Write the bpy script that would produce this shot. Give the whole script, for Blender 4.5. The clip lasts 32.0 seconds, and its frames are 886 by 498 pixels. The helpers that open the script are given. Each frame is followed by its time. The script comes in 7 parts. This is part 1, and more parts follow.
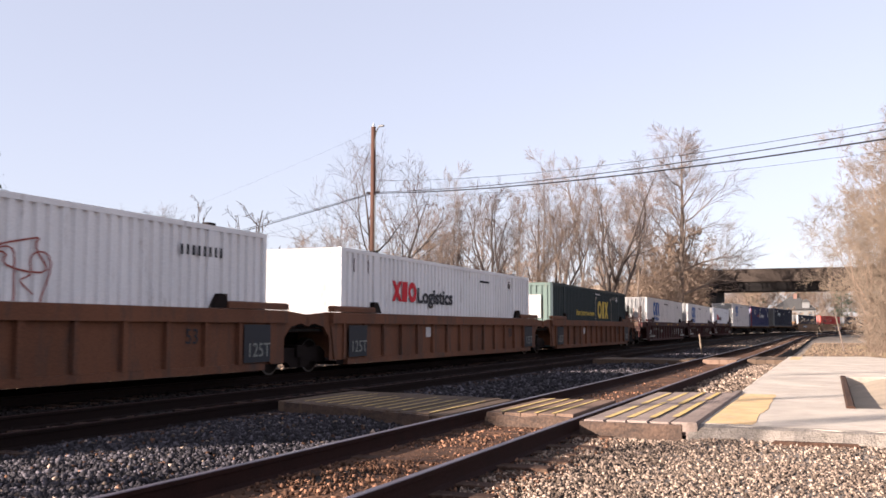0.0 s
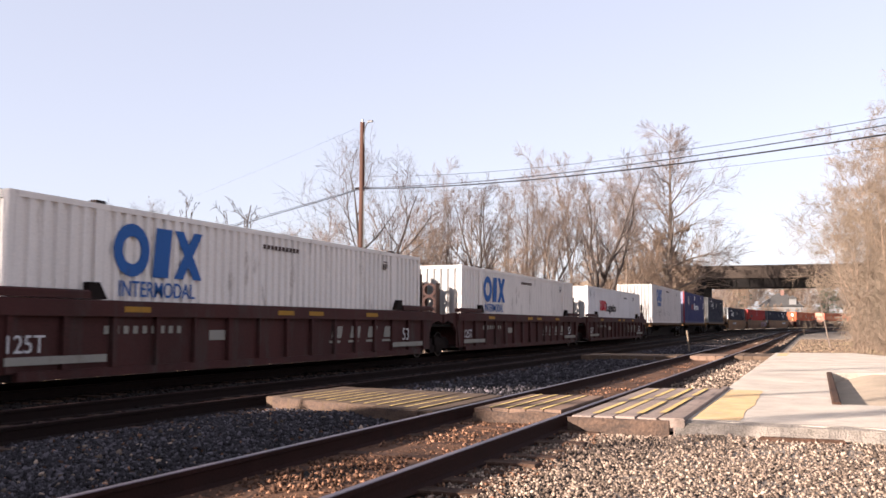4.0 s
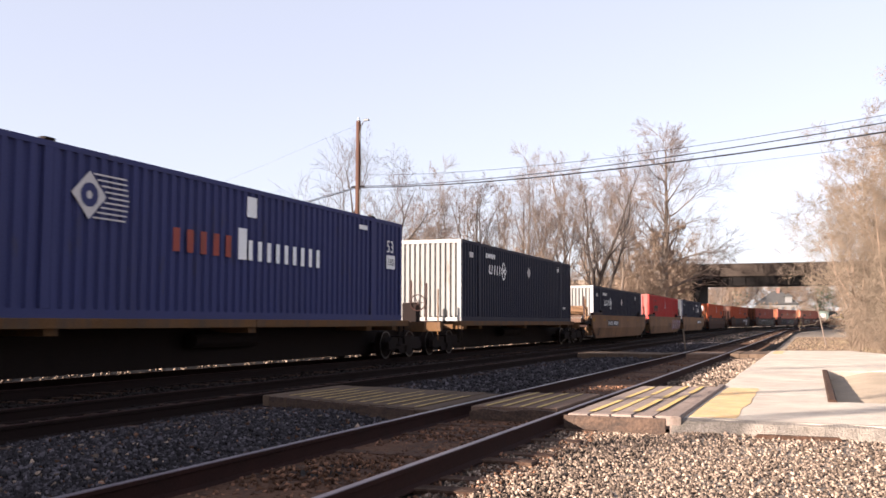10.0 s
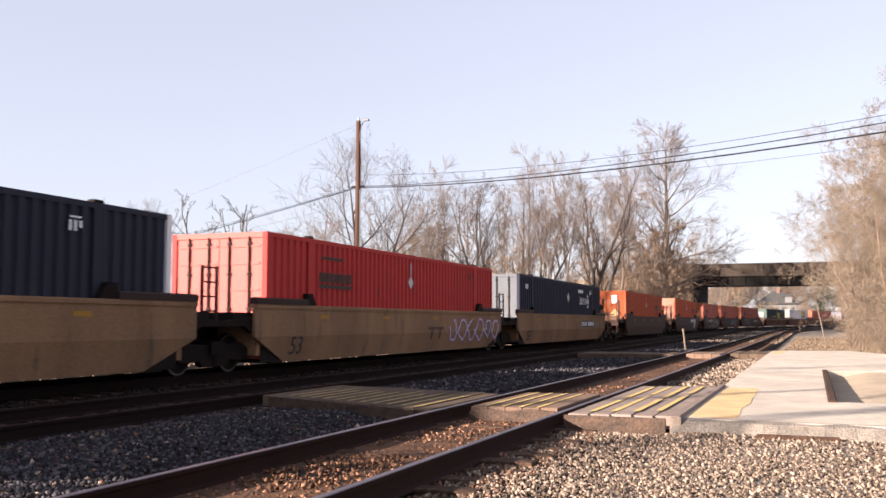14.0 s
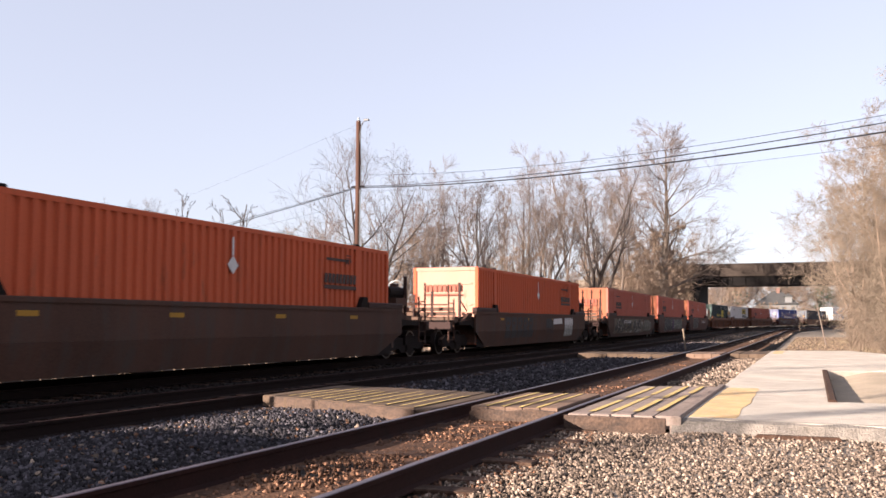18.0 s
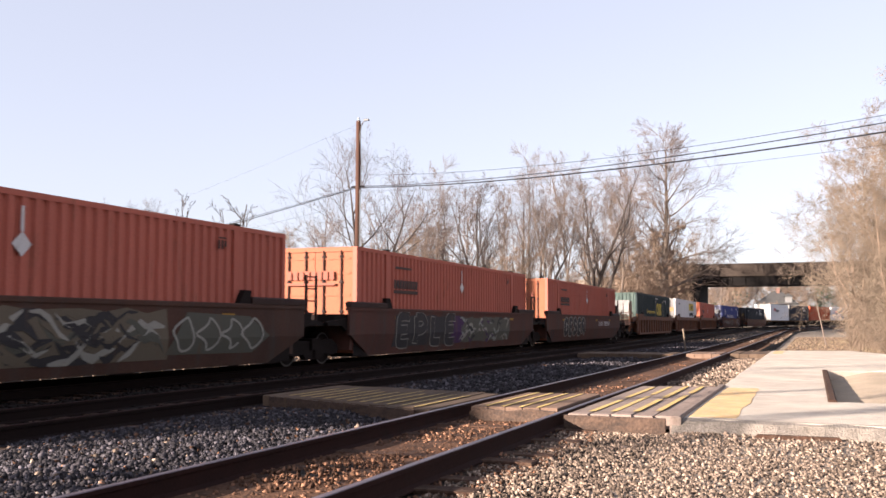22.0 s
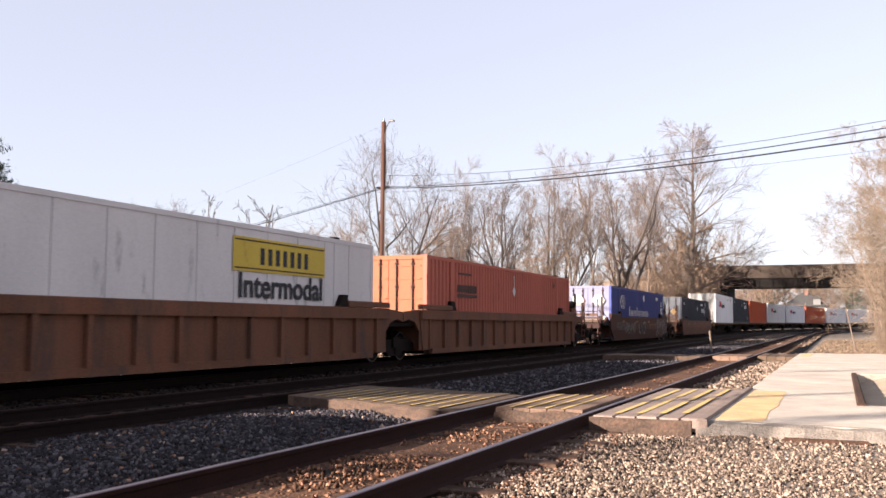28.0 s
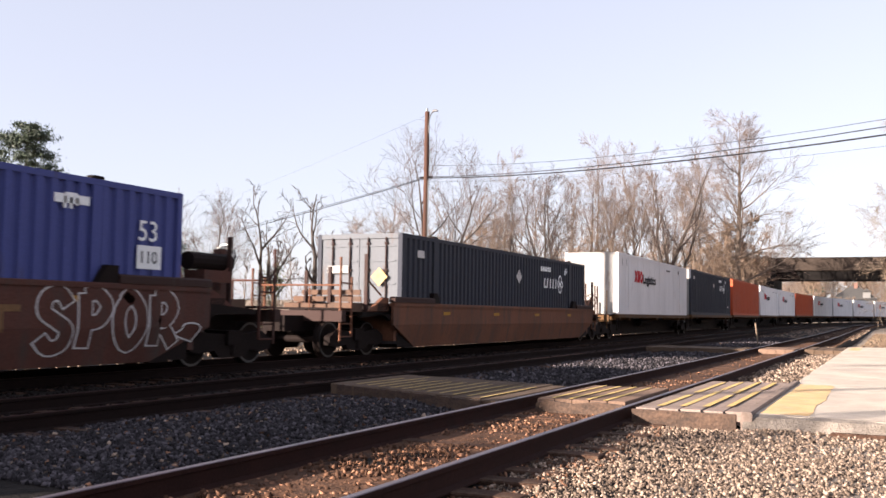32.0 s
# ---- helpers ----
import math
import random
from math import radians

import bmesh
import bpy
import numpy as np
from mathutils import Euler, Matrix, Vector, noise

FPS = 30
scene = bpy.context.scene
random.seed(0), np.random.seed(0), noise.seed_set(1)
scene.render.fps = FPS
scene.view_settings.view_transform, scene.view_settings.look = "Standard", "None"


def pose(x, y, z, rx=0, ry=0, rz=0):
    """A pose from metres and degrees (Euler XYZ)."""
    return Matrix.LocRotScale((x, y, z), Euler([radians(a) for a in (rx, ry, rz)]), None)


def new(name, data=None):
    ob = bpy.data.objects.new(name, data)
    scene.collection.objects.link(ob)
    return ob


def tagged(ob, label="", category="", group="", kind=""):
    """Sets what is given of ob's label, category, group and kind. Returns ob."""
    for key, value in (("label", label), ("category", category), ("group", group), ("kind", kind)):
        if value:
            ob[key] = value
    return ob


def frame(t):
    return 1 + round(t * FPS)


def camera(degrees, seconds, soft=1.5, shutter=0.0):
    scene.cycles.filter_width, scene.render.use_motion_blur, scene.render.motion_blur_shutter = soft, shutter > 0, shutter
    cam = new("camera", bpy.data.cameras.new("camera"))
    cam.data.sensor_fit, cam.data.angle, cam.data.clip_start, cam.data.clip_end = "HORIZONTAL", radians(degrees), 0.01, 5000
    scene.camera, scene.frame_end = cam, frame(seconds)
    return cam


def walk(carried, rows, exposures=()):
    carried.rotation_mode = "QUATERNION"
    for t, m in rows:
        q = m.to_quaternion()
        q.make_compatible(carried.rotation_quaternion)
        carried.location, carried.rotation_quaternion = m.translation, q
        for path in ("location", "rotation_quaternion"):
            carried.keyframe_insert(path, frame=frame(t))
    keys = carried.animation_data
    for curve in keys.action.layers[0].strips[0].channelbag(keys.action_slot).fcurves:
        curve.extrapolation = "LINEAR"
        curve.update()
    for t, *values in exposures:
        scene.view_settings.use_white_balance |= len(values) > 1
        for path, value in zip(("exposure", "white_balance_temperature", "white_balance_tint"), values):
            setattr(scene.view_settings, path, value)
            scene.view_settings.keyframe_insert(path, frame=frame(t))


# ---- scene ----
cam = camera(50.31, 32.0, soft=1.6, shutter=0.15)
EYE = 1.087


def aim(yaw, pitch, roll):
    return pose(0, 0, EYE, 90 + pitch, 0, yaw) @ pose(0, 0, 0, 0, 0, roll)


# seconds, degrees to the left of the line, upward tilt, lean: a hand-held pan from one spot
PAN = [
    (0, 22.282, 4.799, 0.067),
    (0.5, 22.216, 4.762, 0.228),
    (1, 22.157, 4.760, 0.077),
    (1.5, 22.040, 4.738, 0.106),
    (2, 21.915, 4.706, 0.108),
    (2.5, 21.817, 4.636, 0.152),
    (3, 21.729, 4.599, 0.140),
    (3.5, 21.638, 4.574, 0.188),
    (5.5, 21.488, 4.461, 0.080),
    (6, 21.478, 4.451, 0.110),
    (6.5, 21.419, 4.457, 0.068),
    (7, 21.369, 4.458, 0.071),
    (24.5, 21.369, 4.458, 0.071),
    (25, 21.398, 4.512, 0.044),
    (25.5, 21.460, 4.512, 0.045),
    (27.5, 22.382, 4.491, 0.228),
    (28, 22.883, 4.502, 0.330),
    (28.5, 23.023, 4.515, 0.400),
    (29, 23.013, 4.558, 0.333),
    (29.5, 23.160, 4.560, 0.388),
    (30, 24.035, 4.391, 0.444),
    (30.5, 24.270, 4.239, 0.619),
    (31, 24.624, 4.184, 0.609),
    (31.5, 25.258, 3.918, 0.822),
    (32, 25.474, 3.870, 0.845),
]
# stops and white balance drift with the brightness of what passes
EXPOSURE = [(0.0, 1.98, 6330, 21), (2.0, 2.05, 6430, 21), (3.0, 2.06, 6430, 21), (6.0, 2.01, 6340, 21), (7.0, 1.98, 6310, 21), (9.0, 2.08, 6380, 21), (10.0, 2.13, 6450, 20), (12.0, 2.1, 6500, 20), (14.0, 2.03, 6480, 20),
            (17.0, 2.0, 6390, 20), (21.0, 2.07, 6430, 20), (25.0, 2.07, 6460, 20), (32.0, 2.11, 6510, 20)]
walk(cam, [(t, aim(y, p, r)) for t, y, p, r in PAN], EXPOSURE)

# ---- world and sun ----
SUN_TO = Vector((-1.0, -1.2, 0.475)).normalized()
world = bpy.data.worlds.new("world")
scene.world = world
world.use_nodes = True
wn = world.node_tree.nodes
sky = wn.new("ShaderNodeTexSky")
sky.sky_type, sky.sun_disc = "NISHITA", False
sky.sun_elevation = math.asin(SUN_TO.z)
sky.sun_rotation = math.atan2(SUN_TO.x, SUN_TO.y)
sky.air_density, sky.dust_density, sky.ozone_density = 1.0, 0.7, 1.5
soft_sky = wn.new("ShaderNodeHueSaturation")
soft_sky.inputs["Saturation"].default_value = 0.55
world.node_tree.links.new(sky.outputs[0], soft_sky.inputs["Color"])
haze = wn.new("ShaderNodeMix")
haze.data_type = "RGBA"
haze.inputs["Factor"].default_value = 0.6
haze.inputs["B"].default_value = (2.57, 2.82, 3.22, 1)
world.node_tree.links.new(soft_sky.outputs[0], haze.inputs["A"])
world.node_tree.links.new(haze.outputs["Result"], wn["Background"].inputs[0])
wn["Background"].inputs[1].default_value = 0.066
sun = new("sun", bpy.data.lights.new("sun", "SUN"))
sun.data.energy, sun.data.angle, sun.data.color = 5.0, radians(0.6), (1.0, 0.92, 0.77)
sun.rotation_mode = "QUATERNION"
sun.rotation_quaternion = SUN_TO.to_track_quat("Z", "Y")

# ---- materials ----
def mat(name, color, rough=0.7, metal=0.0, vary=0.25, scale=3.0, fine=40.0, bump=0.15, dirt=None, dirt_amount=0.0, streak=1.0, per_object=0.0, island=False, skew=0.0):
    """A surface with colour variation at two scales, optional dirt and relief."""
    m = bpy.data.materials.new(name)
    m.use_nodes = True
    nt = m.node_tree
    n, link = nt.nodes, nt.links.new
    b = n["Principled BSDF"]
    b.inputs["Metallic"].default_value = metal
    tc = n.new("ShaderNodeTexCoord")
    mp = n.new("ShaderNodeMapping")
    mp.inputs["Scale"].default_value = (1, 1, 1 / streak)
    link(tc.outputs["Object"], mp.inputs["Vector"])
    big, small = n.new("ShaderNodeTexNoise"), n.new("ShaderNodeTexNoise")
    big.inputs["Scale"].default_value, small.inputs["Scale"].default_value = scale, fine
    big.inputs["Detail"].default_value, small.inputs["Detail"].default_value = 6, 3
    link(mp.outputs[0], big.inputs["Vector"])
    link(tc.outputs["Object"], small.inputs["Vector"])
    add = n.new("ShaderNodeMath")
    add.operation = "ADD"
    link(big.outputs["Fac"], add.inputs[0])
    link(small.outputs["Fac"], add.inputs[1])
    rng = n.new("ShaderNodeMapRange")
    rng.inputs["From Min"].default_value, rng.inputs["From Max"].default_value = 0.7, 1.3
    rng.inputs["To Min"].default_value, rng.inputs["To Max"].default_value = 1 - vary, 1 + vary
    link(add.outputs[0], rng.inputs["Value"])
    val = rng.outputs[0]
    if per_object or island:
        src = n.new("ShaderNodeNewGeometry").outputs["Random Per Island"] if island else n.new("ShaderNodeObjectInfo").outputs["Random"]
        r2 = n.new("ShaderNodeMapRange")
        r2.inputs["To Min"].default_value, r2.inputs["To Max"].default_value = 1 - (per_object or 0.5), 1 + (per_object or 0.5)
        if skew:
            pw = n.new("ShaderNodeMath")
            pw.operation = "POWER"
            pw.inputs[1].default_value = skew
            link(src, pw.inputs[0])
            src = pw.outputs[0]
            r2.inputs["To Min"].default_value, r2.inputs["To Max"].default_value = 0.5, 2.6
        link(src, r2.inputs["Value"])
        mul = n.new("ShaderNodeMath")
        mul.operation = "MULTIPLY"
        link(val, mul.inputs[0])
        link(r2.outputs[0], mul.inputs[1])
        val = mul.outputs[0]
    hsv = n.new("ShaderNodeHueSaturation")
    hsv.inputs["Color"].default_value = (*color, 1)
    link(val, hsv.inputs["Value"])
    col = hsv.outputs[0]
    if dirt:
        dn = n.new("ShaderNodeTexNoise")
        dn.inputs["Scale"].default_value, dn.inputs["Detail"].default_value = scale * 2.3, 8
        dn.inputs["Roughness"].default_value = 0.7
        mp2 = n.new("ShaderNodeMapping")
        mp2.inputs["Scale"].default_value = (1, 1, 1 / streak)
        mp2.inputs["Location"].default_value = (3.1, 7.7, 1.3)
        link(tc.outputs["Object"], mp2.inputs["Vector"])
        link(mp2.outputs[0], dn.inputs["Vector"])
        dr = n.new("ShaderNodeMapRange")
        dr.inputs["From Min"].default_value, dr.inputs["From Max"].default_value = 0.62 - 0.25 * dirt_amount, 0.8 - 0.1 * dirt_amount
        link(dn.outputs["Fac"], dr.inputs["Value"])
        mix = n.new("ShaderNodeMix")
        mix.data_type = "RGBA"
        link(dr.outputs[0], mix.inputs["Factor"])
        link(col, mix.inputs["A"])
        mix.inputs["B"].default_value = (*dirt, 1)
        col = mix.outputs["Result"]
    link(col, b.inputs["Base Color"])
    rr = n.new("ShaderNodeMapRange")
    rr.inputs["To Min"].default_value, rr.inputs["To Max"].default_value = max(0.05, rough - 0.12), min(1.0, rough + 0.12)
    link(big.outputs["Fac"], rr.inputs["Value"])
    link(rr.outputs[0], b.inputs["Roughness"])
    if bump:
        bp = n.new("ShaderNodeBump")
        bp.inputs["Strength"].default_value, bp.inputs["Distance"].default_value = bump, 0.02
        link(add.outputs[0], bp.inputs["Height"])
        link(bp.outputs[0], b.inputs["Normal"])
    return m


RUST = (0.11, 0.055, 0.03)
SOOT = (0.05, 0.04, 0.035)


def paint(name, color, dirt=RUST, amount=0.2, rough=0.72, bump=0.05, vary=0.12):
    m = mat(name, color, max(rough, 0.72), 0.0, vary, 0.9, 30, bump, dirt, amount, streak=4.0)
    m.node_tree.nodes["Principled BSDF"].inputs["Specular IOR Level"].default_value = 0.2
    return m


# dirty stones left of the near track; the train's shade deepens their colour
M_DARKSTONE = mat("sooty_shaded_ballast_stone", (0.014, 0.0095, 0.0085), 0.9, vary=0.2, scale=6, fine=60, bump=0.3, per_object=0.6, island=True)
M_GREYSTONE = mat("shade_dark_ballast_stone", (0.045, 0.039, 0.043), 0.85, vary=0.2, scale=6, fine=60, bump=0.3, per_object=0.97, island=True, skew=3.5)
M_STONE = mat("ballast_stone", (0.152, 0.11, 0.083), 0.9, vary=0.25, scale=6, fine=60, bump=0.3, per_object=0.3, island=True, skew=2.0)
# near-black bed: shade under the train is put into the colour
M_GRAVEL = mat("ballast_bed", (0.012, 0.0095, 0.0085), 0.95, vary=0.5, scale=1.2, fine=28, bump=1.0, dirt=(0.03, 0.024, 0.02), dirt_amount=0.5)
M_APRON = mat("apron_gravel_bed", (0.14, 0.11, 0.087), 0.95, vary=0.4, scale=1.5, fine=30, bump=0.8, dirt=(0.09, 0.068, 0.05), dirt_amount=0.5)
M_SAND = mat("sandy_ground", (0.28, 0.21, 0.145), 0.95, vary=0.25, scale=1.2, fine=25, bump=0.5, dirt=(0.24, 0.18, 0.11), dirt_amount=0.5)
# pebbly concrete; its dark tone evens out sun on the front face
M_AGG = mat("sun_toned_aggregate_concrete", (0.17, 0.14, 0.115), 0.95, vary=0.45, scale=3, fine=45, bump=1.0, dirt=(0.1, 0.08, 0.06), dirt_amount=0.5)
M_BROWNBED = mat("dirty_ballast_bed", (0.095, 0.047, 0.027), 0.95, vary=0.4, scale=2, fine=22, bump=1.0, dirt=(0.03, 0.02, 0.015), dirt_amount=0.6)
M_LITTER = mat("leaf_litter", (0.13, 0.085, 0.055), 0.95, vary=0.3, scale=5, fine=40, bump=0.2, per_object=0.6, island=True)
M_RUSTSTONE = mat("rust_stained_stone", (0.115, 0.058, 0.035), 0.9, vary=0.2, scale=6, fine=60, bump=0.3, per_object=0.5, island=True, skew=3.5)
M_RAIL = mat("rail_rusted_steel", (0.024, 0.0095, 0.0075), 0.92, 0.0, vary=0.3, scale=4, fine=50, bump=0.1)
# darker copy of the rusted rail steel, with shade in its colour
M_RAILSHADE = mat("shaded_rail_steel", (0.011, 0.0055, 0.0045), 0.92, 0.0, vary=0.3, scale=4, fine=50, bump=0.1)
M_RAILTOP = mat("rail_worn_top", (0.12, 0.09, 0.1), 0.4, 0.7, vary=0.2, scale=4, fine=50, bump=0.02)
M_TIE = mat("tie_weathered_wood", (0.05, 0.026, 0.017), 0.9, vary=0.4, scale=3, fine=30, bump=0.5, per_object=0.3, dirt=(0.12, 0.08, 0.055), dirt_amount=0.4)
M_PLANK = mat("crossing_plank_wood", (0.15, 0.095, 0.068), 0.9, vary=0.3, scale=2, fine=35, bump=0.4, per_object=0.16, dirt=(0.12, 0.08, 0.05), dirt_amount=0.3)
M_PLANKGREY = mat("crossing_plank_grey", (0.092, 0.061, 0.042), 0.9, vary=0.25, scale=2, fine=35, bump=0.4, per_object=0.14, dirt=(0.14, 0.1, 0.075), dirt_amount=0.3)
M_PLANKPALE = mat("crossing_plank_pale", (0.2, 0.15, 0.125), 0.9, vary=0.25, scale=2, fine=35, bump=0.4, per_object=0.12, dirt=(0.1, 0.07, 0.055), dirt_amount=0.35)
# rotten brown wood, also dark to give the plank fronts their shade
M_ROTSHADE = mat("rotten_shaded_board", (0.07, 0.04, 0.026), 0.95, vary=0.45, scale=2.5, fine=30, bump=0.8, dirt=(0.02, 0.012, 0.009), dirt_amount=0.5, streak=0.3)
M_YELLOW = mat("worn_yellow_paint", (0.46, 0.31, 0.09), 0.85, vary=0.3, scale=5, fine=40, bump=0.3, dirt=(0.2, 0.14, 0.09), dirt_amount=0.55)
M_FADED = mat("faded_yellow_edge", (0.46, 0.29, 0.125), 0.9, vary=0.25, scale=3, fine=50, bump=0.4, dirt=(0.38, 0.315, 0.235), dirt_amount=0.5)
M_PLAT = mat("platform_asphalt", (0.4, 0.335, 0.27), 0.92, vary=0.28, scale=0.8, fine=60, bump=0.6, dirt=(0.27, 0.215, 0.175), dirt_amount=0.5)
M_GROUND = mat("dry_ground", (0.19, 0.142, 0.1), 0.97, vary=0.4, scale=0.5, fine=9, bump=0.8, dirt=(0.13, 0.1, 0.06), dirt_amount=0.5)
M_GRASS = mat("dry_grass", (0.17, 0.125, 0.075), 0.9, vary=0.3, scale=3, fine=20, bump=0.1, per_object=0.35, island=True)
M_BARK = mat("bark", (0.05, 0.036, 0.029), 0.9, vary=0.3, scale=3, fine=18, bump=0.6, streak=4)
M_TWIG = mat("twigs", (0.122, 0.087, 0.069), 0.9, vary=0.25, scale=0.6, fine=6, bump=0)
M_TWIGDARK = mat("dark_twigs", (0.068, 0.048, 0.04), 0.9, vary=0.25, scale=0.6, fine=6, bump=0)
M_BARKPALE = mat("pale_bark", (0.12, 0.088, 0.068), 0.9, vary=0.35, scale=2, fine=12, bump=0.5, streak=4)
M_TWIGPALE = mat("pale_twigs", (0.135, 0.098, 0.068), 0.9, vary=0.25, scale=0.6, fine=6, bump=0)
M_VINE = mat("dead_vines", (0.17, 0.115, 0.08), 0.95, vary=0.35, scale=0.6, fine=6, bump=0)
M_IVY = mat("ivy_leaves", (0.09, 0.095, 0.04), 0.6, vary=0.4, scale=1, fine=10, bump=0, per_object=0.4, island=True)
M_NEEDLE = mat("pine_needles", (0.035, 0.05, 0.028), 0.65, vary=0.4, scale=1, fine=10, bump=0, per_object=0.5, island=True)
M_POLE = mat("creosoted_pole_wood", (0.06, 0.031, 0.023), 0.85, vary=0.3, scale=3, fine=25, bump=0.3, streak=6)
M_WIRE = mat("black_cable", (0.012, 0.011, 0.013), 0.6, vary=0.1, bump=0)
M_GALV = mat("galvanised_steel", (0.11, 0.11, 0.11), 0.45, 0.6, vary=0.15, bump=0.03)
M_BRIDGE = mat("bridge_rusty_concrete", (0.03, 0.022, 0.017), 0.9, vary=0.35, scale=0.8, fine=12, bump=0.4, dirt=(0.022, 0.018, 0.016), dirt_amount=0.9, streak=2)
# almost black: stands in for shadow below the deck overhang
M_GIRDER = mat("bridge_shade_dark_girder", (0.008, 0.0065, 0.006), 0.85, vary=0.3, scale=1, fine=12, bump=0.2, dirt=(0.02, 0.013, 0.01), dirt_amount=0.3)
M_PARAPET = mat("stained_parapet", (0.042, 0.031, 0.025), 0.9, vary=0.3, scale=2.5, fine=9, bump=0.4, dirt=(0.03, 0.022, 0.017), dirt_amount=0.5, streak=0.5)
M_LAMP = mat("grey_lamp_metal", (0.09, 0.085, 0.085), 0.6, 0.2, vary=0.15, bump=0.03)
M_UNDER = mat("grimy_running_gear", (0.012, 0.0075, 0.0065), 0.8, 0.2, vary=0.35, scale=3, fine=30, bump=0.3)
M_TREAD = mat("bright_wheel_tread", (0.06, 0.055, 0.052), 0.45, 0.6, vary=0.15, bump=0.02)
M_WHITE = paint("white_marking", (0.72, 0.72, 0.72), SOOT, 0.1)
M_BLACK = paint("black_marking", (0.03, 0.03, 0.035), RUST, 0.05)
M_ROOFTILE = mat("house_roof", (0.055, 0.052, 0.05), 0.9, vary=0.2, scale=2, fine=12, bump=0.3)
M_SIDING = mat("house_siding", (0.13, 0.125, 0.12), 0.7, vary=0.1, scale=2, fine=12, bump=0.1)
M_SHEET = mat("pale_sheet_metal", (0.42, 0.42, 0.42), 0.6, 0.0, vary=0.1, scale=2, fine=20, bump=0.05)
M_GLASS = mat("dark_window_glass", (0.05, 0.06, 0.07), 0.1, vary=0.1, bump=0)
M_BRICK = mat("chimney_brick", (0.15, 0.08, 0.06), 0.9, vary=0.2, scale=6, fine=30, bump=0.3)


for _m in (M_RAILSHADE, M_ROOFTILE, M_WIRE, M_POLE, M_RAIL, M_PLANKPALE, M_GRAVEL, M_DARKSTONE, M_GREYSTONE, M_TIE, M_PLANK, M_PLANKGREY, M_GIRDER, M_BRIDGE, M_PARAPET, M_UNDER, M_BROWNBED, M_STONE, M_RUSTSTONE):
    _m.node_tree.nodes["Principled BSDF"].inputs["Specular IOR Level"].default_value = 0.12

# ---- mesh helpers ----
class Shape:
    """Collects vertices and faces for one mesh."""

    def __init__(self):
        self.v, self.f = [], []

    def add(self, verts, faces):
        o = len(self.v)
        self.v += [tuple(q) for q in verts]
        self.f += [tuple(i + o for i in fc) for fc in faces]
        return self

    def box(self, x0, x1, y0, y1, z0, z1, b=0.0):
        if b <= 0:
            return self.hexa([(x0, y0, z0), (x1, y0, z0), (x1, y1, z0), (x0, y1, z0), (x0, y0, z1), (x1, y0, z1), (x1, y1, z1), (x0, y1, z1)])
        # eased top edges
        vs = [(x0, y0, z0), (x1, y0, z0), (x1, y1, z0), (x0, y1, z0), (x0, y0, z1 - b), (x1, y0, z1 - b), (x1, y1, z1 - b), (x0, y1, z1 - b),
              (x0 + b, y0 + b, z1), (x1 - b, y0 + b, z1), (x1 - b, y1 - b, z1), (x0 + b, y1 - b, z1)]
        return self.add(vs, [(3, 2, 1, 0), (0, 1, 5, 4), (1, 2, 6, 5), (2, 3, 7, 6), (3, 0, 4, 7), (4, 5, 9, 8), (5, 6, 10, 9), (6, 7, 11, 10), (7, 4, 8, 11), (8, 9, 10, 11)])

    def hexa(self, c):
        return self.add(c, [(3, 2, 1, 0), (4, 5, 6, 7), (0, 1, 5, 4), (1, 2, 6, 5), (2, 3, 7, 6), (3, 0, 4, 7)])

    def prism(self, poly, a0, a1, axis):
        """A polygon drawn in the two other axes, extruded along one."""
        def put(u, w, a):
            return {"x": (a, u, w), "y": (u, a, w), "z": (u, w, a)}[axis]
        k = len(poly)
        vs = [put(u, w, a0) for u, w in poly] + [put(u, w, a1) for u, w in poly]
        fs = [(i, (i + 1) % k, k + (i + 1) % k, k + i) for i in range(k)] + [tuple(range(k))[::-1], tuple(range(k, 2 * k))]
        return self.add(vs, fs)

    def tube(self, pts, radii, sides=6, caps=True):
        pts = [Vector(q) for q in pts]
        rings = []
        for i, q in enumerate(pts):
            d = (pts[min(i + 1, len(pts) - 1)] - pts[max(i - 1, 0)]).normalized()
            u = d.cross(Vector((0.31, 0.17, 1.0)) if abs(d.z) < 0.9 else Vector((1, 0.2, 0))).normalized()
            w = d.cross(u)
            r = radii[i] if hasattr(radii, "__len__") else radii
            rings.append([q + r * (math.cos(a) * u + math.sin(a) * w) for a in [2 * math.pi * j / sides for j in range(sides)]])
        vs = [q for ring in rings for q in ring]
        fs = []
        for i in range(len(pts) - 1):
            for j in range(sides):
                a, b = i * sides + j, i * sides + (j + 1) % sides
                fs.append((a, b, b + sides, a + sides))
        if caps:
            fs += [tuple(range(sides))[::-1], tuple(range(len(vs) - sides, len(vs)))]
        return self.add(vs, fs)

    def disc(self, c, r, w, axis="x", sides=20):
        a, b = list(c), list(c)
        i = "xyz".index(axis)
        a[i] -= w / 2
        b[i] += w / 2
        return self.tube([a, b], r, sides)

    def data(self, name, material, smooth=False):
        me = bpy.data.meshes.new(name)
        me.from_pydata(self.v, [], self.f)
        me.materials.append(material)
        bm = bmesh.new()
        bm.from_mesh(me)
        bmesh.ops.recalc_face_normals(bm, faces=bm.faces)
        bm.to_mesh(me)
        bm.free()
        if smooth:
            me.polygons.foreach_set("use_smooth", [True] * len(me.polygons))
        return me


def part(name, shape, material, parent, label="", at=None, smooth=False):
    """One mesh object under a thing or a part."""
    me = shape if isinstance(shape, bpy.types.Mesh) else shape.data(name, material, smooth)
    ob = new(name, me)
    ob.parent = parent
    if at:
        ob.location = at
    if label:
        tagged(ob, label)
    return ob


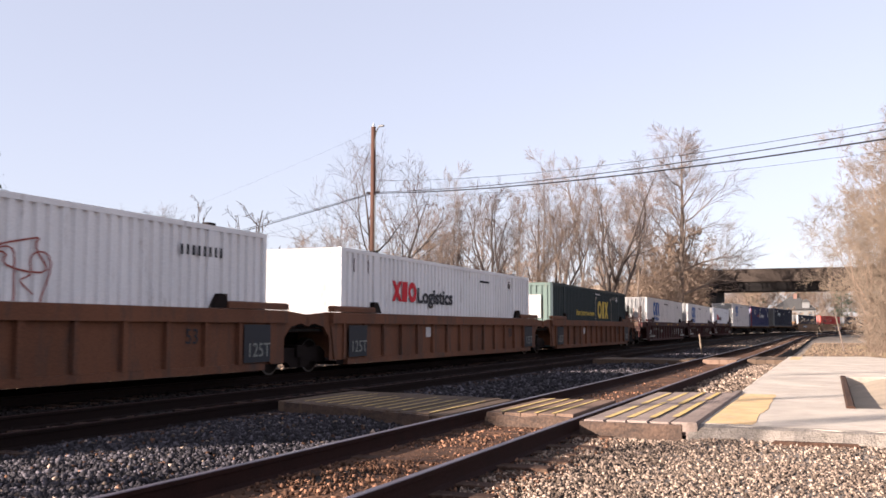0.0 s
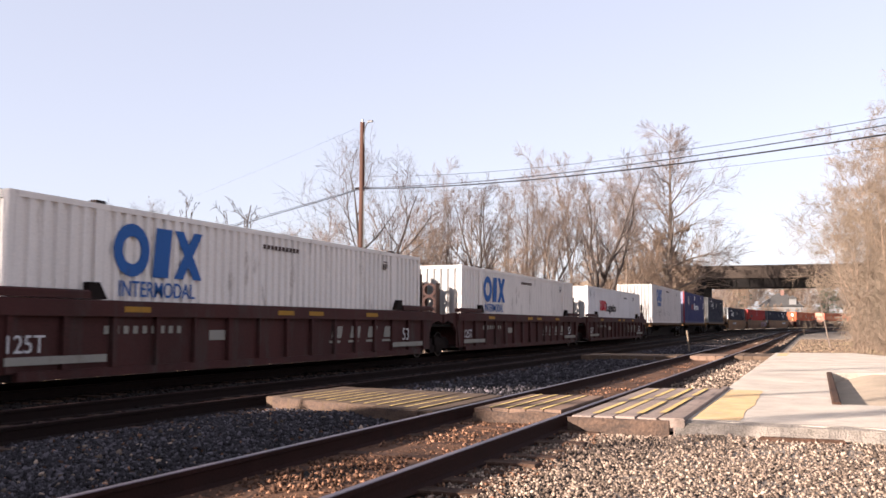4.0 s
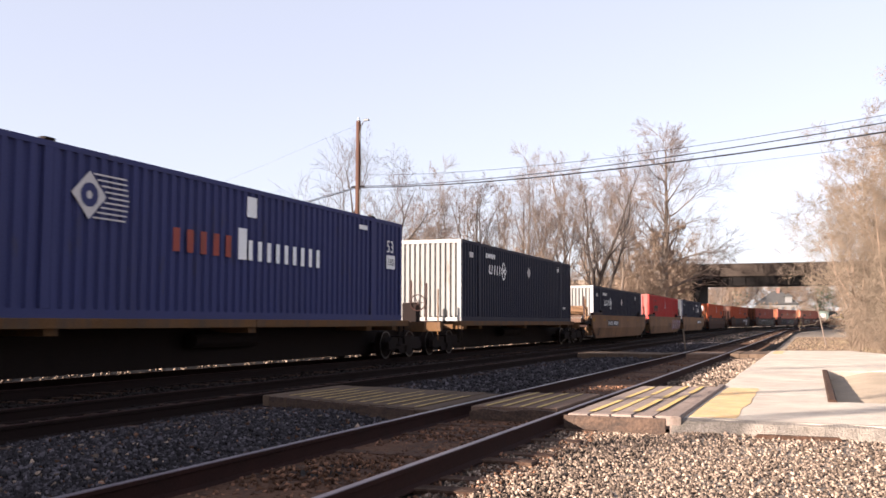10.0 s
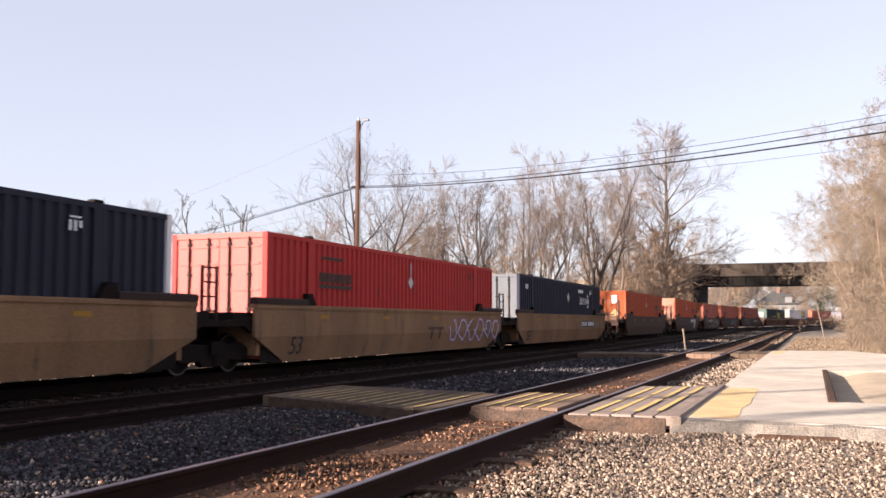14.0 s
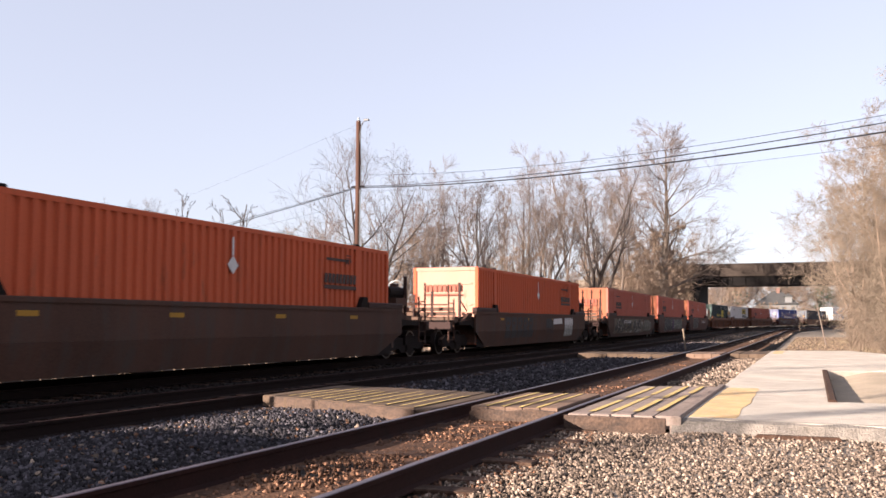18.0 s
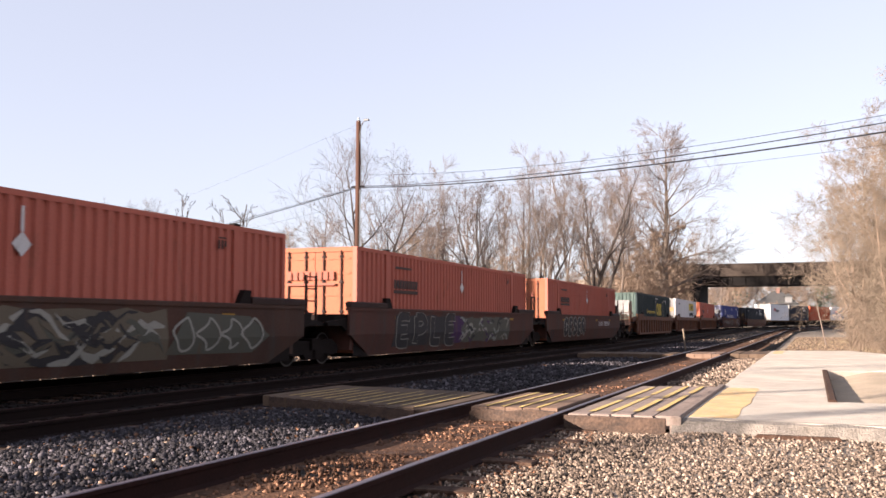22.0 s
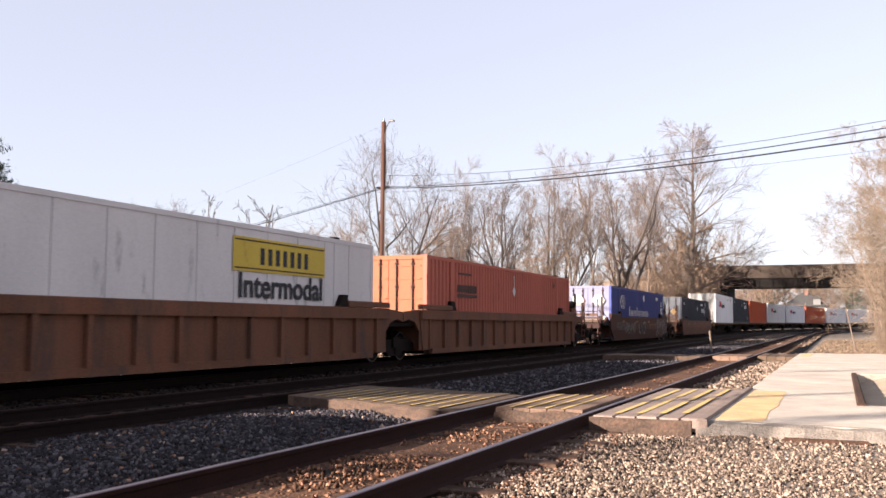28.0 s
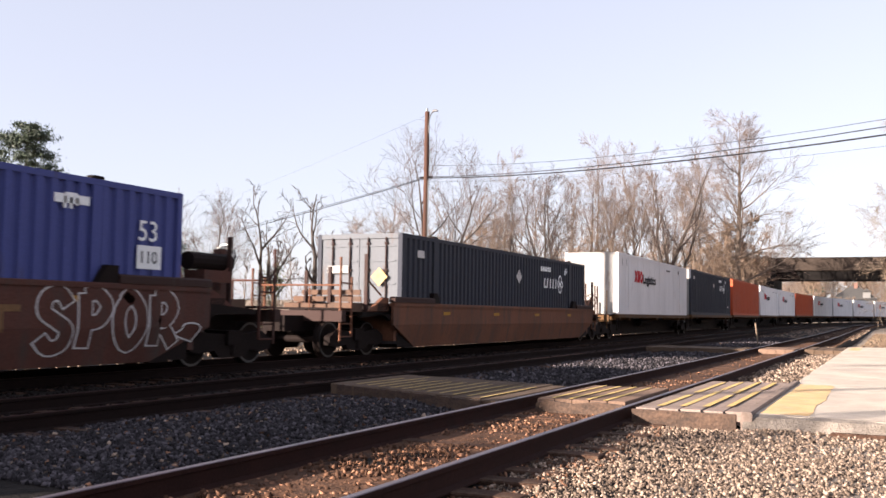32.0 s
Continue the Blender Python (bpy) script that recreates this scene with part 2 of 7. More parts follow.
def thing(name, label, category, group="", kind="", m=None):
    ob = new(name)
    if m is not None:
        ob.matrix_basis = m
    return tagged(ob, label, category, group, kind)


def single(name, shape, material, label, category, group="", kind="", m=None, smooth=False):
    me = shape if isinstance(shape, bpy.types.Mesh) else shape.data(name, material, smooth)
    ob = new(name, me)
    if m is not None:
        ob.matrix_basis = m
    return tagged(ob, label, category, group, kind)


def raw_mesh(name, verts, faces, material):
    """A large mesh from arrays, with no cleaning; faces all of one size."""
    me = bpy.data.meshes.new(name)
    nv, nf, k = len(verts), len(faces), faces.shape[1]
    me.vertices.add(nv)
    me.vertices.foreach_set("co", np.asarray(verts, dtype=np.float32).ravel())
    me.loops.add(nf * k)
    me.loops.foreach_set("vertex_index", np.asarray(faces, dtype=np.int32).ravel())
    me.polygons.add(nf)
    me.polygons.foreach_set("loop_start", np.arange(0, nf * k, k, dtype=np.int32))
    me.polygons.foreach_set("loop_total", np.full(nf, k, dtype=np.int32))
    me.materials.append(material)
    me.update(calc_edges=True)
    return me


# ---- the line of the railway ----
BEND_AT, BEND_R, BEND_LEN = 115.0, 425.0, 190.0
X_NEAR, X_MID, X_FAR = -3.66, -8.68, -12.79


def rise(arc):
    return 0.003 * min(max(arc - 50.0, 0.0), 180.0)


def on_line(x0, arc):
    """Place and heading (to the right of +y) at a distance along the track whose straight part lies at x0."""
    dx = x0 - X_FAR
    z = rise(arc)
    if arc <= BEND_AT:
        return x0, arc, z, 0.0
    th = min(arc - BEND_AT, BEND_LEN) / BEND_R
    r = BEND_R - dx
    x, y = X_FAR + BEND_R - r * math.cos(th), BEND_AT + r * math.sin(th)
    over = max(0.0, arc - BEND_AT - BEND_LEN)
    return x + over * math.sin(th), y + over * math.cos(th), z, th


def line_pose(x0, arc):
    x, y, z, th = on_line(x0, arc)
    return pose(x, y, z, 0, 0, -math.degrees(th))


# ---- ground ----
def line_x(y):
    """x of the far track beside a place at y."""
    if y <= BEND_AT:
        return X_FAR
    return X_FAR + min((y - BEND_AT) ** 2 / (2 * BEND_R), 40 + 0.45 * max(0, y - 305) if y > 305 else 1e9)


def smooth(a, b, v):
    v = min(max((v - a) / (b - a), 0.0), 1.0)
    return v * v * (3 - 2 * v)


def ground_z(x, y):
    tx = line_x(y)
    z = -0.42 + rise(y)
    left, right = tx - 4.5 - x, x - (tx + 14.5)
    z -= 0.5 * smooth(0, 6, left) * (1 - smooth(100, 140, y))
    if y < 60:
        z += 0.12 * smooth(2, 12, x) + 0.7 * smooth(4, 25, x) * smooth(30, 55, y)
    side = max(smooth(1.5, 12, left) * (1 - 0.9 * smooth(14, 40, left)), smooth(2.0, 14, right))
    z += 8.3 * smooth(26, 7, abs(y - 152.5)) * side if abs(y - 152.5) < 26 else 0.0
    z += 5.0 * smooth(185, 300, y) * max(smooth(4, 30, left), smooth(6, 40, right))
    return z + 0.18 * noise.noise((x * 0.15, y * 0.15, 3)) * (1 if (left > 0 or right > 0) else 0.25)


def build_ground():
    def steps(*bits):
        out = []
        for a, b, n in bits:
            out += [a + (b - a) * i / n for i in range(n)]
        return out + [bits[-1][1]]
    xs = steps((-2500, -400, 6), (-400, -90, 10), (-90, -18, 36), (-18, 10, 28), (10, 80, 35), (80, 400, 16), (400, 2500, 6))
    ys = steps((-2500, -300, 6), (-300, -20, 14), (-20, 60, 40), (60, 220, 80), (220, 420, 40), (420, 3500, 8))
    vs = [(x, y, ground_z(x, y)) for y in ys for x in xs]
    n = len(xs)
    fs = [(j * n + i, j * n + i + 1, (j + 1) * n + i + 1, (j + 1) * n + i) for j in range(len(ys) - 1) for i in range(n - 1)]
    me = raw_mesh("ground", np.array(vs), np.array(fs), M_GROUND)
    me.polygons.foreach_set("use_smooth", [True] * len(me.polygons))
    tagged(new("ground", me), "dry brown earth with leaf litter beside the railway", "ground", kind="structure")


def bed_z(x, y):
    z = -0.19 + 0.03 * noise.noise((x * 0.9, y * 0.9, 0)) + 0.012 * noise.noise((x * 5, y * 5, 1))
    z += 0.05 * math.exp(-((x + 6.1) / 0.9) ** 2)
    z += 0.14 * smooth(-14.4, -15.1, x) - 0.2 * smooth(-15.4, -16.8, x)
    z += 0.05 * smooth(9.6, 10.9, y) * smooth(-1.7, -1.3, x)
    return z


def build_bed():
    xs = [-17.5 + 0.3 * i for i in range(54)]
    arcs = [-460, -300, -150, -60, -20] + [-10 + 0.5 * i for i in range(140)] + [60 + 3 * i for i in range(80)] + [320, 420, 560]
    vs = []
    for a in arcs:
        for x in xs:
            px, py, pz, th = on_line(x, a)
            edge = -0.5 * (smooth(-16.6, -17.5, x) + smooth(-2.3, -1.6, x) * (1 if a > 42 else 0))
            vs.append((px, py, pz + bed_z(x, a) + edge))
    n = len(xs)
    fs = [(j * n + i, j * n + i + 1, (j + 1) * n + i + 1, (j + 1) * n + i) for j in range(len(arcs) - 1) for i in range(n - 1)]
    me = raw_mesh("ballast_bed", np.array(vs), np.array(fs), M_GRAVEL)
    me.polygons.foreach_set("use_smooth", [True] * len(me.polygons))
    tagged(new("ballast_bed", me), "grey crushed-stone ballast bed under three tracks", "ballast", kind="structure")
    xs, ys = [-1.61 + 0.25 * i for i in range(44)], [-8 + 0.25 * i for i in range(80)]
    vs = [(x, y, bed_z(x, y) - 0.5 * smooth(7, 9, x)) for y in ys for x in xs]
    n = len(xs)
    fs = [(j * n + i, j * n + i + 1, (j + 1) * n + i + 1, (j + 1) * n + i) for j in range(len(ys) - 1) for i in range(n - 1)]
    me = raw_mesh("gravel_apron", np.array(vs), np.array(fs), M_APRON)
    me.polygons.foreach_set("use_smooth", [True] * len(me.polygons))
    tagged(new("gravel_apron", me), "loose grey gravel in front of the platform end", "gravel", kind="structure")


def build_stones():
    rg = np.random.default_rng(5)
    base = np.array([(1, 0, 0), (-1, 0, 0), (0, 1, 0), (0, -1, 0), (0, 0, 1), (0, 0, -1)], float)
    tri = np.array([(0, 2, 4), (2, 1, 4), (1, 3, 4), (3, 0, 4), (2, 0, 5), (1, 2, 5), (3, 1, 5), (0, 3, 5)])

    def heap(name, zones, material, label):
        V, F, off = [], [], 0
        for x0, x1, y0, y1, count, r0, r1, lift in zones:
            x, y = rg.uniform(x0, x1, count), y0 + (y1 - y0) * rg.uniform(0, 1, count) ** 1.3
            z = np.array([bed_z(a, b) + rise(b) for a, b in zip(x, y)]) + lift
            r = rg.uniform(0, 1, count) ** 1.7 * (r1 - r0) + r0
            sc = rg.uniform(0.65, 1.35, (count, 1, 3)) * r[:, None, None]
            q = rg.normal(size=(count, 4))
            q /= np.linalg.norm(q, axis=1)[:, None]
            w, a, b, c = q.T
            R = np.stack([np.stack([1 - 2 * (b * b + c * c), 2 * (a * b - c * w), 2 * (a * c + b * w)], 1),
                          np.stack([2 * (a * b + c * w), 1 - 2 * (a * a + c * c), 2 * (b * c - a * w)], 1),
                          np.stack([2 * (a * c - b * w), 2 * (b * c + a * w), 1 - 2 * (a * a + b * b)], 1)], 1)
            pts = (base + rg.normal(0, 0.22, (count, 6, 3))) * sc
            pts = np.einsum("nij,nkj->nki", R, pts) + np.stack([x, y, z + 0.35 * r], 1)[:, None, :]
            V.append(pts.reshape(-1, 3))
            F.append((tri[None] + 6 * np.arange(count)[:, None, None]).reshape(-1, 3) + off)
            off += 6 * count
        tagged(new(name, raw_mesh(name, np.concatenate(V), np.concatenate(F), material)), label, "stones", kind="stuff")

    heap("ballast_stones", [(-2.75, 3.2, 5.5, 11.1, 42000, 0.006, 0.022, 0), (-2.4, 3.2, 5.5, 11.0, 900, 0.016, 0.03, 0), (-7.8, -4.6, 5, 16, 350, 0.012, 0.034, 0.006), (-2.85, -1.55, 14, 44, 4500, 0.02, 0.05, 0),
                            (-17, -13.6, 5, 60, 6000, 0.03, 0.06, 0), (-8.5, -2, 60, 120, 2500, 0.03, 0.06, -0.02)],
         M_STONE, "grey and white crushed ballast stones lying loose")
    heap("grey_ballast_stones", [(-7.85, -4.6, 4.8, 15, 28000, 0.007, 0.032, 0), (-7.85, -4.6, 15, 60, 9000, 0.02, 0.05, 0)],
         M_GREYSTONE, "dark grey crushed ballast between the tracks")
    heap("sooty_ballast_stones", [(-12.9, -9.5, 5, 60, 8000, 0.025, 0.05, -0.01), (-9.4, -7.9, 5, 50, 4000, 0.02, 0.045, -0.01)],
         M_DARKSTONE, "oily ballast stones coloured dark for shade between the main tracks")
    heap("leaf_litter", [(-26, -15.8, 3, 60, 9000, 0.02, 0.07, -0.35), (-1.4, 3.5, 40.6, 90, 7000, 0.03, 0.08, -0.2)],
         M_LITTER, "brown leaf litter and stones on the far shoulder")
    heap("rusty_ballast_stones", [(-4.3, -3.0, 4, 12, 4200, 0.007, 0.028, 0.012), (-4.3, -3.0, 14, 40, 1500, 0.015, 0.035, 0.005), (-7.8, -4.6, 4.8, 12.5, 350, 0.012, 0.03, 0.004), (-2.85, -2.2, 5.5, 11.0, 900, 0.008, 0.022, 0.004)],
         M_RUSTSTONE, "rust-stained small stones between the rails")


def build_track(x0, label, tie_range, steel, top):
    tr = thing("railway_track", label, "railway track", "railway tracks", "structure")
    prof = [(-0.07, -0.185), (0.07, -0.185), (0.07, -0.172), (0.012, -0.15), (0.012, -0.045), (0.036, -0.035), (0.036, -0.006), (-0.036, -0.006), (-0.036, -0.035), (-0.012, -0.045), (-0.012, -0.15), (-0.07, -0.172)]
    arcs = [-460, -60, 0, 30, 60, 90] + [115 + 8 * i for i in range(28)] + [420, 560]

    def sweep(poly, dx):
        s, k = Shape(), len(poly)
        for a in arcs:
            for u, w in poly:
                px, py, pz, th = on_line(x0 + dx + u, a)
                s.v.append((px, py, pz + w))
        for j in range(len(arcs) - 1):
            for i in range(k):
                s.f.append((j * k + i, j * k + (i + 1) % k, (j + 1) * k + (i + 1) % k, (j + 1) * k + i))
        s.f += [tuple(range(k)), tuple(range(len(s.v) - k, len(s.v)))]
        return s

    for dx in (-0.7525, 0.7525):
        rail = part("rail", sweep(prof, dx), steel, tr)
        part("running_surface", sweep([(-0.03, -0.0055), (0.03, -0.0055), (0.026, 0.0), (-0.026, 0.0)], dx), top, rail, "worn shiny rail top")
    rest = Shape()
    rg = random.Random(int(x0 * 10))
    tie = Shape().box(-1.3, 1.3, -0.11, 0.11, -0.36, -0.168, 0.012).data("tie", M_TIE)
    a = -60.0
    while a < 300:
        px, py, pz, th = on_line(x0, a)
        if tie_range[0] < a < tie_range[1]:
            ob = part("tie", tie, M_TIE, tr, at=(px + rg.uniform(-0.05, 0.05), py, pz + rg.uniform(-0.012, 0.006)))
            ob.rotation_euler = (0, 0, rg.uniform(-0.02, 0.02) - th)
        else:
            c, s = math.cos(th), math.sin(th)
            rest.hexa([(px + u * c + w * s, py - u * s + w * c, pz + z) for z in (-0.36, -0.17) for u, w in ((-1.3, -0.11), (1.3, -0.11), (1.3, 0.11), (-1.3, 0.11))])
        a += 0.53
    tagged(part("ties_far", rest, M_TIE, tr), kind="stuff")
    return tr


def plank_row(parent, x0, x1, n, y0, y1, material, z=0.0, thick=0.16, gap=0.012, rg=random.Random(3)):
    """Planks along the track; y0 and y1 give the ends at each x."""
    w = (x1 - x0) / n
    for i in range(n):
        xa, xb = x0 + i * w + gap / 2, x0 + (i + 1) * w - gap / 2
        a, b = y0((xa + xb) / 2) + rg.uniform(-0.02, 0.02), y1((xa + xb) / 2) + rg.uniform(-0.03, 0.03)
        part("plank", Shape().box(xa, xb, a, b, z - thick, z + rg.uniform(-0.008, 0.006), 0.008), material, parent)


def build_crossing():
    cr = thing("plank_crossing", "weathered timber plank crossing between the rails and the platform", "crossing", kind="structure")
    plank_row(cr, -7.72, -4.52, 13, lambda x: 11.05 + 0.42 * (-4.57 - x), lambda x: 13.95 + 0.26 * (-4.47 - x), M_PLANKGREY)
    plank_row(cr, -4.2, -3.04, 5, lambda x: 11.75, lambda x: 14.35, M_PLANK)
    plank_row(cr, -2.77, -1.53, 5, lambda x: 11.15 + 0.2 * (x + 2.77), lambda x: 16.45 + 0.4 * (x + 2.77), M_PLANKPALE)
    part("end_board", Shape().box(-2.78, -1.6, 11.04, 11.1, -0.22, -0.004), M_ROTSHADE, cr, "split brown end board")
    part("end_board", Shape().prism([(-4.2, -0.2), (-3.04, -0.2), (-3.05, -0.03), (-3.4, -0.012), (-3.7, -0.05), (-4.0, -0.02), (-4.19, -0.06)], 11.66, 11.72, "y"), M_ROTSHADE, cr, "worn brown end board")
    # left slab's front shadow is carried by this board's dark colour
    part("edge_board", Shape().box(-7.7, -4.6, 0, 0.06, -0.2, -0.012), M_ROTSHADE, cr).matrix_basis = Matrix.Translation((-6.15, 11.66, 0)) @ Matrix.Rotation(-0.398, 4, "Z") @ Matrix.Translation((6.15, 0, 0))
    rg = random.Random(8)
    for x, y0, y1 in ((-2.54, 11.5, 13.4), (-2.53, 13.8, 16.2), (-2.29, 11.6, 14.2), (-2.28, 14.5, 16.4), (-2.04, 11.7, 13.7), (-2.03, 14.0, 16.6), (-1.79, 11.9, 14.6), (-1.78, 15.0, 16.7)):
        s = Shape().prism([(x - 0.045, y0), (x + 0.03, y0 + 0.06), (x + 0.035, y1), (x - 0.03, y1 - 0.08)], 0.008, 0.0105, "z")
        part("yellow_stripe", s, M_YELLOW, cr, "worn yellow painted stripe")
    for k in range(1, 5):
        x = -4.2 + 0.232 * k
        part("yellow_stripe", Shape().prism([(x - 0.06, 11.8), (x - 0.008, 11.8), (x - 0.008, 14.3), (x - 0.055, 14.25)], 0.008, 0.0105, "z"), M_YELLOW, cr)
    for k in range(2, 13):
        x = -7.72 + 0.24615 * k
        a, b = 11.2 + 0.42 * (-4.57 - x), 13.0 + 0.26 * (-4.47 - x)
        part("yellow_stripe", Shape().prism([(x - 0.045, a), (x - 0.008, a), (x - 0.008, b + 0.6 * rg.random()), (x - 0.04, b)], 0.008, 0.0105, "z"), M_YELLOW, cr)
    part("edge_beam", Shape().box(-1.545, -1.42, 11.0, 17.0, -0.2, 0.035, 0.02), M_PLANKPALE, cr, "pale weathered beam along the platform edge")
    far = thing("far_plank_crossing", "second weathered timber crossing further down the line", "crossing", kind="structure")
    plank_row(far, -8.0, -4.52, 9, lambda x: 33.4, lambda x: 35.6, M_PLANKGREY)
    plank_row(far, -4.2, -3.04, 4, lambda x: 34.2, lambda x: 37.0, M_PLANK)
    plank_row(far, -2.77, -1.53, 4, lambda x: 35.0, lambda x: 38.6, M_PLANKGREY)


def build_platform():
    rg = random.Random(11)
    corners = [(-1.5, 11.02), (3.6, 10.7), (3.6, 14.1), (0.22, 14.2), (0.23, 23.3), (4.2, 25.0), (4.4, 29.5), (1.3, 40.5), (-1.55, 39.5)]
    pts = []
    for i, (a, b) in enumerate(zip(corners, corners[1:] + corners[:1])):
        d = math.dist(a, b)
        n = max(2, int(d / 0.22))
        for j in range(n):
            t = j / n
            w = 0.035 if i in (0, 2, 3) else 0.018
            pts.append((a[0] + (b[0] - a[0]) * t + rg.uniform(-w, w), a[1] + (b[1] - a[1]) * t + rg.uniform(-w, w)))
    k = len(pts)
    s = Shape()
    s.v = [(x, y, -0.34) for x, y in pts] + [(x, y, (-0.09 if y < 11.5 else -0.03) + rg.uniform(-0.02, 0.015)) for x, y in pts]
    s.v += [(x + 0.03 * (1 if x < -1 else -1), y + (0.16 if y < 11.5 else -0.04 if y > 38 else 0), 0.0) for x, y in pts]
    s.f = [(i, (i + 1) % k, k + (i + 1) % k, k + i) for i in range(k)] + [(k + i, k + (i + 1) % k, 2 * k + (i + 1) % k, 2 * k + i) for i in range(k)] + [tuple(range(2 * k, 3 * k))]
    pf = single("platform", s, M_PLAT, "worn pale asphalt and concrete platform with broken edges", "platform", kind="structure")

    def strip(x0, x1, y0, y1, name, material, label, wob=0.05, z=0.0045):
        n = max(3, int((y1 - y0) / 0.15))
        a = [(x0 + wob * (0.5 + 0.5 * noise.noise((7.3, 2.1 * i * 0.15, x0))), y0 + (y1 - y0) * i / n) for i in range(n + 1)]
        b = [(x1 + wob * (noise.noise((1.7, 1.3 * i * 0.15, y0)) + 0.4 * noise.noise((4.1, 6 * i * 0.15, y0))), y0 + (y1 - y0) * i / n) for i in range(n + 1)]
        part(name, Shape().prism(a + b[::-1], z - 0.002, z, "z"), material, pf, label)
    strip(-1.41, -0.86, 11.35, 16.6, "edge_paint", M_FADED, "faded yellow edge paint", 0.06)
    strip(-1.44, -1.05, 35.5, 39.0, "edge_paint", M_FADED, "faded yellow edge paint", 0.08)
    xs, ys = [0.26 + 0.18 * i for i in range(22)], [14.0 + 0.25 * i for i in range(44)]
    vs = [(x, y, -0.2 + 0.17 * smooth(14.5, 24, y) * smooth(0.3, 1.2, x) + 0.02 * noise.noise((x * 2, y * 2, 5))) for y in ys for x in xs]
    n = len(xs)
    fs = [(j * n + i, j * n + i + 1, (j + 1) * n + i + 1, (j + 1) * n + i) for j in range(len(ys) - 1) for i in range(n - 1)]
    tagged(new("sunken_bed", raw_mesh("sunken_bed", np.array(vs), np.array(fs), M_SAND)), "sandy sunken bed beside the platform", "ground", kind="structure")
    fr = Shape()
    rg2 = random.Random(4)
    fx = [-1.52 + 0.16 * i for i in range(33)]
    for i, x in enumerate(fx):
        y = 10.97 - 0.06 * (x + 1.5) + rg2.uniform(-0.03, 0.03)
        fr.v += [(x, y - 0.05, -0.34), (x, y - 0.03, -0.12 + rg2.uniform(-0.02, 0.02)), (x, y + 0.1, -0.02), (x, y + 0.24, 0.0045)]
    for i in range(len(fx) - 1):
        for k in range(3):
            fr.f.append((4 * i + k, 4 * i + 4 + k, 4 * i + 5 + k, 4 * i + 1 + k))
    part("front_edge", fr, M_AGG, pf, "rough exposed-aggregate front edge, darkened to offset the low sun")
    part("rotten_timber", Shape().box(-0.62, 0.25, 10.68, 10.8, -0.3, -0.1, 0.03), M_TIE, pf, "dark rotten timber at the foot of the edge")
    curb = Shape().box(0.16, 0.28, 14.15, 23.3, -0.6, 0.03, 0.02)
    part("curb", curb, M_TIE, pf, "dark timber curb along the sunken bed")


build_ground()
build_bed()
build_stones()
near_track = build_track(X_NEAR, "rusty near track with worn ties sunk in dirt", (3, 58), M_RAIL, M_RAILTOP)
# middle and far rails take the shade-coloured steel and dull tops
mid_track = build_track(X_MID, "middle track in shadow on dark ballast", (4, 50), M_RAILSHADE, M_RAIL)
far_track = build_track(X_FAR, "far main track carrying the container train", (4, 50), M_RAILSHADE, M_RAIL)
dirt_bed = Shape().box(-4.38, -2.95, -20, 60, -0.3, -0.172)
part("dirt_bed", dirt_bed, M_BROWNBED, near_track, "brown dirt filling between the rails")
build_crossing()
build_platform()


# ---- the train ----
SPEED = 13.42
BROWN = paint("car_brown", (0.135, 0.054, 0.029), SOOT, 0.5, 0.8, 0.1, 0.32)
RUSTY = paint("car_rusty_brown", (0.135, 0.055, 0.031), SOOT, 0.5, 0.8, 0.1, 0.32)
MAROON = paint("car_maroon", (0.05, 0.016, 0.014), SOOT, 0.4, 0.8, 0.1, 0.32)
TAN = paint("car_yellow_tan", (0.21, 0.115, 0.062), SOOT, 0.25, 0.8, 0.1, 0.32)
GRIME = paint("car_grimy_brown", (0.06, 0.028, 0.019), SOOT, 0.45, 0.8, 0.1, 0.32)
REDBROWN = paint("car_red_brown", (0.075, 0.029, 0.021), SOOT, 0.5, 0.8, 0.1, 0.32)
OLIVE = paint("car_ochre_brown", (0.14, 0.076, 0.036), SOOT, 0.4, 0.8, 0.1, 0.32)
SILL = paint("car_dirty_sill", (0.1, 0.048, 0.018), SOOT, 0.6, 0.8, 0.1, 0.32)
DUSTY = paint("dusty_walkway", (0.1, 0.058, 0.04), SOOT, 0.35, 0.85, 0.1, 0.3)
C_WHITE = paint("container_white", (0.67, 0.645, 0.645), RUST, 0.05)
C_CREAM = paint("container_offwhite", (0.56, 0.505, 0.48), RUST, 0.16)
C_WHITE2 = paint("container_greyed_white", (0.55, 0.515, 0.51), SOOT, 0.1)
C_CREAM2 = paint("container_warm_white", (0.66, 0.6, 0.56), RUST, 0.12)
C_GREEN = paint("container_dark_green", (0.024, 0.034, 0.036), SOOT, 0.1)
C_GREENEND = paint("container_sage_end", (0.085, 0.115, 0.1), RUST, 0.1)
C_BLUE = paint("container_blue", (0.034, 0.038, 0.108), SOOT, 0.1)
C_BLUELT = paint("container_royal_blue", (0.055, 0.066, 0.2), SOOT, 0.1)
C_NAVY = paint("container_navy", (0.02, 0.021, 0.035), SOOT, 0.1)
C_GREY = paint("container_slate_grey", (0.032, 0.034, 0.045), SOOT, 0.1)
C_RED = paint("container_red", (0.4, 0.035, 0.03), SOOT, 0.1)
C_ORANGE = paint("container_orange", (0.41, 0.08, 0.032), RUST, 0.12)
C_ORANGE2 = paint("container_salmon_orange", (0.38, 0.105, 0.072), RUST, 0.12)
C_BLUEEND = paint("container_pale_blue_end", (0.17, 0.17, 0.235), RUST, 0.1)
# orange and red ends: side paint retoned to allow for direct sun
C_ORANGEEND = paint("container_orange_end", (0.27, 0.088, 0.045), RUST, 0.12)
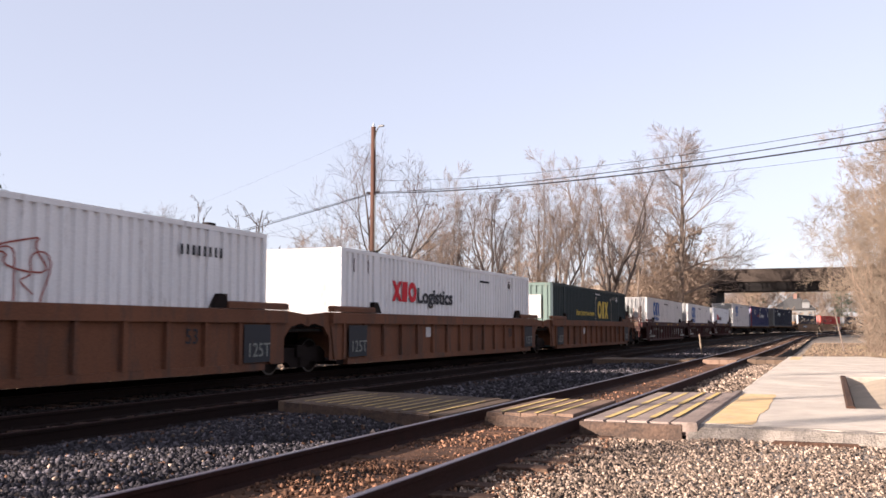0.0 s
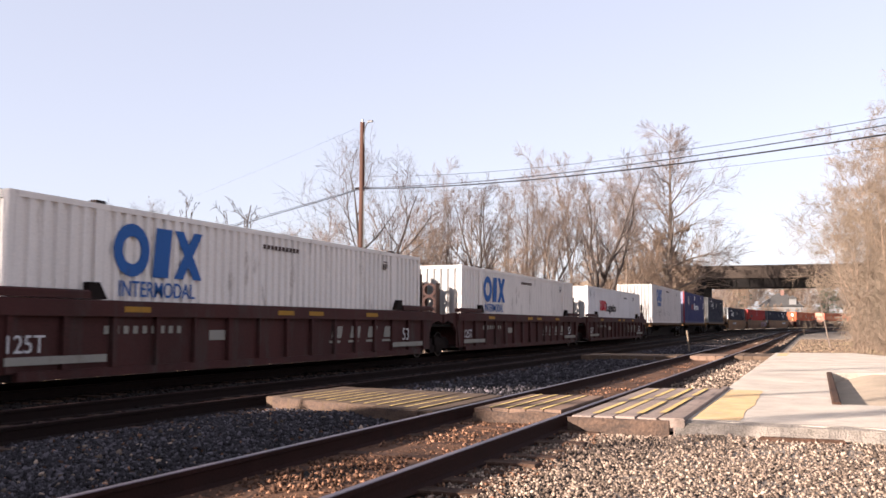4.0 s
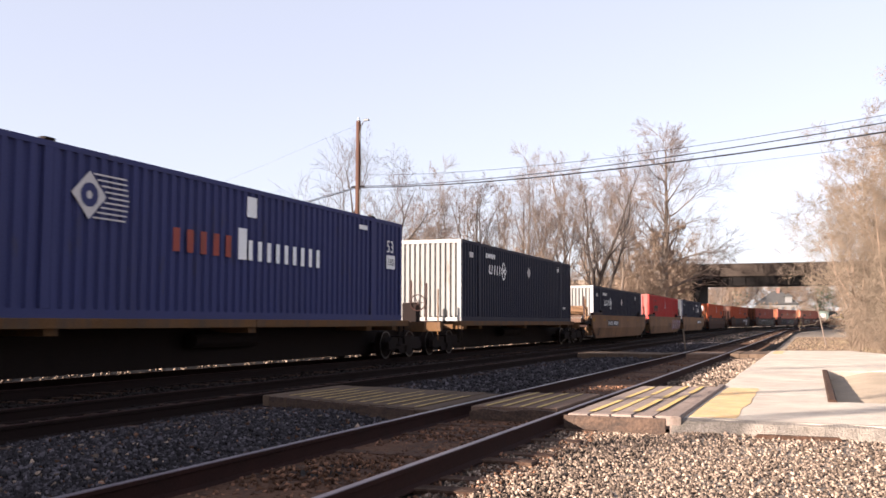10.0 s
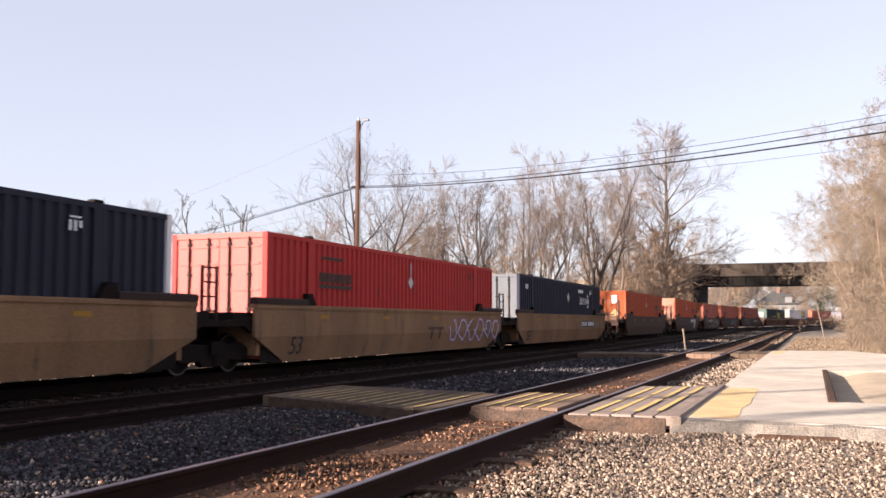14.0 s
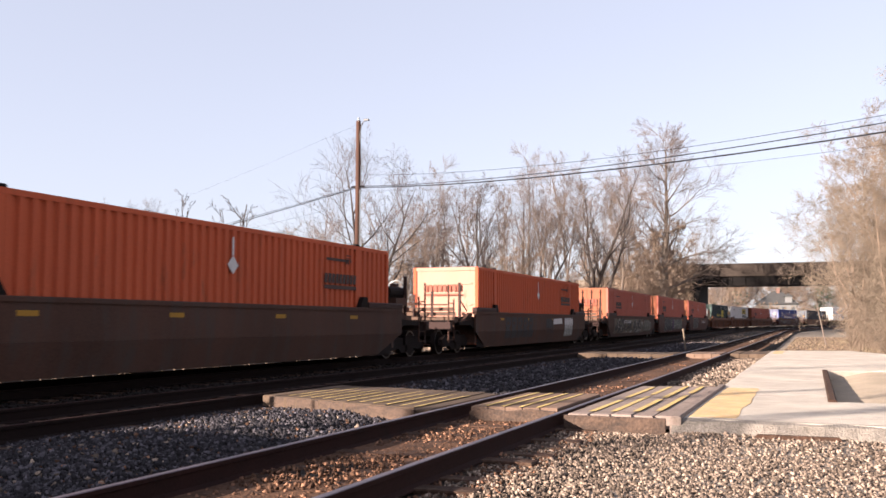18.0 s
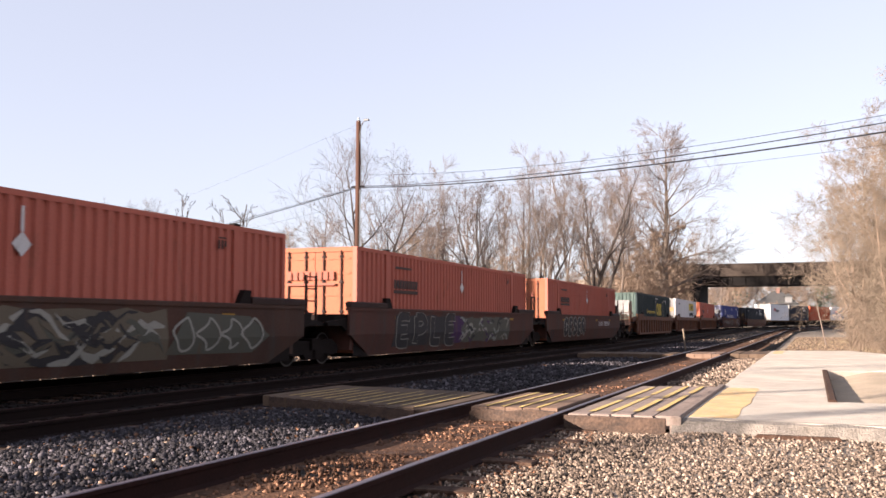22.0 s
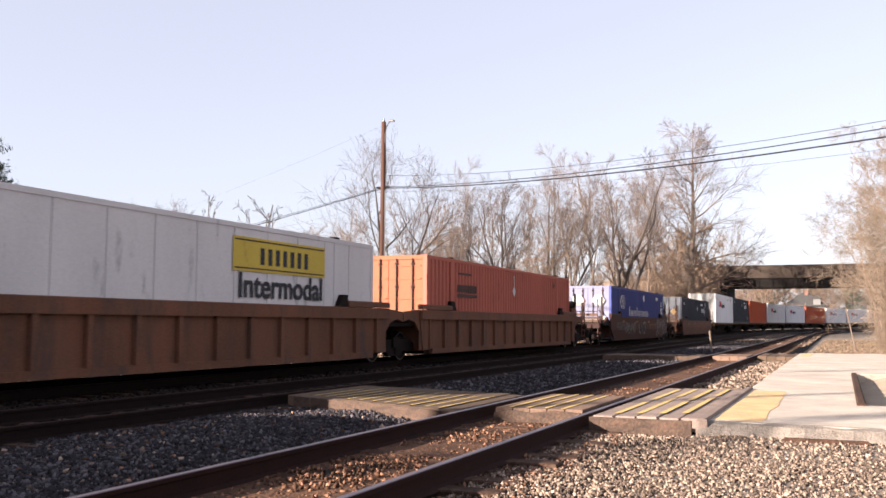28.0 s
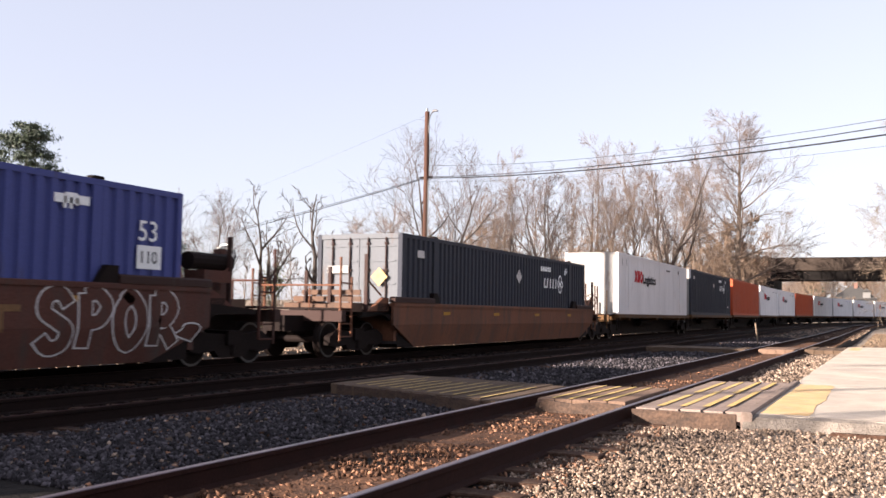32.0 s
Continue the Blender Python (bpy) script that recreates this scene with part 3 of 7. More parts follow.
C_DEEPEND = paint("container_deep_orange_end", (0.26, 0.06, 0.02), RUST, 0.12)
C_REDEND = paint("container_red_end", (0.38, 0.1, 0.085), RUST, 0.1)
C_PEACH = paint("container_pale_peach_end", (0.42, 0.2, 0.14), RUST, 0.1)
C_LTGREY = paint("container_light_grey", (0.105, 0.11, 0.122), RUST, 0.15)
INK_RED = paint("mark_red", (0.5, 0.02, 0.03), SOOT, 0.05)
INK_MAROON = paint("mark_dull_red", (0.17, 0.025, 0.03), SOOT, 0.1)
INK_BRICK = paint("mark_brick_red", (0.26, 0.06, 0.045), SOOT, 0.2)
INK_BLUE = paint("mark_blue", (0.02, 0.09, 0.28), SOOT, 0.05)
INK_YELLOW = paint("mark_yellow", (0.5, 0.36, 0.06), SOOT, 0.08)
INK_DARK = paint("mark_dark_brown", (0.06, 0.035, 0.03), SOOT, 0.05)
SPRAY_PALE = paint("spray_pale", (0.5, 0.47, 0.46), RUST, 0.15)
SPRAY_DARK = paint("spray_dark", (0.03, 0.026, 0.027), RUST, 0.15)
SPRAY_VIOLET = paint("spray_violet", (0.2, 0.09, 0.2), RUST, 0.2)
SPRAY_DULL = paint("spray_dull_cream", (0.24, 0.22, 0.19), RUST, 0.2)
SPRAY_MOSS = paint("spray_moss_grey", (0.075, 0.07, 0.055), RUST, 0.3)
SPRAY_OCHRE = paint("spray_ochre", (0.11, 0.085, 0.06), RUST, 0.2)
INK_FAINT = paint("mark_faint_red", (0.26, 0.08, 0.052), RUST, 0.2)
SPRAY_DEEP = paint("spray_deep_violet", (0.05, 0.02, 0.06), RUST, 0.2)
# container white darkened for sun-facing ends, posts and plates, with some rust
C_END = paint("container_sun_toned_white_end", (0.29, 0.275, 0.262), RUST, 0.12)
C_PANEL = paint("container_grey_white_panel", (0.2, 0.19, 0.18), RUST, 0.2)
SPRAY_GREY = paint("spray_grey_green", (0.2, 0.2, 0.18), RUST, 0.2)
REFLECT = paint("yellow_reflector", (0.3, 0.15, 0.02), SOOT, 0.1)
RODS = paint("door_gear_brown", (0.032, 0.014, 0.011), SOOT, 0.2)
L, HALF, WID, TALL = 16.154, 8.077, 2.591, 2.896
SX = WID / 2


def marks(root, x, items, material):
    """Flat painted bars on the near side: (y0, y1, z0, z1) each its own piece."""
    for y0, y1, z0, z1 in items:
        part("marking", Shape().box(x, x + 0.006, y0, y1, z0, z1), material, root)


def slants(root, x, y, z, w, h, n, gap, material, lean=0.15, bar=0.6):
    """A row of plain leaning bars that stand for unreadable or trade lettering."""
    for i in range(n):
        a = y + i * (w + gap)
        c = Shape().prism([(a, z), (a + w * bar, z), (a + w * bar + lean * h, z + h), (a + lean * h, z + h)], x, x + 0.006, "x")
        part("marking", c, material, root)


def ringmark(root, x, y, z, r, material, inner=0.6, gap=0.0):
    n = 20
    s = Shape()
    a0, a1 = gap, 2 * math.pi - gap
    for i in range(n + 1):
        a = a0 + (a1 - a0) * i / n
        for q in (r, r * inner):
            for dx in (0, 0.006):
                s.v.append((x + dx, y + q * math.cos(a), z + q * math.sin(a)))
    for i in range(n):
        o, p2 = 4 * i, 4 * i + 4
        s.f += [(o + 1, p2 + 1, p2 + 3, o + 3), (o, o + 1, p2 + 1, p2), (o + 2, p2 + 2, p2 + 3, o + 3)]
    part("marking", s, material, root)


def diamond(root, x, y, z, r, material):
    part("placard", Shape().prism([(y - r, z), (y, z - r), (y + r, z), (y, z + r)], x, x + 0.006, "x"), material, root)


def lettering(text, size, material, parent, m, label="", width=0.0, bold=0.0, lean=0.0):
    """Each piece of the written characters is a part; width stretches the whole to that length."""
    cu = bpy.data.curves.new("letter", "FONT")
    cu.body, cu.size, cu.extrude, cu.offset, cu.shear, cu.resolution_u = text, size, 0.003, bold * size, lean, 4
    tmp = bpy.data.objects.new("letter", cu)
    me = bpy.data.meshes.new_from_object(tmp)
    bpy.data.objects.remove(tmp)
    bm = bmesh.new()
    bm.from_mesh(me)
    k = width / (max(v.co.x for v in bm.verts) - min(v.co.x for v in bm.verts)) if width else 1.0
    left = set(bm.faces)
    while left:
        heap, grown = [left.pop()], Shape()
        index = {}
        while heap:
            fc = heap.pop()
            grown.f.append(tuple(index.setdefault(v.index, len(index)) for v in fc.verts))
            for v in fc.verts:
                if index[v.index] == len(grown.v):
                    grown.v.append((v.co.x * k, v.co.y, v.co.z))
                for other in v.link_faces:
                    if other in left:
                        left.discard(other)
                        heap.append(other)
        part("letter", grown, material, parent, label).matrix_basis = m
    bm.free()


def near_side(x, y, z):
    """Text pose on the near side, reading along +y."""
    return Matrix.Translation((x, y, z)) @ Euler((math.pi / 2, 0, math.pi / 2)).to_matrix().to_4x4()


def scrawl(root, x, y0, y1, z0, z1, n, material, width, seed):
    """Looping spray-painted strokes."""
    rg = random.Random(seed)
    for i in range(n):
        c = y0 + (y1 - y0) * (i + 0.5) / n
        h, w = (z1 - z0) / 2 * rg.uniform(0.8, 1.0), (y1 - y0) / n * rg.uniform(0.4, 0.55)
        ph, turns = rg.uniform(0, 6.28), rg.uniform(0.8, 1.15)
        b = rg.uniform(0.15, 0.45)
        pts = []
        for k in range(22):
            a = ph + turns * 2 * math.pi * k / 21
            pts.append((c + w * (math.cos(a) + b * math.cos(3 * a + ph)) / (1 + b), (z0 + z1) / 2 + h * (math.sin(a) + b * math.sin(2 * a)) / (1 + b)))
        s = Shape()
        for k, (py, pz) in enumerate(pts):
            q, r2 = pts[max(0, k - 1)], pts[min(21, k + 1)]
            d = Vector((r2[0] - q[0], r2[1] - q[1]))
            d = d.normalized() if d.length > 1e-6 else Vector((1, 0))
            nx, nz = -d.y * width / 2, d.x * width / 2
            for e in (1, -1):
                s.v += [(x, py + e * nx, pz + e * nz), (x + 0.005, py + e * nx, pz + e * nz)]
        for k in range(21):
            o = 4 * k
            s.f += [(o + 1, o + 5, o + 7, o + 3), (o, o + 1, o + 5, o + 4), (o + 2, o + 3, o + 7, o + 6)]
        part("graffiti", fold(s), material, root)


STROKES = {
    "S": [[(0.85, 0.8), (0.6, 1), (0.25, 0.92), (0.2, 0.66), (0.5, 0.5), (0.8, 0.34), (0.75, 0.08), (0.4, 0), (0.12, 0.18)]],
    "P": [[(0.2, 0), (0.22, 0.5), (0.2, 1)], [(0.22, 0.98), (0.6, 1), (0.86, 0.76), (0.62, 0.5), (0.25, 0.46)]],
    "O": [[(0.5, 1), (0.16, 0.7), (0.16, 0.3), (0.5, 0), (0.84, 0.3), (0.84, 0.7), (0.5, 1), (0.3, 0.9)]],
    "R": [[(0.2, 0), (0.22, 0.5), (0.2, 1)], [(0.22, 0.98), (0.6, 1), (0.84, 0.76), (0.6, 0.5), (0.3, 0.48), (0.62, 0.28), (0.95, 0)]],
    "E": [[(0.85, 1), (0.3, 0.98), (0.2, 0.5), (0.3, 0.02), (0.85, 0)], [(0.22, 0.5), (0.7, 0.52)]],
    "L": [[(0.25, 1), (0.22, 0.4), (0.3, 0.03), (0.85, 0)]],
    "G": [[(0.85, 0.82), (0.55, 1), (0.2, 0.8), (0.14, 0.3), (0.45, 0), (0.85, 0.15), (0.86, 0.45), (0.55, 0.45)]],
}


def swollen(root, x, word, y0, y1, z0, z1, rim, fill, width, edge):
    """Rounded spray-painted characters: a broad stroke in the rim's colour, a narrower one over it."""
    w = (y1 - y0) / len(word)
    lift = 0.0
    for grow_by, ink in ((edge, rim), (0.0, fill)):
        for i, ch in enumerate(word):
            for line in STROKES[ch]:
                q = [Vector((y0 + w * (i + 0.06 + 0.88 * u), z0 + (z1 - z0) * v)) for u, v in line]
                q = [q[0] + (q[0] - q[1]).normalized() * grow_by] + q[1:-1] + [q[-1] + (q[-1] - q[-2]).normalized() * grow_by]
                pts = []
                for k in range(len(q) - 1):
                    a, b, c, d = q[max(k - 1, 0)], q[k], q[k + 1], q[min(k + 2, len(q) - 1)]
                    for t in (0.0, 0.25, 0.5, 0.75):
                        pts.append(0.5 * (2 * b + (c - a) * t + (2 * a - 5 * b + 4 * c - d) * t * t + (3 * b - a - 3 * c + d) * t ** 3))
                pts.append(q[-1])
                s = Shape()
                for k, p in enumerate(pts):
                    d = (pts[min(k + 1, len(pts) - 1)] - pts[max(k - 1, 0)]).normalized()
                    n = Vector((-d.y, d.x)) * (width / 2 + grow_by)
                    for e in (1, -1):
                        s.v += [(x + lift, p.x + e * n.x, p.y + e * n.y), (x + lift + 0.004, p.x + e * n.x, p.y + e * n.y)]
                for k in range(len(pts) - 1):
                    o = 4 * k
                    s.f += [(o + 1, o + 5, o + 7, o + 3), (o, o + 1, o + 5, o + 4), (o + 2, o + 3, o + 7, o + 6)]
                part("graffiti", fold(s), ink, root)
                lift += 0.0006
        lift += 0.002


def wave(y0, y1, depth, pitch, x, inner):
    """Outline of a corrugated sheet seen from above."""
    n = max(1, round((y1 - y0) / pitch))
    w = (y1 - y0) / n
    out = []
    for i in range(n):
        a = y0 + i * w
        out += [(x, a + 0.06 * w), (x, a + 0.46 * w), (x - depth, a + 0.58 * w), (x - depth, a + 0.94 * w)]
    return [(x - depth, y0)] + out + [(x - depth, y1), (inner, y1), (inner, y0)]


def container(label, side, end, end_kind="door", corrugated=True, post=None, edge=None, pitch=0.278):
    c = thing("shipping_container", label, "container", "containers on the train")
    post = post or side
    P = HALF - 2.0
    for sg in (1, -1):
        if corrugated:
            poly = []
            for a, b in ((-HALF + 0.12, -P - 0.1), (-P + 0.1, P - 0.1), (P + 0.1, HALF - 0.12)):
                poly = wave(a, b, 0.055, pitch, SX - 0.004, SX - 0.09)
                part("side_panel", Shape().prism([(sg * u, v) for u, v in poly], 0.16, TALL - 0.1, "z"), side, c)
        else:
            for i in range(13):
                a = -HALF + 0.1 + i * (L - 0.2) / 13
                part("side_panel", Shape().box(*sorted((sg * (SX - 0.07), sg * (SX - 0.018))), a + 0.01, a + (L - 0.2) / 13 - 0.01, 0.16, TALL - 0.1), side, c)
            part("side_frame", Shape().box(*sorted((sg * (SX - 0.1), sg * (SX - 0.075))), -HALF + 0.1, HALF - 0.1, 0.16, TALL - 0.1), M_UNDER, c)
        lo, hi = min(sg * SX, sg * (SX - 0.09)), max(sg * SX, sg * (SX - 0.09))
        part("top_rail", Shape().box(lo, hi, -HALF, HALF, TALL - 0.1, TALL), side, c)
        part("bottom_rail", Shape().box(lo, hi, -HALF, HALF, 0, 0.16), side, c)
        for y in (-P, P):
            part("lifting_post", Shape().box(min(sg * (SX + 0.004), sg * (SX - 0.09)), max(sg * (SX + 0.004), sg * (SX - 0.09)), y - 0.1, y + 0.1, 0.163, TALL - 0.103), side, c)
            part("lifting_block", Shape().box(min(sg * (SX - 0.14), sg * (SX + 0.006)), max(sg * (SX - 0.14), sg * (SX + 0.006)), y - 0.12, y + 0.12, TALL + 0.002, TALL + 0.055, 0.015), M_UNDER, c)
        for y in (-HALF, HALF):
            a, b = (y, y + 0.12) if y < 0 else (y - 0.12, y)
            m = edge if edge and y < 0 else post
            part("corner_post", Shape().box(min(sg * (SX + 0.003), sg * (SX - 0.12)), max(sg * (SX + 0.003), sg * (SX - 0.12)), a - (0.004 if y < 0 else 0), b + (0.004 if y > 0 else 0), 0.003, TALL - 0.004), m, c)
    part("roof", Shape().box(-SX + 0.09, SX - 0.09, -HALF + 0.02, HALF - 0.02, TALL - 0.06, TALL - 0.02), side, c)
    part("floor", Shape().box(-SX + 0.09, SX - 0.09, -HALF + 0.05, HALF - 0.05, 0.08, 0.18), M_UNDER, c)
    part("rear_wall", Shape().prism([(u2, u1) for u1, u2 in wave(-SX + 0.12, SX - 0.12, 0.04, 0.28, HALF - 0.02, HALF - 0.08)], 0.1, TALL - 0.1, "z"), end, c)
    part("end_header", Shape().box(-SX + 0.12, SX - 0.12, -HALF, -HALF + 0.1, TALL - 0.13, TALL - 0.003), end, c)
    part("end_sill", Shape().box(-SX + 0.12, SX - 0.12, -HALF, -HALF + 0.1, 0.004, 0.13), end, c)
    if end_kind in ("corr", "deep"):
        poly = [(v, -u) for u, v in wave(-SX + 0.12, SX - 0.12, 0.06 if end_kind == "deep" else 0.04, 0.2 if end_kind == "deep" else 0.255, HALF - 0.01, HALF - 0.14)]
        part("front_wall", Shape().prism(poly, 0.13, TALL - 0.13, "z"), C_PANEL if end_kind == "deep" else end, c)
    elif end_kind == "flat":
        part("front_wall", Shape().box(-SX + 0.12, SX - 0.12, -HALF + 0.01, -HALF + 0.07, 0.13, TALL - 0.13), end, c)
    elif end_kind == "seams":
        for i in range(6):
            a = -SX + 0.122 + i * (WID - 0.244) / 6
            part("wall_panel", Shape().box(a + 0.008, a + (WID - 0.244) / 6 - 0.008, -HALF + 0.01, -HALF + 0.07, 0.132, TALL - 0.132), end, c)
        part("backing", Shape().box(-SX + 0.122, SX - 0.122, -HALF + 0.072, -HALF + 0.09, 0.13, TALL - 0.13), RODS, c)
        part("hatch", Shape().box(0.25, 0.75, -HALF - 0.004, -HALF + 0.008, 0.35, 0.95), end, c, "small square hatch")
        part("notice_board", Shape().box(0.38, 0.72, -HALF - 0.03, -HALF + 0.006, 2.05, 2.6, 0.02), C_WHITE, c, "white notice box")
        for i in range(8):
            part("marking", Shape().box(-0.85 + 0.15 * i, -0.74 + 0.15 * i, -HALF + 0.002, -HALF + 0.008, 2.05, 2.3), INK_FAINT, c)
        part("placard", Shape().prism([(0.3, 1.4), (0.58, 1.12), (0.86, 1.4), (0.58, 1.68)], -HALF - 0.012, -HALF - 0.002, "y"), M_FADED, c, "pale diamond placard")
    elif end_kind == "louver":
        part("front_wall", Shape().box(-SX + 0.12, SX - 0.12, -HALF + 0.03, -HALF + 0.08, 0.13, TALL - 0.13), end, c)
        for z in (0.5, 0.82, 1.14, 1.46, 2.25):
            part("stiffener", Shape().box(-SX + 0.2, SX - 0.25, -HALF + 0.004, -HALF + 0.03, z, z + 0.07), end, c)
    else:
        for sg in (-1, 1):
            d = part("door", Shape().box(min(0.01 * sg, sg * (SX - 0.13)), max(0.01 * sg, sg * (SX - 0.13)), -HALF + 0.03, -HALF + 0.08, 0.135, TALL - 0.135), end, c)
            for z in (0.35, 0.95, 1.55, 2.15, 2.55):
                part("door_rib", Shape().box(min(0.06 * sg, sg * (SX - 0.2)), max(0.06 * sg, sg * (SX - 0.2)), -HALF + 0.012, -HALF + 0.03, z, z + 0.05), end, d)
            for u in (0.28, 0.82):
                part("lock_rod", Shape().tube([(sg * u, -HALF - 0.005, 0.1), (sg * u, -HALF - 0.005, TALL - 0.1)], 0.022, 6), RODS, d)
                for z in (0.3, 1.1, 1.9, 2.6):
                    part("rod_bracket", Shape().box(sg * u - 0.05, sg * u + 0.05, -HALF - 0.015, -HALF + 0.03, z, z + 0.06), RODS, d)
                part("door_handle", Shape().box(sg * u - 0.02, sg * u + 0.22, -HALF - 0.03, -HALF - 0.015, 0.95, 0.99), RODS, d)
    return c


def wheelset_mesh():
    s = Shape()
    for x in (-0.75, 0.75):
        s.disc((x, 0, 0), 0.42, 0.13, "x", 22)
        s.disc((x - math.copysign(0.075, x), 0, 0), 0.445, 0.03, "x", 22)
    s.disc((0, 0, 0), 0.085, 2.1, "x", 10)
    return s


def worn_rims(s):
    """Adds the bright worn ring on the outer face of each wheel; returns the shape and its count of plain faces."""
    plain = len(s.f)
    for x in (-0.822, 0.822):
        for i in range(22):
            a, b = 2 * math.pi * i / 22, 2 * math.pi * (i + 1) / 22
            s.add([(x, r * math.cos(q), r * math.sin(q)) for q in (a, b) for r in (0.37, 0.415)], [(0, 1, 3, 2)])
    return s, plain


_wheel, _plain = worn_rims(wheelset_mesh())
WHEEL = _wheel.data("wheelset", M_UNDER)
WHEEL.materials.append(M_TREAD)
for _p in WHEEL.polygons:
    _p.material_index = 1 if _p.index >= _plain else 0
_f = {}
for x in (-1.0, 1.0):
    _f[x] = Shape().prism([(-1.25, 0.5), (-1.25, 0.3), (-0.95, 0.25), (-0.55, 0.3), (-0.4, 0.16), (0.4, 0.16), (0.55, 0.3), (0.95, 0.25), (1.25, 0.3), (1.25, 0.5), (0.95, 0.66), (0.45, 0.62), (-0.45, 0.62), (-0.95, 0.66)], x - 0.08, x + 0.08, "x").data("side_frame", M_UNDER)
BOLSTER = Shape().box(-1.15, 1.15, -0.22, 0.22, 0.4, 0.68).data("bolster", M_UNDER)
SPRING = Shape().tube([(0, 0, 0.2), (0, 0, 0.44)], 0.07, 8).data("spring", M_UNDER)
WHEELS = []


def truck(parent, y):
    t = part("truck", BOLSTER, M_UNDER, parent, "grimy two-axle truck", at=(0, y, 0))
    for x in (-1.0, 1.0):
        part("side_frame", _f[x], M_UNDER, t)
        part("spring", SPRING, M_UNDER, t, at=(1.07 * x, 0, 0))
    for i, dy in enumerate((-0.89, 0.89)):
        w = part("wheelset", WHEEL, M_UNDER, t, at=(0, dy, 0.42))
        WHEELS.append((w, dy))
    return t


def platform_end(car, sg, y0, y1, mt, coupled, seed):
    """Walkway, steps, rails and posts over an end of a car."""
    rg = random.Random(seed)
    a, b = min(sg * y0, sg * y1), max(sg * y0, sg * y1)
    part("centre_sill", Shape().box(-0.3, 0.3, a, b, 0.62, 0.98), M_UNDER, car)
    part("end_platform", Shape().box(-1.25, 1.25, a, min(b, a + 1.5) if sg > 0 else b, 1.0, 1.08) if sg > 0 else Shape().box(-1.25, 1.25, max(a, b - 1.5), b, 1.0, 1.08), M_UNDER, car)
    if coupled:
        e = sg * y1
        part("coupler", Shape().box(-0.12, 0.12, min(e - sg * 0.7, e), max(e - sg * 0.7, e), 0.72, 0.98), M_UNDER, car)
        part("end_beam", Shape().box(-1.35, 1.35, min(e - sg * 0.95, e - sg * 0.75), max(e - sg * 0.95, e - sg * 0.75), 0.85, 1.1), RODS, car)
        for x in (-1.25, 1.25):
            part("ladder_rail", Shape().tube([(x, e - sg * 0.85, 0.4), (x, e - sg * 0.85, 2.35 if x > 0 else 2.1)], 0.03, 6), mt, car)
            part("ladder_rail", Shape().tube([(x, e - sg * 1.35, 0.5), (x, e - sg * 1.35, 1.9)], 0.03, 6), mt, car)
            for z in (0.5, 0.8, 1.15, 1.45, 1.75):
                part("ladder_rung", Shape().tube([(x, e - sg * 0.85, z), (x, e - sg * 1.35, z)], 0.018, 5), mt, car)
        part("cross_walk", Shape().box(-1.2, 1.2, min(e - sg * 1.5, e - sg * 0.98), max(e - sg * 1.5, e - sg * 0.98), 1.12, 1.17), M_UNDER, car)
        part("hand_rail", Shape().tube([(-1.2, e - sg * 1.0, 1.7), (1.2, e - sg * 1.0, 1.7)], 0.022, 5), mt, car)
        for x in (-0.75, 0.3):
            part("rail_post", Shape().tube([(x, e - sg * 1.0, 1.08), (x, e - sg * 1.0, 1.7)], 0.022, 5), mt, car)


def holed_plate(x0, z0, cell, cols, rows_up, hole, y):
    """An upright plate with round holes, facing along the line."""
    s = Shape()
    n = 16
    for i in range(cols):
        for j in range(rows_up):
            cx, cz = x0 + (i + 0.5) * cell, z0 + (j + 0.5) * cell
            rings = []
            for dy in (0.0, 0.03):
                sq, ci = [], []
                for k in range(n):
                    a = 2 * math.pi * (k + 0.5) / n
                    c, d = math.cos(a), math.sin(a)
                    q = cell / 2 / max(abs(c), abs(d))
                    sq.append((cx + q * c, y + dy, cz + q * d))
                    ci.append((cx + hole * c, y + dy, cz + hole * d))
                rings.append((sq, ci))
            o = len(s.v)
            s.v += rings[0][0] + rings[0][1] + rings[1][0] + rings[1][1]
            for k in range(n):
                m = (k + 1) % n
                s.f += [(o + k, o + m, o + n + m, o + n + k), (o + 2 * n + m, o + 2 * n + k, o + 3 * n + k, o + 3 * n + m), (o + n + k, o + n + m, o + 3 * n + m, o + 3 * n + k)]
    return s


def end_tower(car, y, low=False):
    """The dark perforated stand over a joint."""
    t = part("end_tower", Shape().box(-0.8, 0.6, y + 0.02, y + 0.4, 1.09, 1.16), RODS, car, "dark perforated steel stand")
    part("perforated_plate", holed_plate(-0.78, 1.165, 0.33, 2, 4 if low else 5, 0.115, y), RODS, t)
    if not low:
        part("perforated_plate", holed_plate(0.12, 1.165, 0.44, 1, 3, 0.17, y), RODS, t)
    for x in (-0.8, -0.1) if low else (-0.8, -0.1, 0.1, 0.58):
        part("side_plate", Shape().box(x, x + 0.02, y + 0.002, y + 0.38, 1.165, 2.45 if low else 2.82 if x < 0 else 2.5), RODS, t)


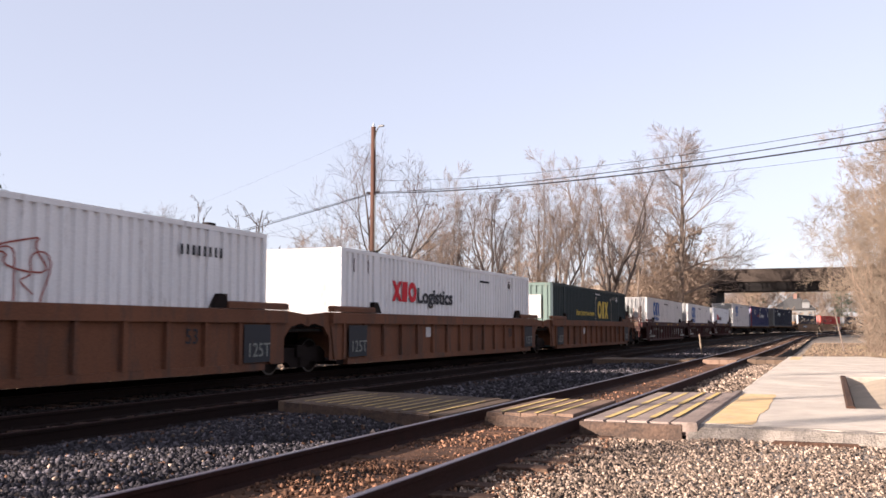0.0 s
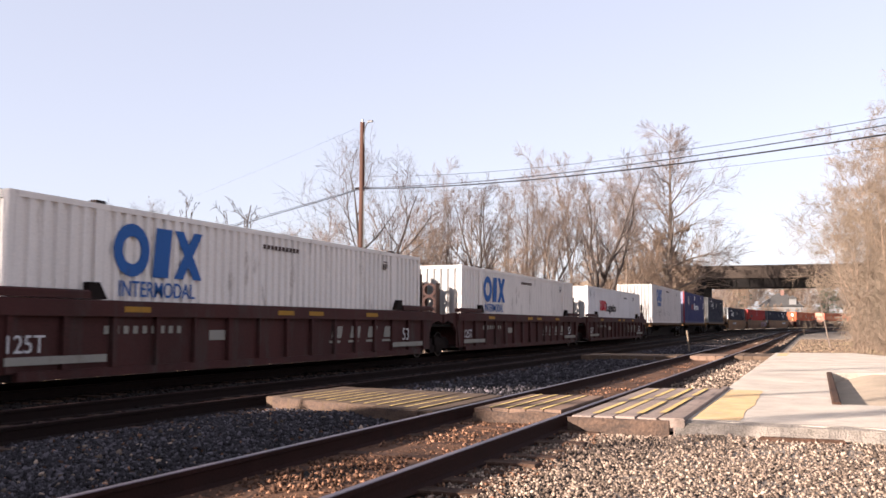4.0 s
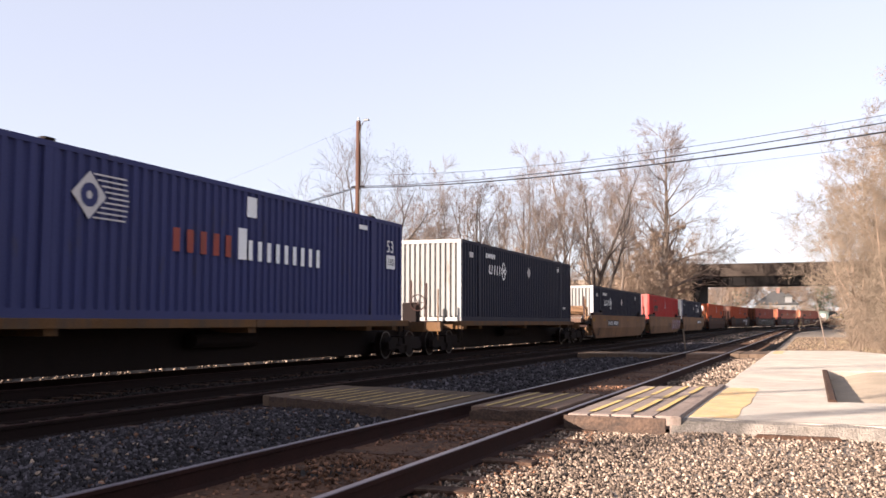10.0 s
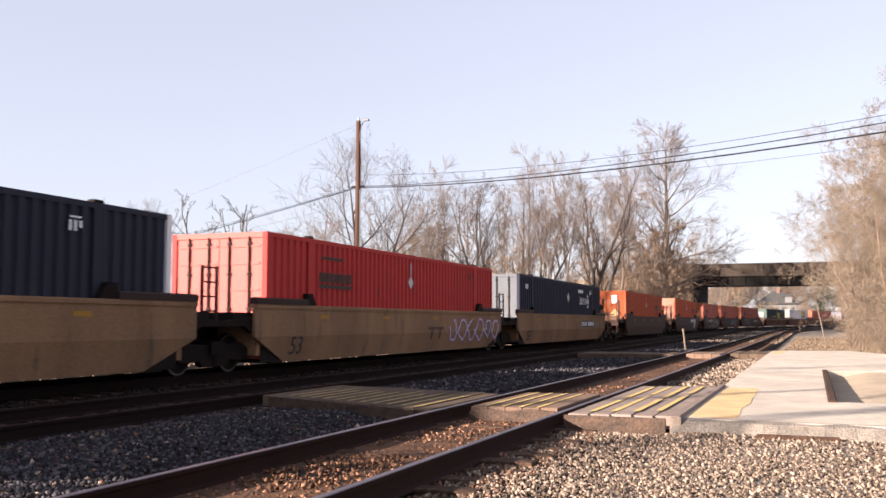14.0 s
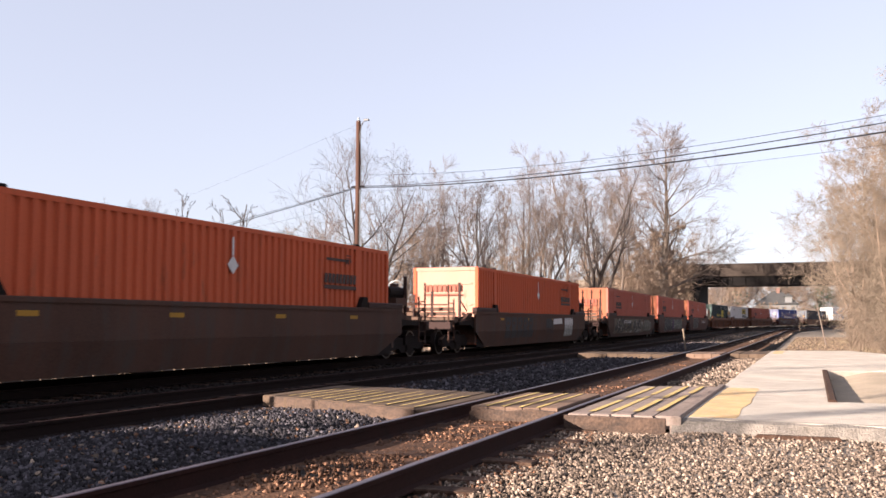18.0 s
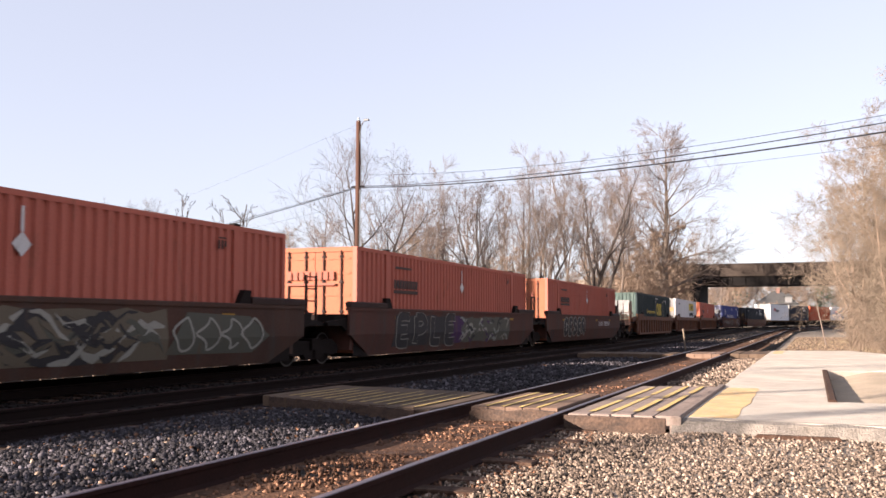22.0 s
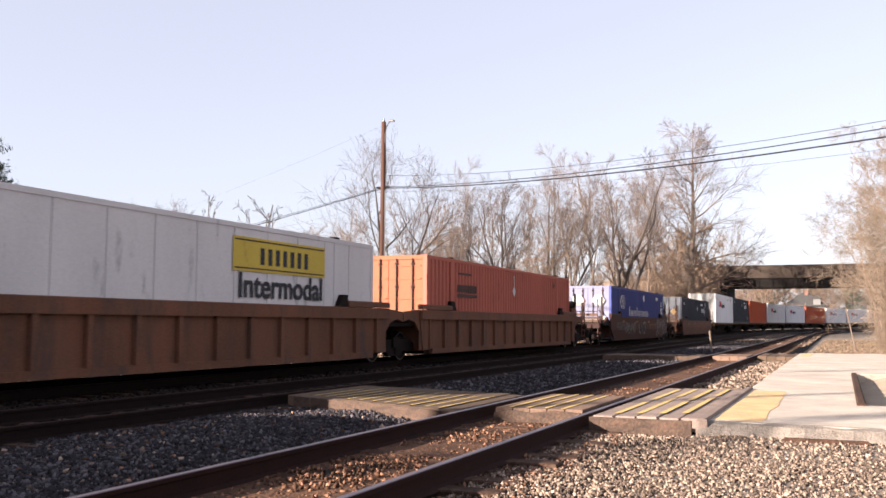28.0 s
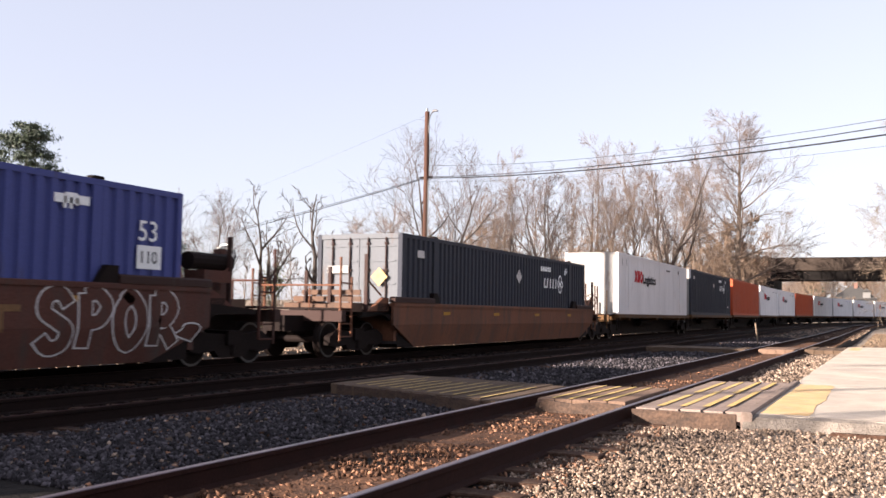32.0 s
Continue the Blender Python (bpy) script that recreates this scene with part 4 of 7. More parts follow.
def well_car(label, style, mt, front, rear, trucks, seed=0, low=0.2):
    """A well car; low: how much lower its sides are; front and rear: 'joint' or 'coupler'; trucks: the ends whose truck it owns."""
    car = thing("well_car", label, "well car", "cars of the train")
    rg = random.Random(seed)
    E = 8.75
    for sg in (1, -1):
        if style == "smooth":
            for y0, y1, z0, z1, xo0, xo1, b0, b1 in ((-E, E, 0.77, 1.66 - low, 1.44, 1.44, E, E), (-E, E, 0.18, 0.768, 1.31, 1.44, 7.35, E)):
                t = 0.07
                c = [(sg * (xo0 - t), -b0, z0), (sg * xo0, -b0, z0), (sg * xo0, b0, z0), (sg * (xo0 - t), b0, z0),
                     (sg * (xo1 - t), -b1, z1), (sg * xo1, -b1, z1), (sg * xo1, b1, z1), (sg * (xo1 - t), b1, z1)]
                part("side_wall" if z0 > 0.5 else "lower_wall", Shape().hexa(c), mt, car)
            part("top_chord", Shape().box(min(sg * 1.32, sg * 1.47), max(sg * 1.32, sg * 1.47), -E, E, 1.6 - low, 1.69 - low, 0.015), mt, car)
            for y in (-5.6, -1.9, 1.9, 5.6):
                part("reflector", Shape().box(min(sg * 1.441, sg * 1.446), max(sg * 1.441, sg * 1.446), y - 0.22, y + 0.22, 1.38 - low, 1.47 - low), REFLECT, car, "small yellow reflective strip")
        else:
            part("side_wall", Shape().box(min(sg * 1.337, sg * 1.36), max(sg * 1.337, sg * 1.36), -E, E, 0.3, 1.4 - low), mt, car)
            part("top_chord", Shape().box(min(sg * 1.28, sg * 1.47), max(sg * 1.28, sg * 1.47), -E, E, 1.4 - low, 1.68 - low, 0.015), mt, car)
            part("bottom_chord", Shape().box(min(sg * 1.27, sg * 1.42), max(sg * 1.27, sg * 1.42), -7.9, 7.9, 0.18, 0.33), mt, car)
            n = 15
            for i in range(n):
                y = -8.1 + 16.2 * i / (n - 1)
                part("rib", Shape().box(min(sg * 1.36, sg * 1.45), max(sg * 1.36, sg * 1.45), y - 0.06, y + 0.06, 0.33, 1.4 - low), mt, car)
            for y in (-8.45, 8.45):
                part("end_plate", Shape().prism([(y - 0.3, 1.4 - low), (y + 0.3, 1.4 - low), (y + (0.1 if y < 0 else -0.1) + 0.2, 0.3), (y + (0.1 if y < 0 else -0.1) - 0.2, 0.3)], min(sg * 1.364, sg * 1.4), max(sg * 1.364, sg * 1.4), "x"), mt, car)
        for e in (-1, 1):
            a, b = sorted((e * E, e * (E - 2.3)))
            part("raised_end", Shape().box(min(sg * 1.31, sg * 1.48), max(sg * 1.31, sg * 1.48), a, b, 1.692 - low, 1.84 - low, 0.03), RODS if style == "smooth" else mt, car)
            part("guide_block", Shape().prism([(e * (E - 2.3), 1.694 - low), (e * (E - 2.75), 1.694 - low), (e * (E - 2.55), 1.98 - low), (e * (E - 2.3), 1.98 - low)], min(sg * 1.31, sg * 1.44), max(sg * 1.31, sg * 1.44), "x"), M_UNDER, car)
    for e in (-1, 1):
        a, b = sorted((e * (HALF + 0.25), e * (HALF + 0.4)))
        part("bulkhead", Shape().box(-1.3, 1.3, a, b, 0.35, 1.5 - low), mt, car)
        kind = front if e < 0 else rear
        end = 9.9 if kind == "joint" else 11.85 if kind == "coupler" else 10.6
        platform_end(car, e, HALF + 0.4, end, mt, kind != "joint", seed + e)
        part("wheel_cover", Shape().box(-1.3, 1.3, *sorted((e * (E - 0.3), e * (E + 0.6))), 1.1, 1.3), M_UNDER, car)
        # side beam over the truck, cut out in an arch
        far = end - 0.08 if kind == "joint" else E + 1.5
        arch = [(E + 0.002, 1.68 - low), (far, 1.6 - low), (far, 1.12), (E + 0.75, 1.2), (E + 0.3, 1.12), (E + 0.002, 0.86)]
        if style == "smooth":
            arch = [(E + 0.002, 1.4 - low), (far, 1.3 - low), (far, 1.0), (E + 0.3, 1.0), (E + 0.002, 0.86)]
        for sg in (1, -1):
            part("end_sill", Shape().prism([(e * u, v) for u, v in arch], *sorted((sg * 1.26, sg * 1.36)), "x"), M_UNDER if style == "smooth" else mt, car)
        if kind == "joint" and e > 0 and style == "smooth":
            for y in (E + 0.45, E + 0.95):
                part("ladder_rail", Shape().box(1.2, 1.25, y - 0.025, y + 0.025, 1.0, 2.25), RODS, car)
            for z in (1.3, 1.6, 1.9, 2.2):
                part("ladder_rung", Shape().box(1.21, 1.24, E + 0.475, E + 0.925, z, z + 0.03), RODS, car)
        if kind != "joint":
            part("end_frame", Shape().prism([(e * E, 1.1), (e * (E + 0.95), 1.1), (e * (E + 0.3), 1.44), (e * E, 1.44)], 1.2, 1.3, "x"), mt, car)
            part("tool_box", Shape().box(0.5, 1.1, *sorted((e * (E + 1.0), e * (E + 1.5))), 1.082, 1.3), DUSTY, car)
            for x2, zt, ms in ((-0.6, 2.1, RODS), (0.1, 2.2, RODS), (1.15, 2.5, RODS)):
                part("stanchion", Shape().box(x2 - 0.045, x2 + 0.045, e * (E + 0.9) - 0.03, e * (E + 0.9) + 0.03, 1.084, zt), ms, car)
            for k in range(3):
                part("walk_slab", Shape().box(-1.15 + 0.12 * k, 1.12 - 0.15 * k, *sorted((e * (E + 1.02 - 0.22 * k), e * (E + 1.06 - 0.22 * k))), 1.16 + 0.17 * k, 1.29 + 0.17 * k), DUSTY, car, "dusty sunlit walkway edge")
            part("stay", Shape().tube([(1.15, e * (E + 0.9), 1.9), (1.15, e * (E + 0.15), 1.5)], 0.025, 5), mt, car)
        if mt is TAN and e < 0 and kind != "joint":
            part("brake_drum", Shape().tube([(0.15, -E - 0.62, 1.72), (1.1, -E - 0.3, 1.72)], 0.27, 14), TAN, car, "tan drum with a dark end")
            part("drum_end", Shape().tube([(1.104, -E - 0.299, 1.72), (1.15, -E - 0.284, 1.72)], 0.24, 14), M_UNDER, car)
            part("frame_post", Shape().prism([(-1.1, 1.15), (-0.6, 1.15), (-0.6, 2.05), (-1.1, 2.05)], -E - 1.35, -E - 1.25, "y"), TAN, car)
            part("frame_opening", Shape().box(-0.98, -0.72, -E - 1.36, -E - 1.352, 1.3, 1.95), M_UNDER, car)
            part("yellow_panel", Shape().box(1.441, 1.447, -E + 0.1, -E + 0.5, 1.12, 1.36), REFLECT, car, "square yellow reflector")
        if kind == "coupler" and e > 0:
            part("air_reservoir", Shape().tube([(0.95, E - 0.1, 2.0), (0.95, E + 1.1, 2.0)], 0.17, 12), M_UNDER, car, "black air reservoir")
            part("reservoir_rack", Shape().box(0.7, 1.2, E + 0.1, E + 0.9, 1.6, 1.83), mt, car)
            bw = Shape()
            for q in range(10):
                a0, a1 = q * 0.6283, (q + 1) * 0.6283
                bw.tube([(0.6 + 0.26 * math.cos(a0), E + 1.45, 2.15 + 0.26 * math.sin(a0)), (0.6 + 0.26 * math.cos(a1), E + 1.45, 2.15 + 0.26 * math.sin(a1))], 0.022, 5, False)
            for q in range(3):
                bw.tube([(0.6 + 0.26 * math.cos(q * 1.047), E + 1.45, 2.15 + 0.26 * math.sin(q * 1.047)), (0.6 - 0.26 * math.cos(q * 1.047), E + 1.45, 2.15 - 0.26 * math.sin(q * 1.047))], 0.016, 5, False)
            part("brake_wheel", bw, M_GALV, car, "pale round brake wheel")
            part("brake_post", Shape().box(0.5, 0.7, E + 1.2, E + 1.4, 1.08, 2.3), mt, car)
    for sg in (1, -1):
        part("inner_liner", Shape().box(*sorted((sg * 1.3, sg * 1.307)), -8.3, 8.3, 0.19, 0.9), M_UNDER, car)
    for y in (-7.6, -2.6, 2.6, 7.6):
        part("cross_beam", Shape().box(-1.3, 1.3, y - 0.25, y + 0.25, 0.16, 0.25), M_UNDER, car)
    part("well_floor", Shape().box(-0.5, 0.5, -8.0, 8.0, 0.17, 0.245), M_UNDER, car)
    if "f" in trucks:
        truck(car, -9.9)
    if "r" in trucks:
        truck(car, 9.9)
    return car


def spine_car(label, mt, front_len, rear_len, trucks, seed=0):
    car = thing("spine_car", label, "spine car", "cars of the train")
    part("spine", Shape().box(-0.33, 0.33, -front_len, rear_len, 0.14, 1.0), M_UNDER, car)
    part("spine_top", Shape().box(-0.42, 0.42, -front_len, rear_len, 1.004, 1.06), mt, car)
    for y in (-7.6, -5.9, 0.0, 5.9, 7.6):
        part("cross_arm", Shape().box(-1.28, 1.28, y - 0.16, y + 0.16, 0.86, 1.13), mt, car)
    for sg in (1, -1):
        for e in (-1, 1):
            a, b = sorted((e * 0.01, e * (HALF + 0.3)))
            part("side_sill", Shape().box(min(sg * 1.2, sg * 1.4), max(sg * 1.2, sg * 1.4), a, b, 0.98, 1.15, 0.01), mt, car)
            part("corner_pedestal", Shape().box(min(sg * 1.0, sg * 1.36), max(sg * 1.0, sg * 1.36), *sorted((e * 7.6, e * 8.0)), 1.13, 1.143), M_UNDER, car)
            part("step", Shape().box(min(sg * 1.22, sg * 1.36), max(sg * 1.22, sg * 1.36), *sorted((e * 7.9, e * 8.3)), 0.4, 0.44), M_UNDER, car)
            for y in (7.92, 8.28):
                part("step_hanger", Shape().box(min(sg * 1.26, sg * 1.3), max(sg * 1.26, sg * 1.3), *sorted((e * y, e * (y + 0.03))), 0.44, 0.98), M_UNDER, car)
    part("air_tank", Shape().tube([(0.55, -1.2, 0.7), (0.55, 1.2, 0.7)], 0.17, 10), M_UNDER, car)
    if front_len > 9.9:
        part("end_beam", Shape().box(-1.3, 1.3, -front_len + 0.55, -front_len + 0.75, 0.8, 1.1), mt, car)
        part("hand_rail", Shape().tube([(1.2, -front_len + 0.6, 0.5), (1.2, -front_len + 0.6, 2.2)], 0.025, 6), mt, car)
        for x2, zt in ((-0.9, 2.3), (-0.35, 2.35), (0.2, 2.5), (0.75, 2.4)):
            part("ladder_rail", Shape().box(x2 - 0.03, x2 + 0.03, -front_len + 0.62, -front_len + 0.68, 1.1, zt), RODS, car)
        part("end_walk", Shape().box(-1.2, 1.2, -front_len + 0.7, -front_len + 1.3, 1.06, 1.12), M_UNDER, car)
        bw = Shape()
        for q in range(12):
            a0, a1 = q * 0.5236, (q + 1) * 0.5236
            bw.tube([(0.48 + 0.27 * math.cos(a0), -front_len + 0.56, 1.75 + 0.27 * math.sin(a0)), (0.48 + 0.27 * math.cos(a1), -front_len + 0.56, 1.75 + 0.27 * math.sin(a1))], 0.02, 5, False)
        for q in range(3):
            c2, s2 = 0.26 * math.cos(q * 1.047), 0.26 * math.sin(q * 1.047)
            bw.tube([(0.48 + c2, -front_len + 0.56, 1.75 + s2), (0.48 - c2, -front_len + 0.56, 1.75 - s2)], 0.015, 5, False)
        part("brake_wheel", bw, RODS, car, "dark round brake wheel")
        part("brake_box", Shape().box(-0.1, 0.4, -front_len + 0.6, -front_len + 0.95, 1.12, 1.75, 0.04), M_UNDER, car)
    if rear_len > 9.9:
        part("end_beam", Shape().box(-1.3, 1.3, rear_len - 0.75, rear_len - 0.55, 0.8, 1.1), mt, car)
    for y in trucks:
        truck(car, y)
    return car


def cross(root, x, y, z, w, h, material, t):
    """Two crossed slanting bars in one piece."""
    k = t * h / (w - t) / 2
    c = [(y, z), (y + t, z), (y + w / 2, z + h / 2 - k), (y + w - t, z), (y + w, z), (y + w / 2 + t / 2, z + h / 2), (y + w, z + h), (y + w - t, z + h), (y + w / 2, z + h / 2 + k), (y + t, z + h), (y, z + h), (y + w / 2 - t / 2, z + h / 2)]
    part("marking", Shape().prism(c, x, x + 0.006, "x"), material, root)


def emblem(root, x, y, z, r, ground):
    """A white diamond with a dark ring, and a fan of level stripes beside it."""
    diamond(root, x, y, z, r, SPRAY_PALE)
    ringmark(root, x + 0.007, y, z, 0.5 * r, ground, 0.35)
    for i in range(9):
        q = -0.9 * r + 1.8 * r * i / 8
        marks(root, x, [(y + r - abs(q) + 0.06, y + 2.4 * r - 0.2 * abs(q), z + q - 0.015, z + q + 0.015)], SPRAY_PALE)


def trade_mark(c, style):
    """Trade names as plain shapes in their colours, on the near side."""
    x = SX + 0.006
    if style == "logistics":
        cross(c, x, -5.05, 1.6, 0.66, 0.58, INK_RED, 0.2)
        slants(c, x, -4.4, 1.6, 0.5, 0.58, 1, 0, INK_RED, 0.08, 0.75)
        ringmark(c, x, -3.64, 1.89, 0.3, INK_RED, 0.45)
        lettering("Logistics", 0.62, M_BLACK, c, near_side(x + 0.003, -3.3, 1.6), "black word on the white side", 2.85, 0.034)
        marks(c, x, [(2.2, 3.2, 2.45, 2.52)], M_BLACK)
        slants(c, x, -7.4, 2.3, 0.12, 0.36, 2, 0.7, INK_DARK, 0.0, 0.4)
    elif style in ("big_blue", "big_yellow"):
        ink = INK_BLUE if style == "big_blue" else INK_YELLOW
        y, z, k = (-5.25, 1.68, 0.93) if style == "big_blue" else (1.15, 1.36, 0.92)
        ringmark(c, x, y, z + k * 0.5, k * 0.52, ink, 0.52)
        slants(c, x, y + 0.62 * k, z, 0.62 * k, k, 1, 0, ink, 0.1, 0.8)
        cross(c, x, y + 1.3 * k, z, 0.95 * k, k, ink, 0.3 * k)
        if style == "big_blue":
            lettering("INTERMODAL", 0.41, ink, c, near_side(x + 0.003, -5.6, 1.31), "dark blue word under the emblem", 2.2, 0.006)
            slants(c, x, -0.9, 2.5, 0.13, 0.1, 10, 0.03, INK_DARK, 0, 0.8)
            marks(c, x, [(-6.9 + 0.9 * q + 0.2 * (q % 3), -6.84 + 0.9 * q + 0.2 * (q % 3), 0.55 + 0.1 * (q % 2), 0.85 + 0.06 * (q % 4)) for q in range(9)], RODS)
        else:
            lettering("How tomorrow moves", 0.42, INK_YELLOW, c, near_side(x + 0.003, -3.95, 1.48), "yellow slanted words on the green side", 3.85, 0.006, 0.35)
            marks(c, x, [(0.18, 0.24, 1.2, 2.5), (4.02, 4.08, 1.2, 2.5), (0.24, 0.5, 2.36, 2.5), (3.76, 4.02, 2.36, 2.5)], SPRAY_DULL)
            slants(c, x, 0.2, 2.6, 0.1, 0.07, 9, 0.02, SPRAY_PALE, 0, 0.8)
            slants(c, x, 4.4, 2.45, 0.15, 0.16, 6, 0.09, SPRAY_DULL, 0, 0.6)
    elif style == "stack":
        emblem(c, x, -5.15, 2.12, 0.42, C_BLUE)
        slants(c, x, -2.85, 1.32, 0.34, 0.46, 5, 0.1, INK_BRICK, 0, 0.6)
        slants(c, x, -0.22, 1.3, 0.28, 0.44, 9, 0.1, M_WHITE, 0, 0.55)
        marks(c, x, [(-0.62, -0.3, 1.3, 1.98), (-0.3, 0.08, 2.25, 2.7), (5.2, 5.7, 2.5, 2.62)], M_WHITE)
    elif style == "stack_white":
        emblem(c, x, -5.5, 2.08, 0.4, C_BLUELT)
        slants(c, x, -3.4, 1.3, 0.32, 0.34, 14, 0.11, SPRAY_PALE, 0, 0.55)
        marks(c, x + 0.001, [(-3.4, -3.22, 1.3, 1.84), (-1.25, -1.07, 1.3, 1.84)], SPRAY_PALE)
        marks(c, x, [(0.85, 1.2, 2.25, 2.6), (5.2, 5.9, 2.44, 2.58)], M_WHITE)
    elif style in ("max", "max_rear"):
        y = -5.0 if style == "max" else 3.0
        slants(c, x, y, 1.8, 0.32, 0.36, 5, 0.0, M_WHITE, 0.12, 0.27)
        marks(c, x, [(y, y + 0.38, 1.8, 1.88)], M_WHITE)
        for q in (0, 1):
            ringmark(c, x, y + 1.85, 1.81 + 0.34 * q, 0.18, M_WHITE, 0.66)
        for q in (-1, 1):
            ringmark(c, x + 0.001, y + 1.85 + 0.2 * q, 1.98, 0.13, M_WHITE, 0.6)
        marks(c, x, [(y - 0.35 + 0.19 * i, y - 0.22 + 0.19 * i, 2.4, 2.57) for i in range(6)], M_WHITE)
        diamond(c, x, 0.45, 2.1, 0.25, SPRAY_PALE)
        marks(c, x, [(-7.2, -6.8, 2.3, 2.5), (6.4, 6.9, 0.6, 0.7)], SPRAY_PALE)
    elif style in ("carrier", "carrier_rear"):
        y = -5.65 if style == "carrier" else 4.2
        slants(c, x, y, 1.84, 0.17, 0.25, 9, 0.03, INK_DARK, 0.12, 0.92)
        marks(c, x, [(y, y + 1.8, 1.69, 1.79), (y + 0.1, y + 1.3, 2.42, 2.49)], INK_DARK)
        diamond(c, x, 0.15, 2.05, 0.2, SPRAY_PALE)
        marks(c, x, [(0.12, 0.18, 2.25, 2.65)], SPRAY_PALE)
    elif style == "hunter":
        marks(c, x, [(1.76, 5.5, 1.9, 2.62)], INK_YELLOW)
        slants(c, x + 0.006, 2.75, 2.06, 0.25, 0.36, 7, 0.05, M_BLACK, 0, 0.62)
        marks(c, x + 0.006, [(1.82, 5.44, 2.54, 2.57), (1.82, 5.44, 1.95, 1.98)], INK_DARK)
        lettering("Intermodal", 0.74, M_BLACK, c, near_side(x + 0.004, 1.95, 1.36), "black word on white panels", 3.4, 0.02)
        marks(c, x, [(-5.9, -4.9, 2.4, 2.52)], INK_DARK)
    if style not in ("none", "stack", "hunter"):
        marks(c, x, [(5.38, 5.44, 2.36, 2.54), (5.5, 5.56, 2.36, 2.54), (5.62, 5.68, 2.42, 2.54), (5.4, 5.66, 2.58, 2.61)], M_WHITE if style.startswith("max") or style in ("stack_white", "big_yellow") else INK_DARK)


def end_marks(c, style):
    y = -HALF - 0.006
    def plate(x0, x1, z0, z1, m):
        part("marking", Shape().box(x0, x1, y - 0.04, y - 0.034, z0, z1), m, c)
    if style == "white_plate":
        plate(-0.85, 0.75, 1.3, 2.35, C_END)
    elif style == "blue_bars":
        for i in range(3):
            plate(-0.95 + 0.42 * i, -0.62 + 0.42 * i, 1.75, 2.15, SPRAY_GREY)
    elif style == "carrier":
        for i in range(8):
            plate(-0.85 + 0.19 * i, -0.71 + 0.19 * i, 2.0, 2.24, INK_FAINT)
        plate(-0.85, 0.65, 1.84, 1.91, INK_FAINT)
    elif style == "yellow_band":
        plate(-1.1, 1.1, 1.75, 2.1, M_FADED)
    elif style == "patches":
        for x0 in (-0.95, 0.2):
            part("marking", Shape().prism([(x0, 2.1), (x0 + 0.25, 1.8), (x0 + 0.6, 1.82), (x0 + 0.78, 2.1), (x0 + 0.55, 2.42), (x0 + 0.2, 2.4)], y - 0.04, y - 0.034, "y"), C_END, c)
        plate(0.62, 0.98, 0.75, 1.25, C_END)
    elif style == "placard":
        part("marking", Shape().prism([(0.4, 1.75), (0.65, 1.5), (0.9, 1.75), (0.65, 2.0)], y - 0.05, y - 0.044, "y"), M_FADED, c)
        plate(-0.95, -0.3, 1.85, 2.05, C_END)


def fold(shape):
    """Lays a shape made for the upright side on the inward lower wall."""
    out = []
    for x, y, z in shape.v:
        z -= (z - 0.3) / 6
        out.append((x - 0.13 * max(0.0, 0.767 - z) / 0.588, y, z))
    shape.v = out
    return shape


